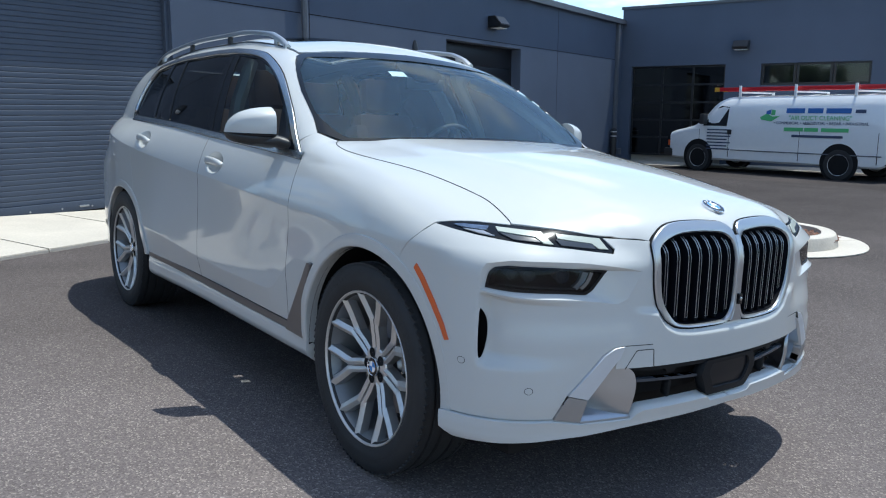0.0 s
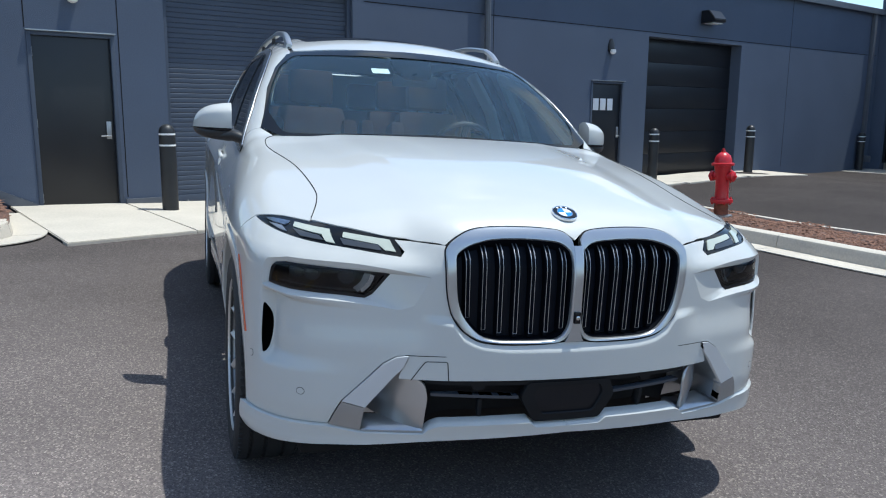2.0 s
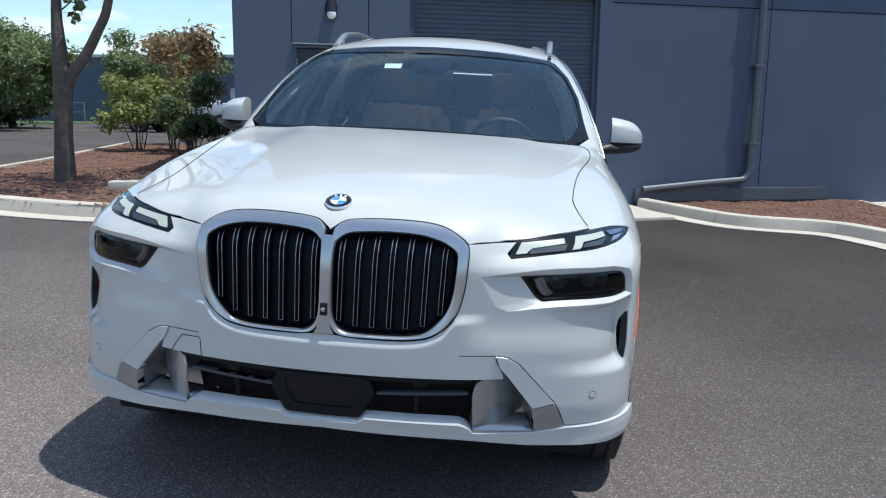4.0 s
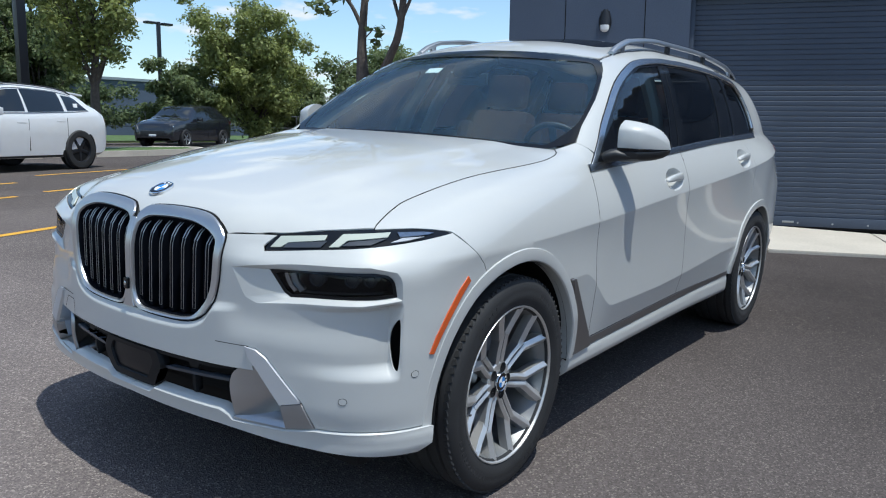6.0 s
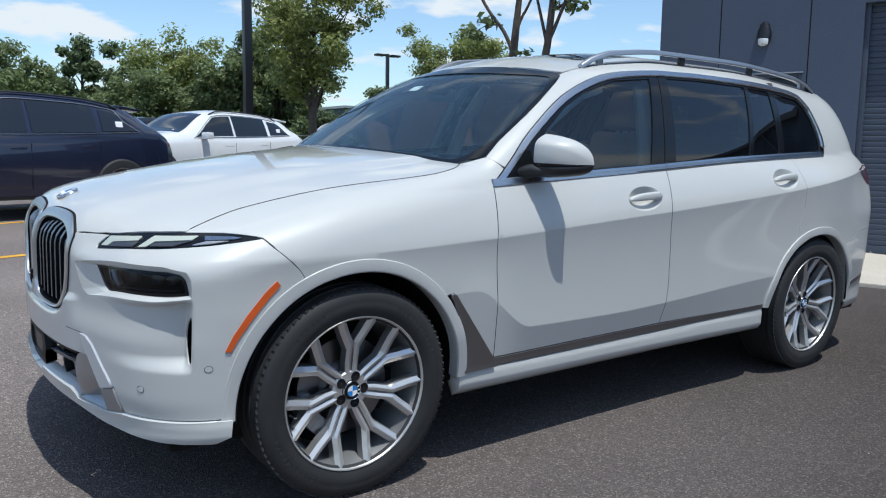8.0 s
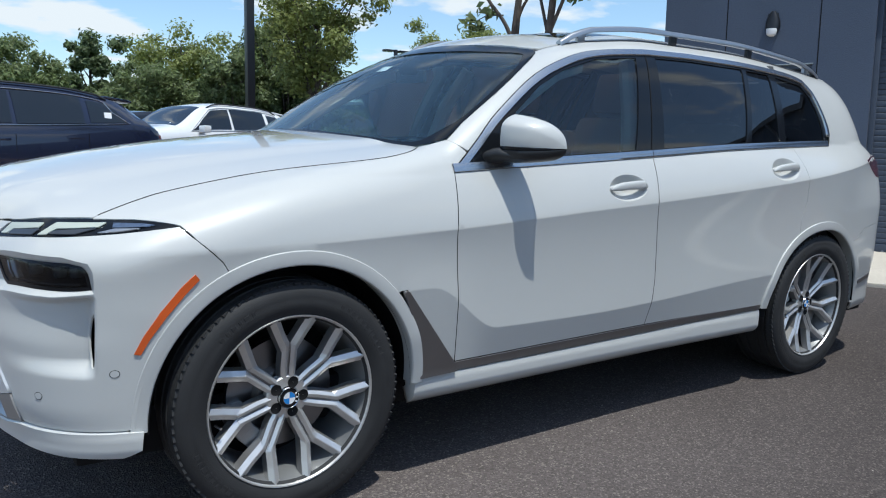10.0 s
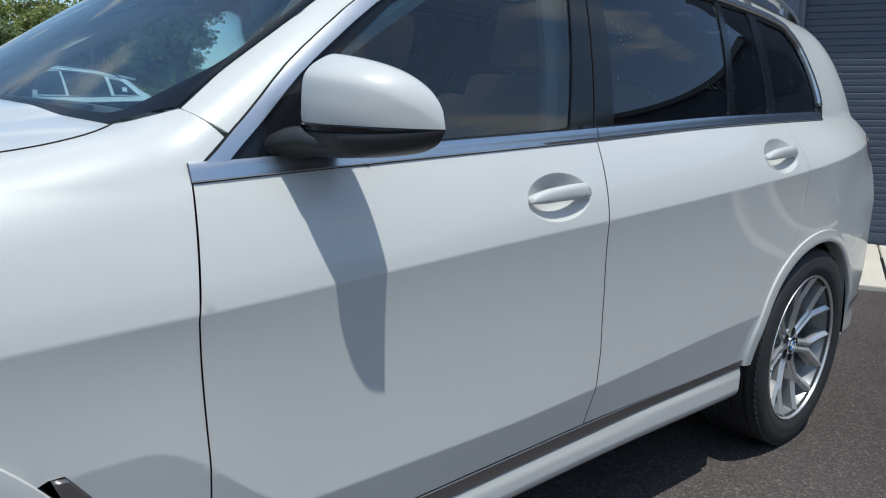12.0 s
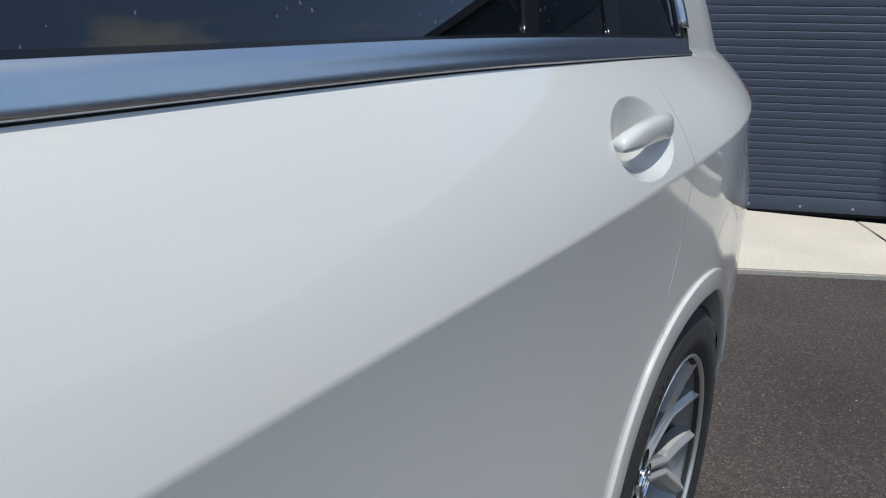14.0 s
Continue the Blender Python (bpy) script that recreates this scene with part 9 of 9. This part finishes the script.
def lamp_post(x, y, h, r, label, heads=2, sink=0.0):
    z = float(level(x, y))
    p = thing("parking_lamp_post", label, "lamp post", at=Matrix.Translation((x, y, z)))
    part("footing", lathe([(0.001, 0.0), (0.30, 0.0), (0.30, 0.55), (0.27, 0.58), (0.001, 0.58)], 20), M_CONCRETE, p)
    part("post", box(-r, r, -r, r, 0.58, h, 0.008), M_DOOR, p)
    part("base_cover", box(-r * 1.7, r * 1.7, -r * 1.7, r * 1.7, 0.58, 0.72, 0.01), M_DOOR, p)
    for s in (1, -1)[:heads]:
        part("arm", box(min(0, s * 0.45), max(0, s * 0.45), -0.03, 0.03, h - 0.12, h - 0.05, 0.004), M_DOOR, p)
        head = part("lamp_head", box(s * 0.45 - 0.26, s * 0.45 + 0.26, -0.17, 0.17, h - 0.13, h - 0.03, 0.015), M_DOOR, p)
        part("lens", box(s * 0.45 - 0.2, s * 0.45 + 0.2, -0.13, 0.13, h - 0.142, h - 0.132), M_WHITE, head)


lamp_post(-6.9, -16.4, 7.6, 0.10, "square black parking-lot lamp post on a concrete footing")
lamp_post(-20.8, -31.4, 5.7, 0.075, "distant black lamp post with twin flat heads")

# yellow stall lines, parallel, laid just over the asphalt
LINE_WAY = np.array((-0.957, -0.29))
for x, y, l0, l1 in ((0.18, -4.78, -3.2, 2.7), (-1.48, -7.74, -3.0, 1.2), (-2.55, -9.65, -4.0, 1.0), (-3.0, -8.4, 0.2, 3.6), (-4.4, -11.1, 0.0, 3.0)):
    m_ = np.array((x, y))
    bm = bmesh.new()
    nrm_ = LINE_WAY[::-1] * (-1, 1) * 0.05
    ks = np.linspace(l0, l1, 14)
    rows = [[bm.verts.new((*q, float(level(*q)) + 0.004)) for q in (m_ + LINE_WAY * k + nrm_, m_ + LINE_WAY * k - nrm_)] for k in ks]
    for a, b in zip(rows, rows[1:]):
        bm.faces.new((a[0], a[1], b[1], b[0]))
    bmesh.ops.recalc_face_normals(bm, faces=bm.faces)
    setting("stall_line", bm, M_YELLOW, "worn yellow parking stall line on asphalt", category="road marking")
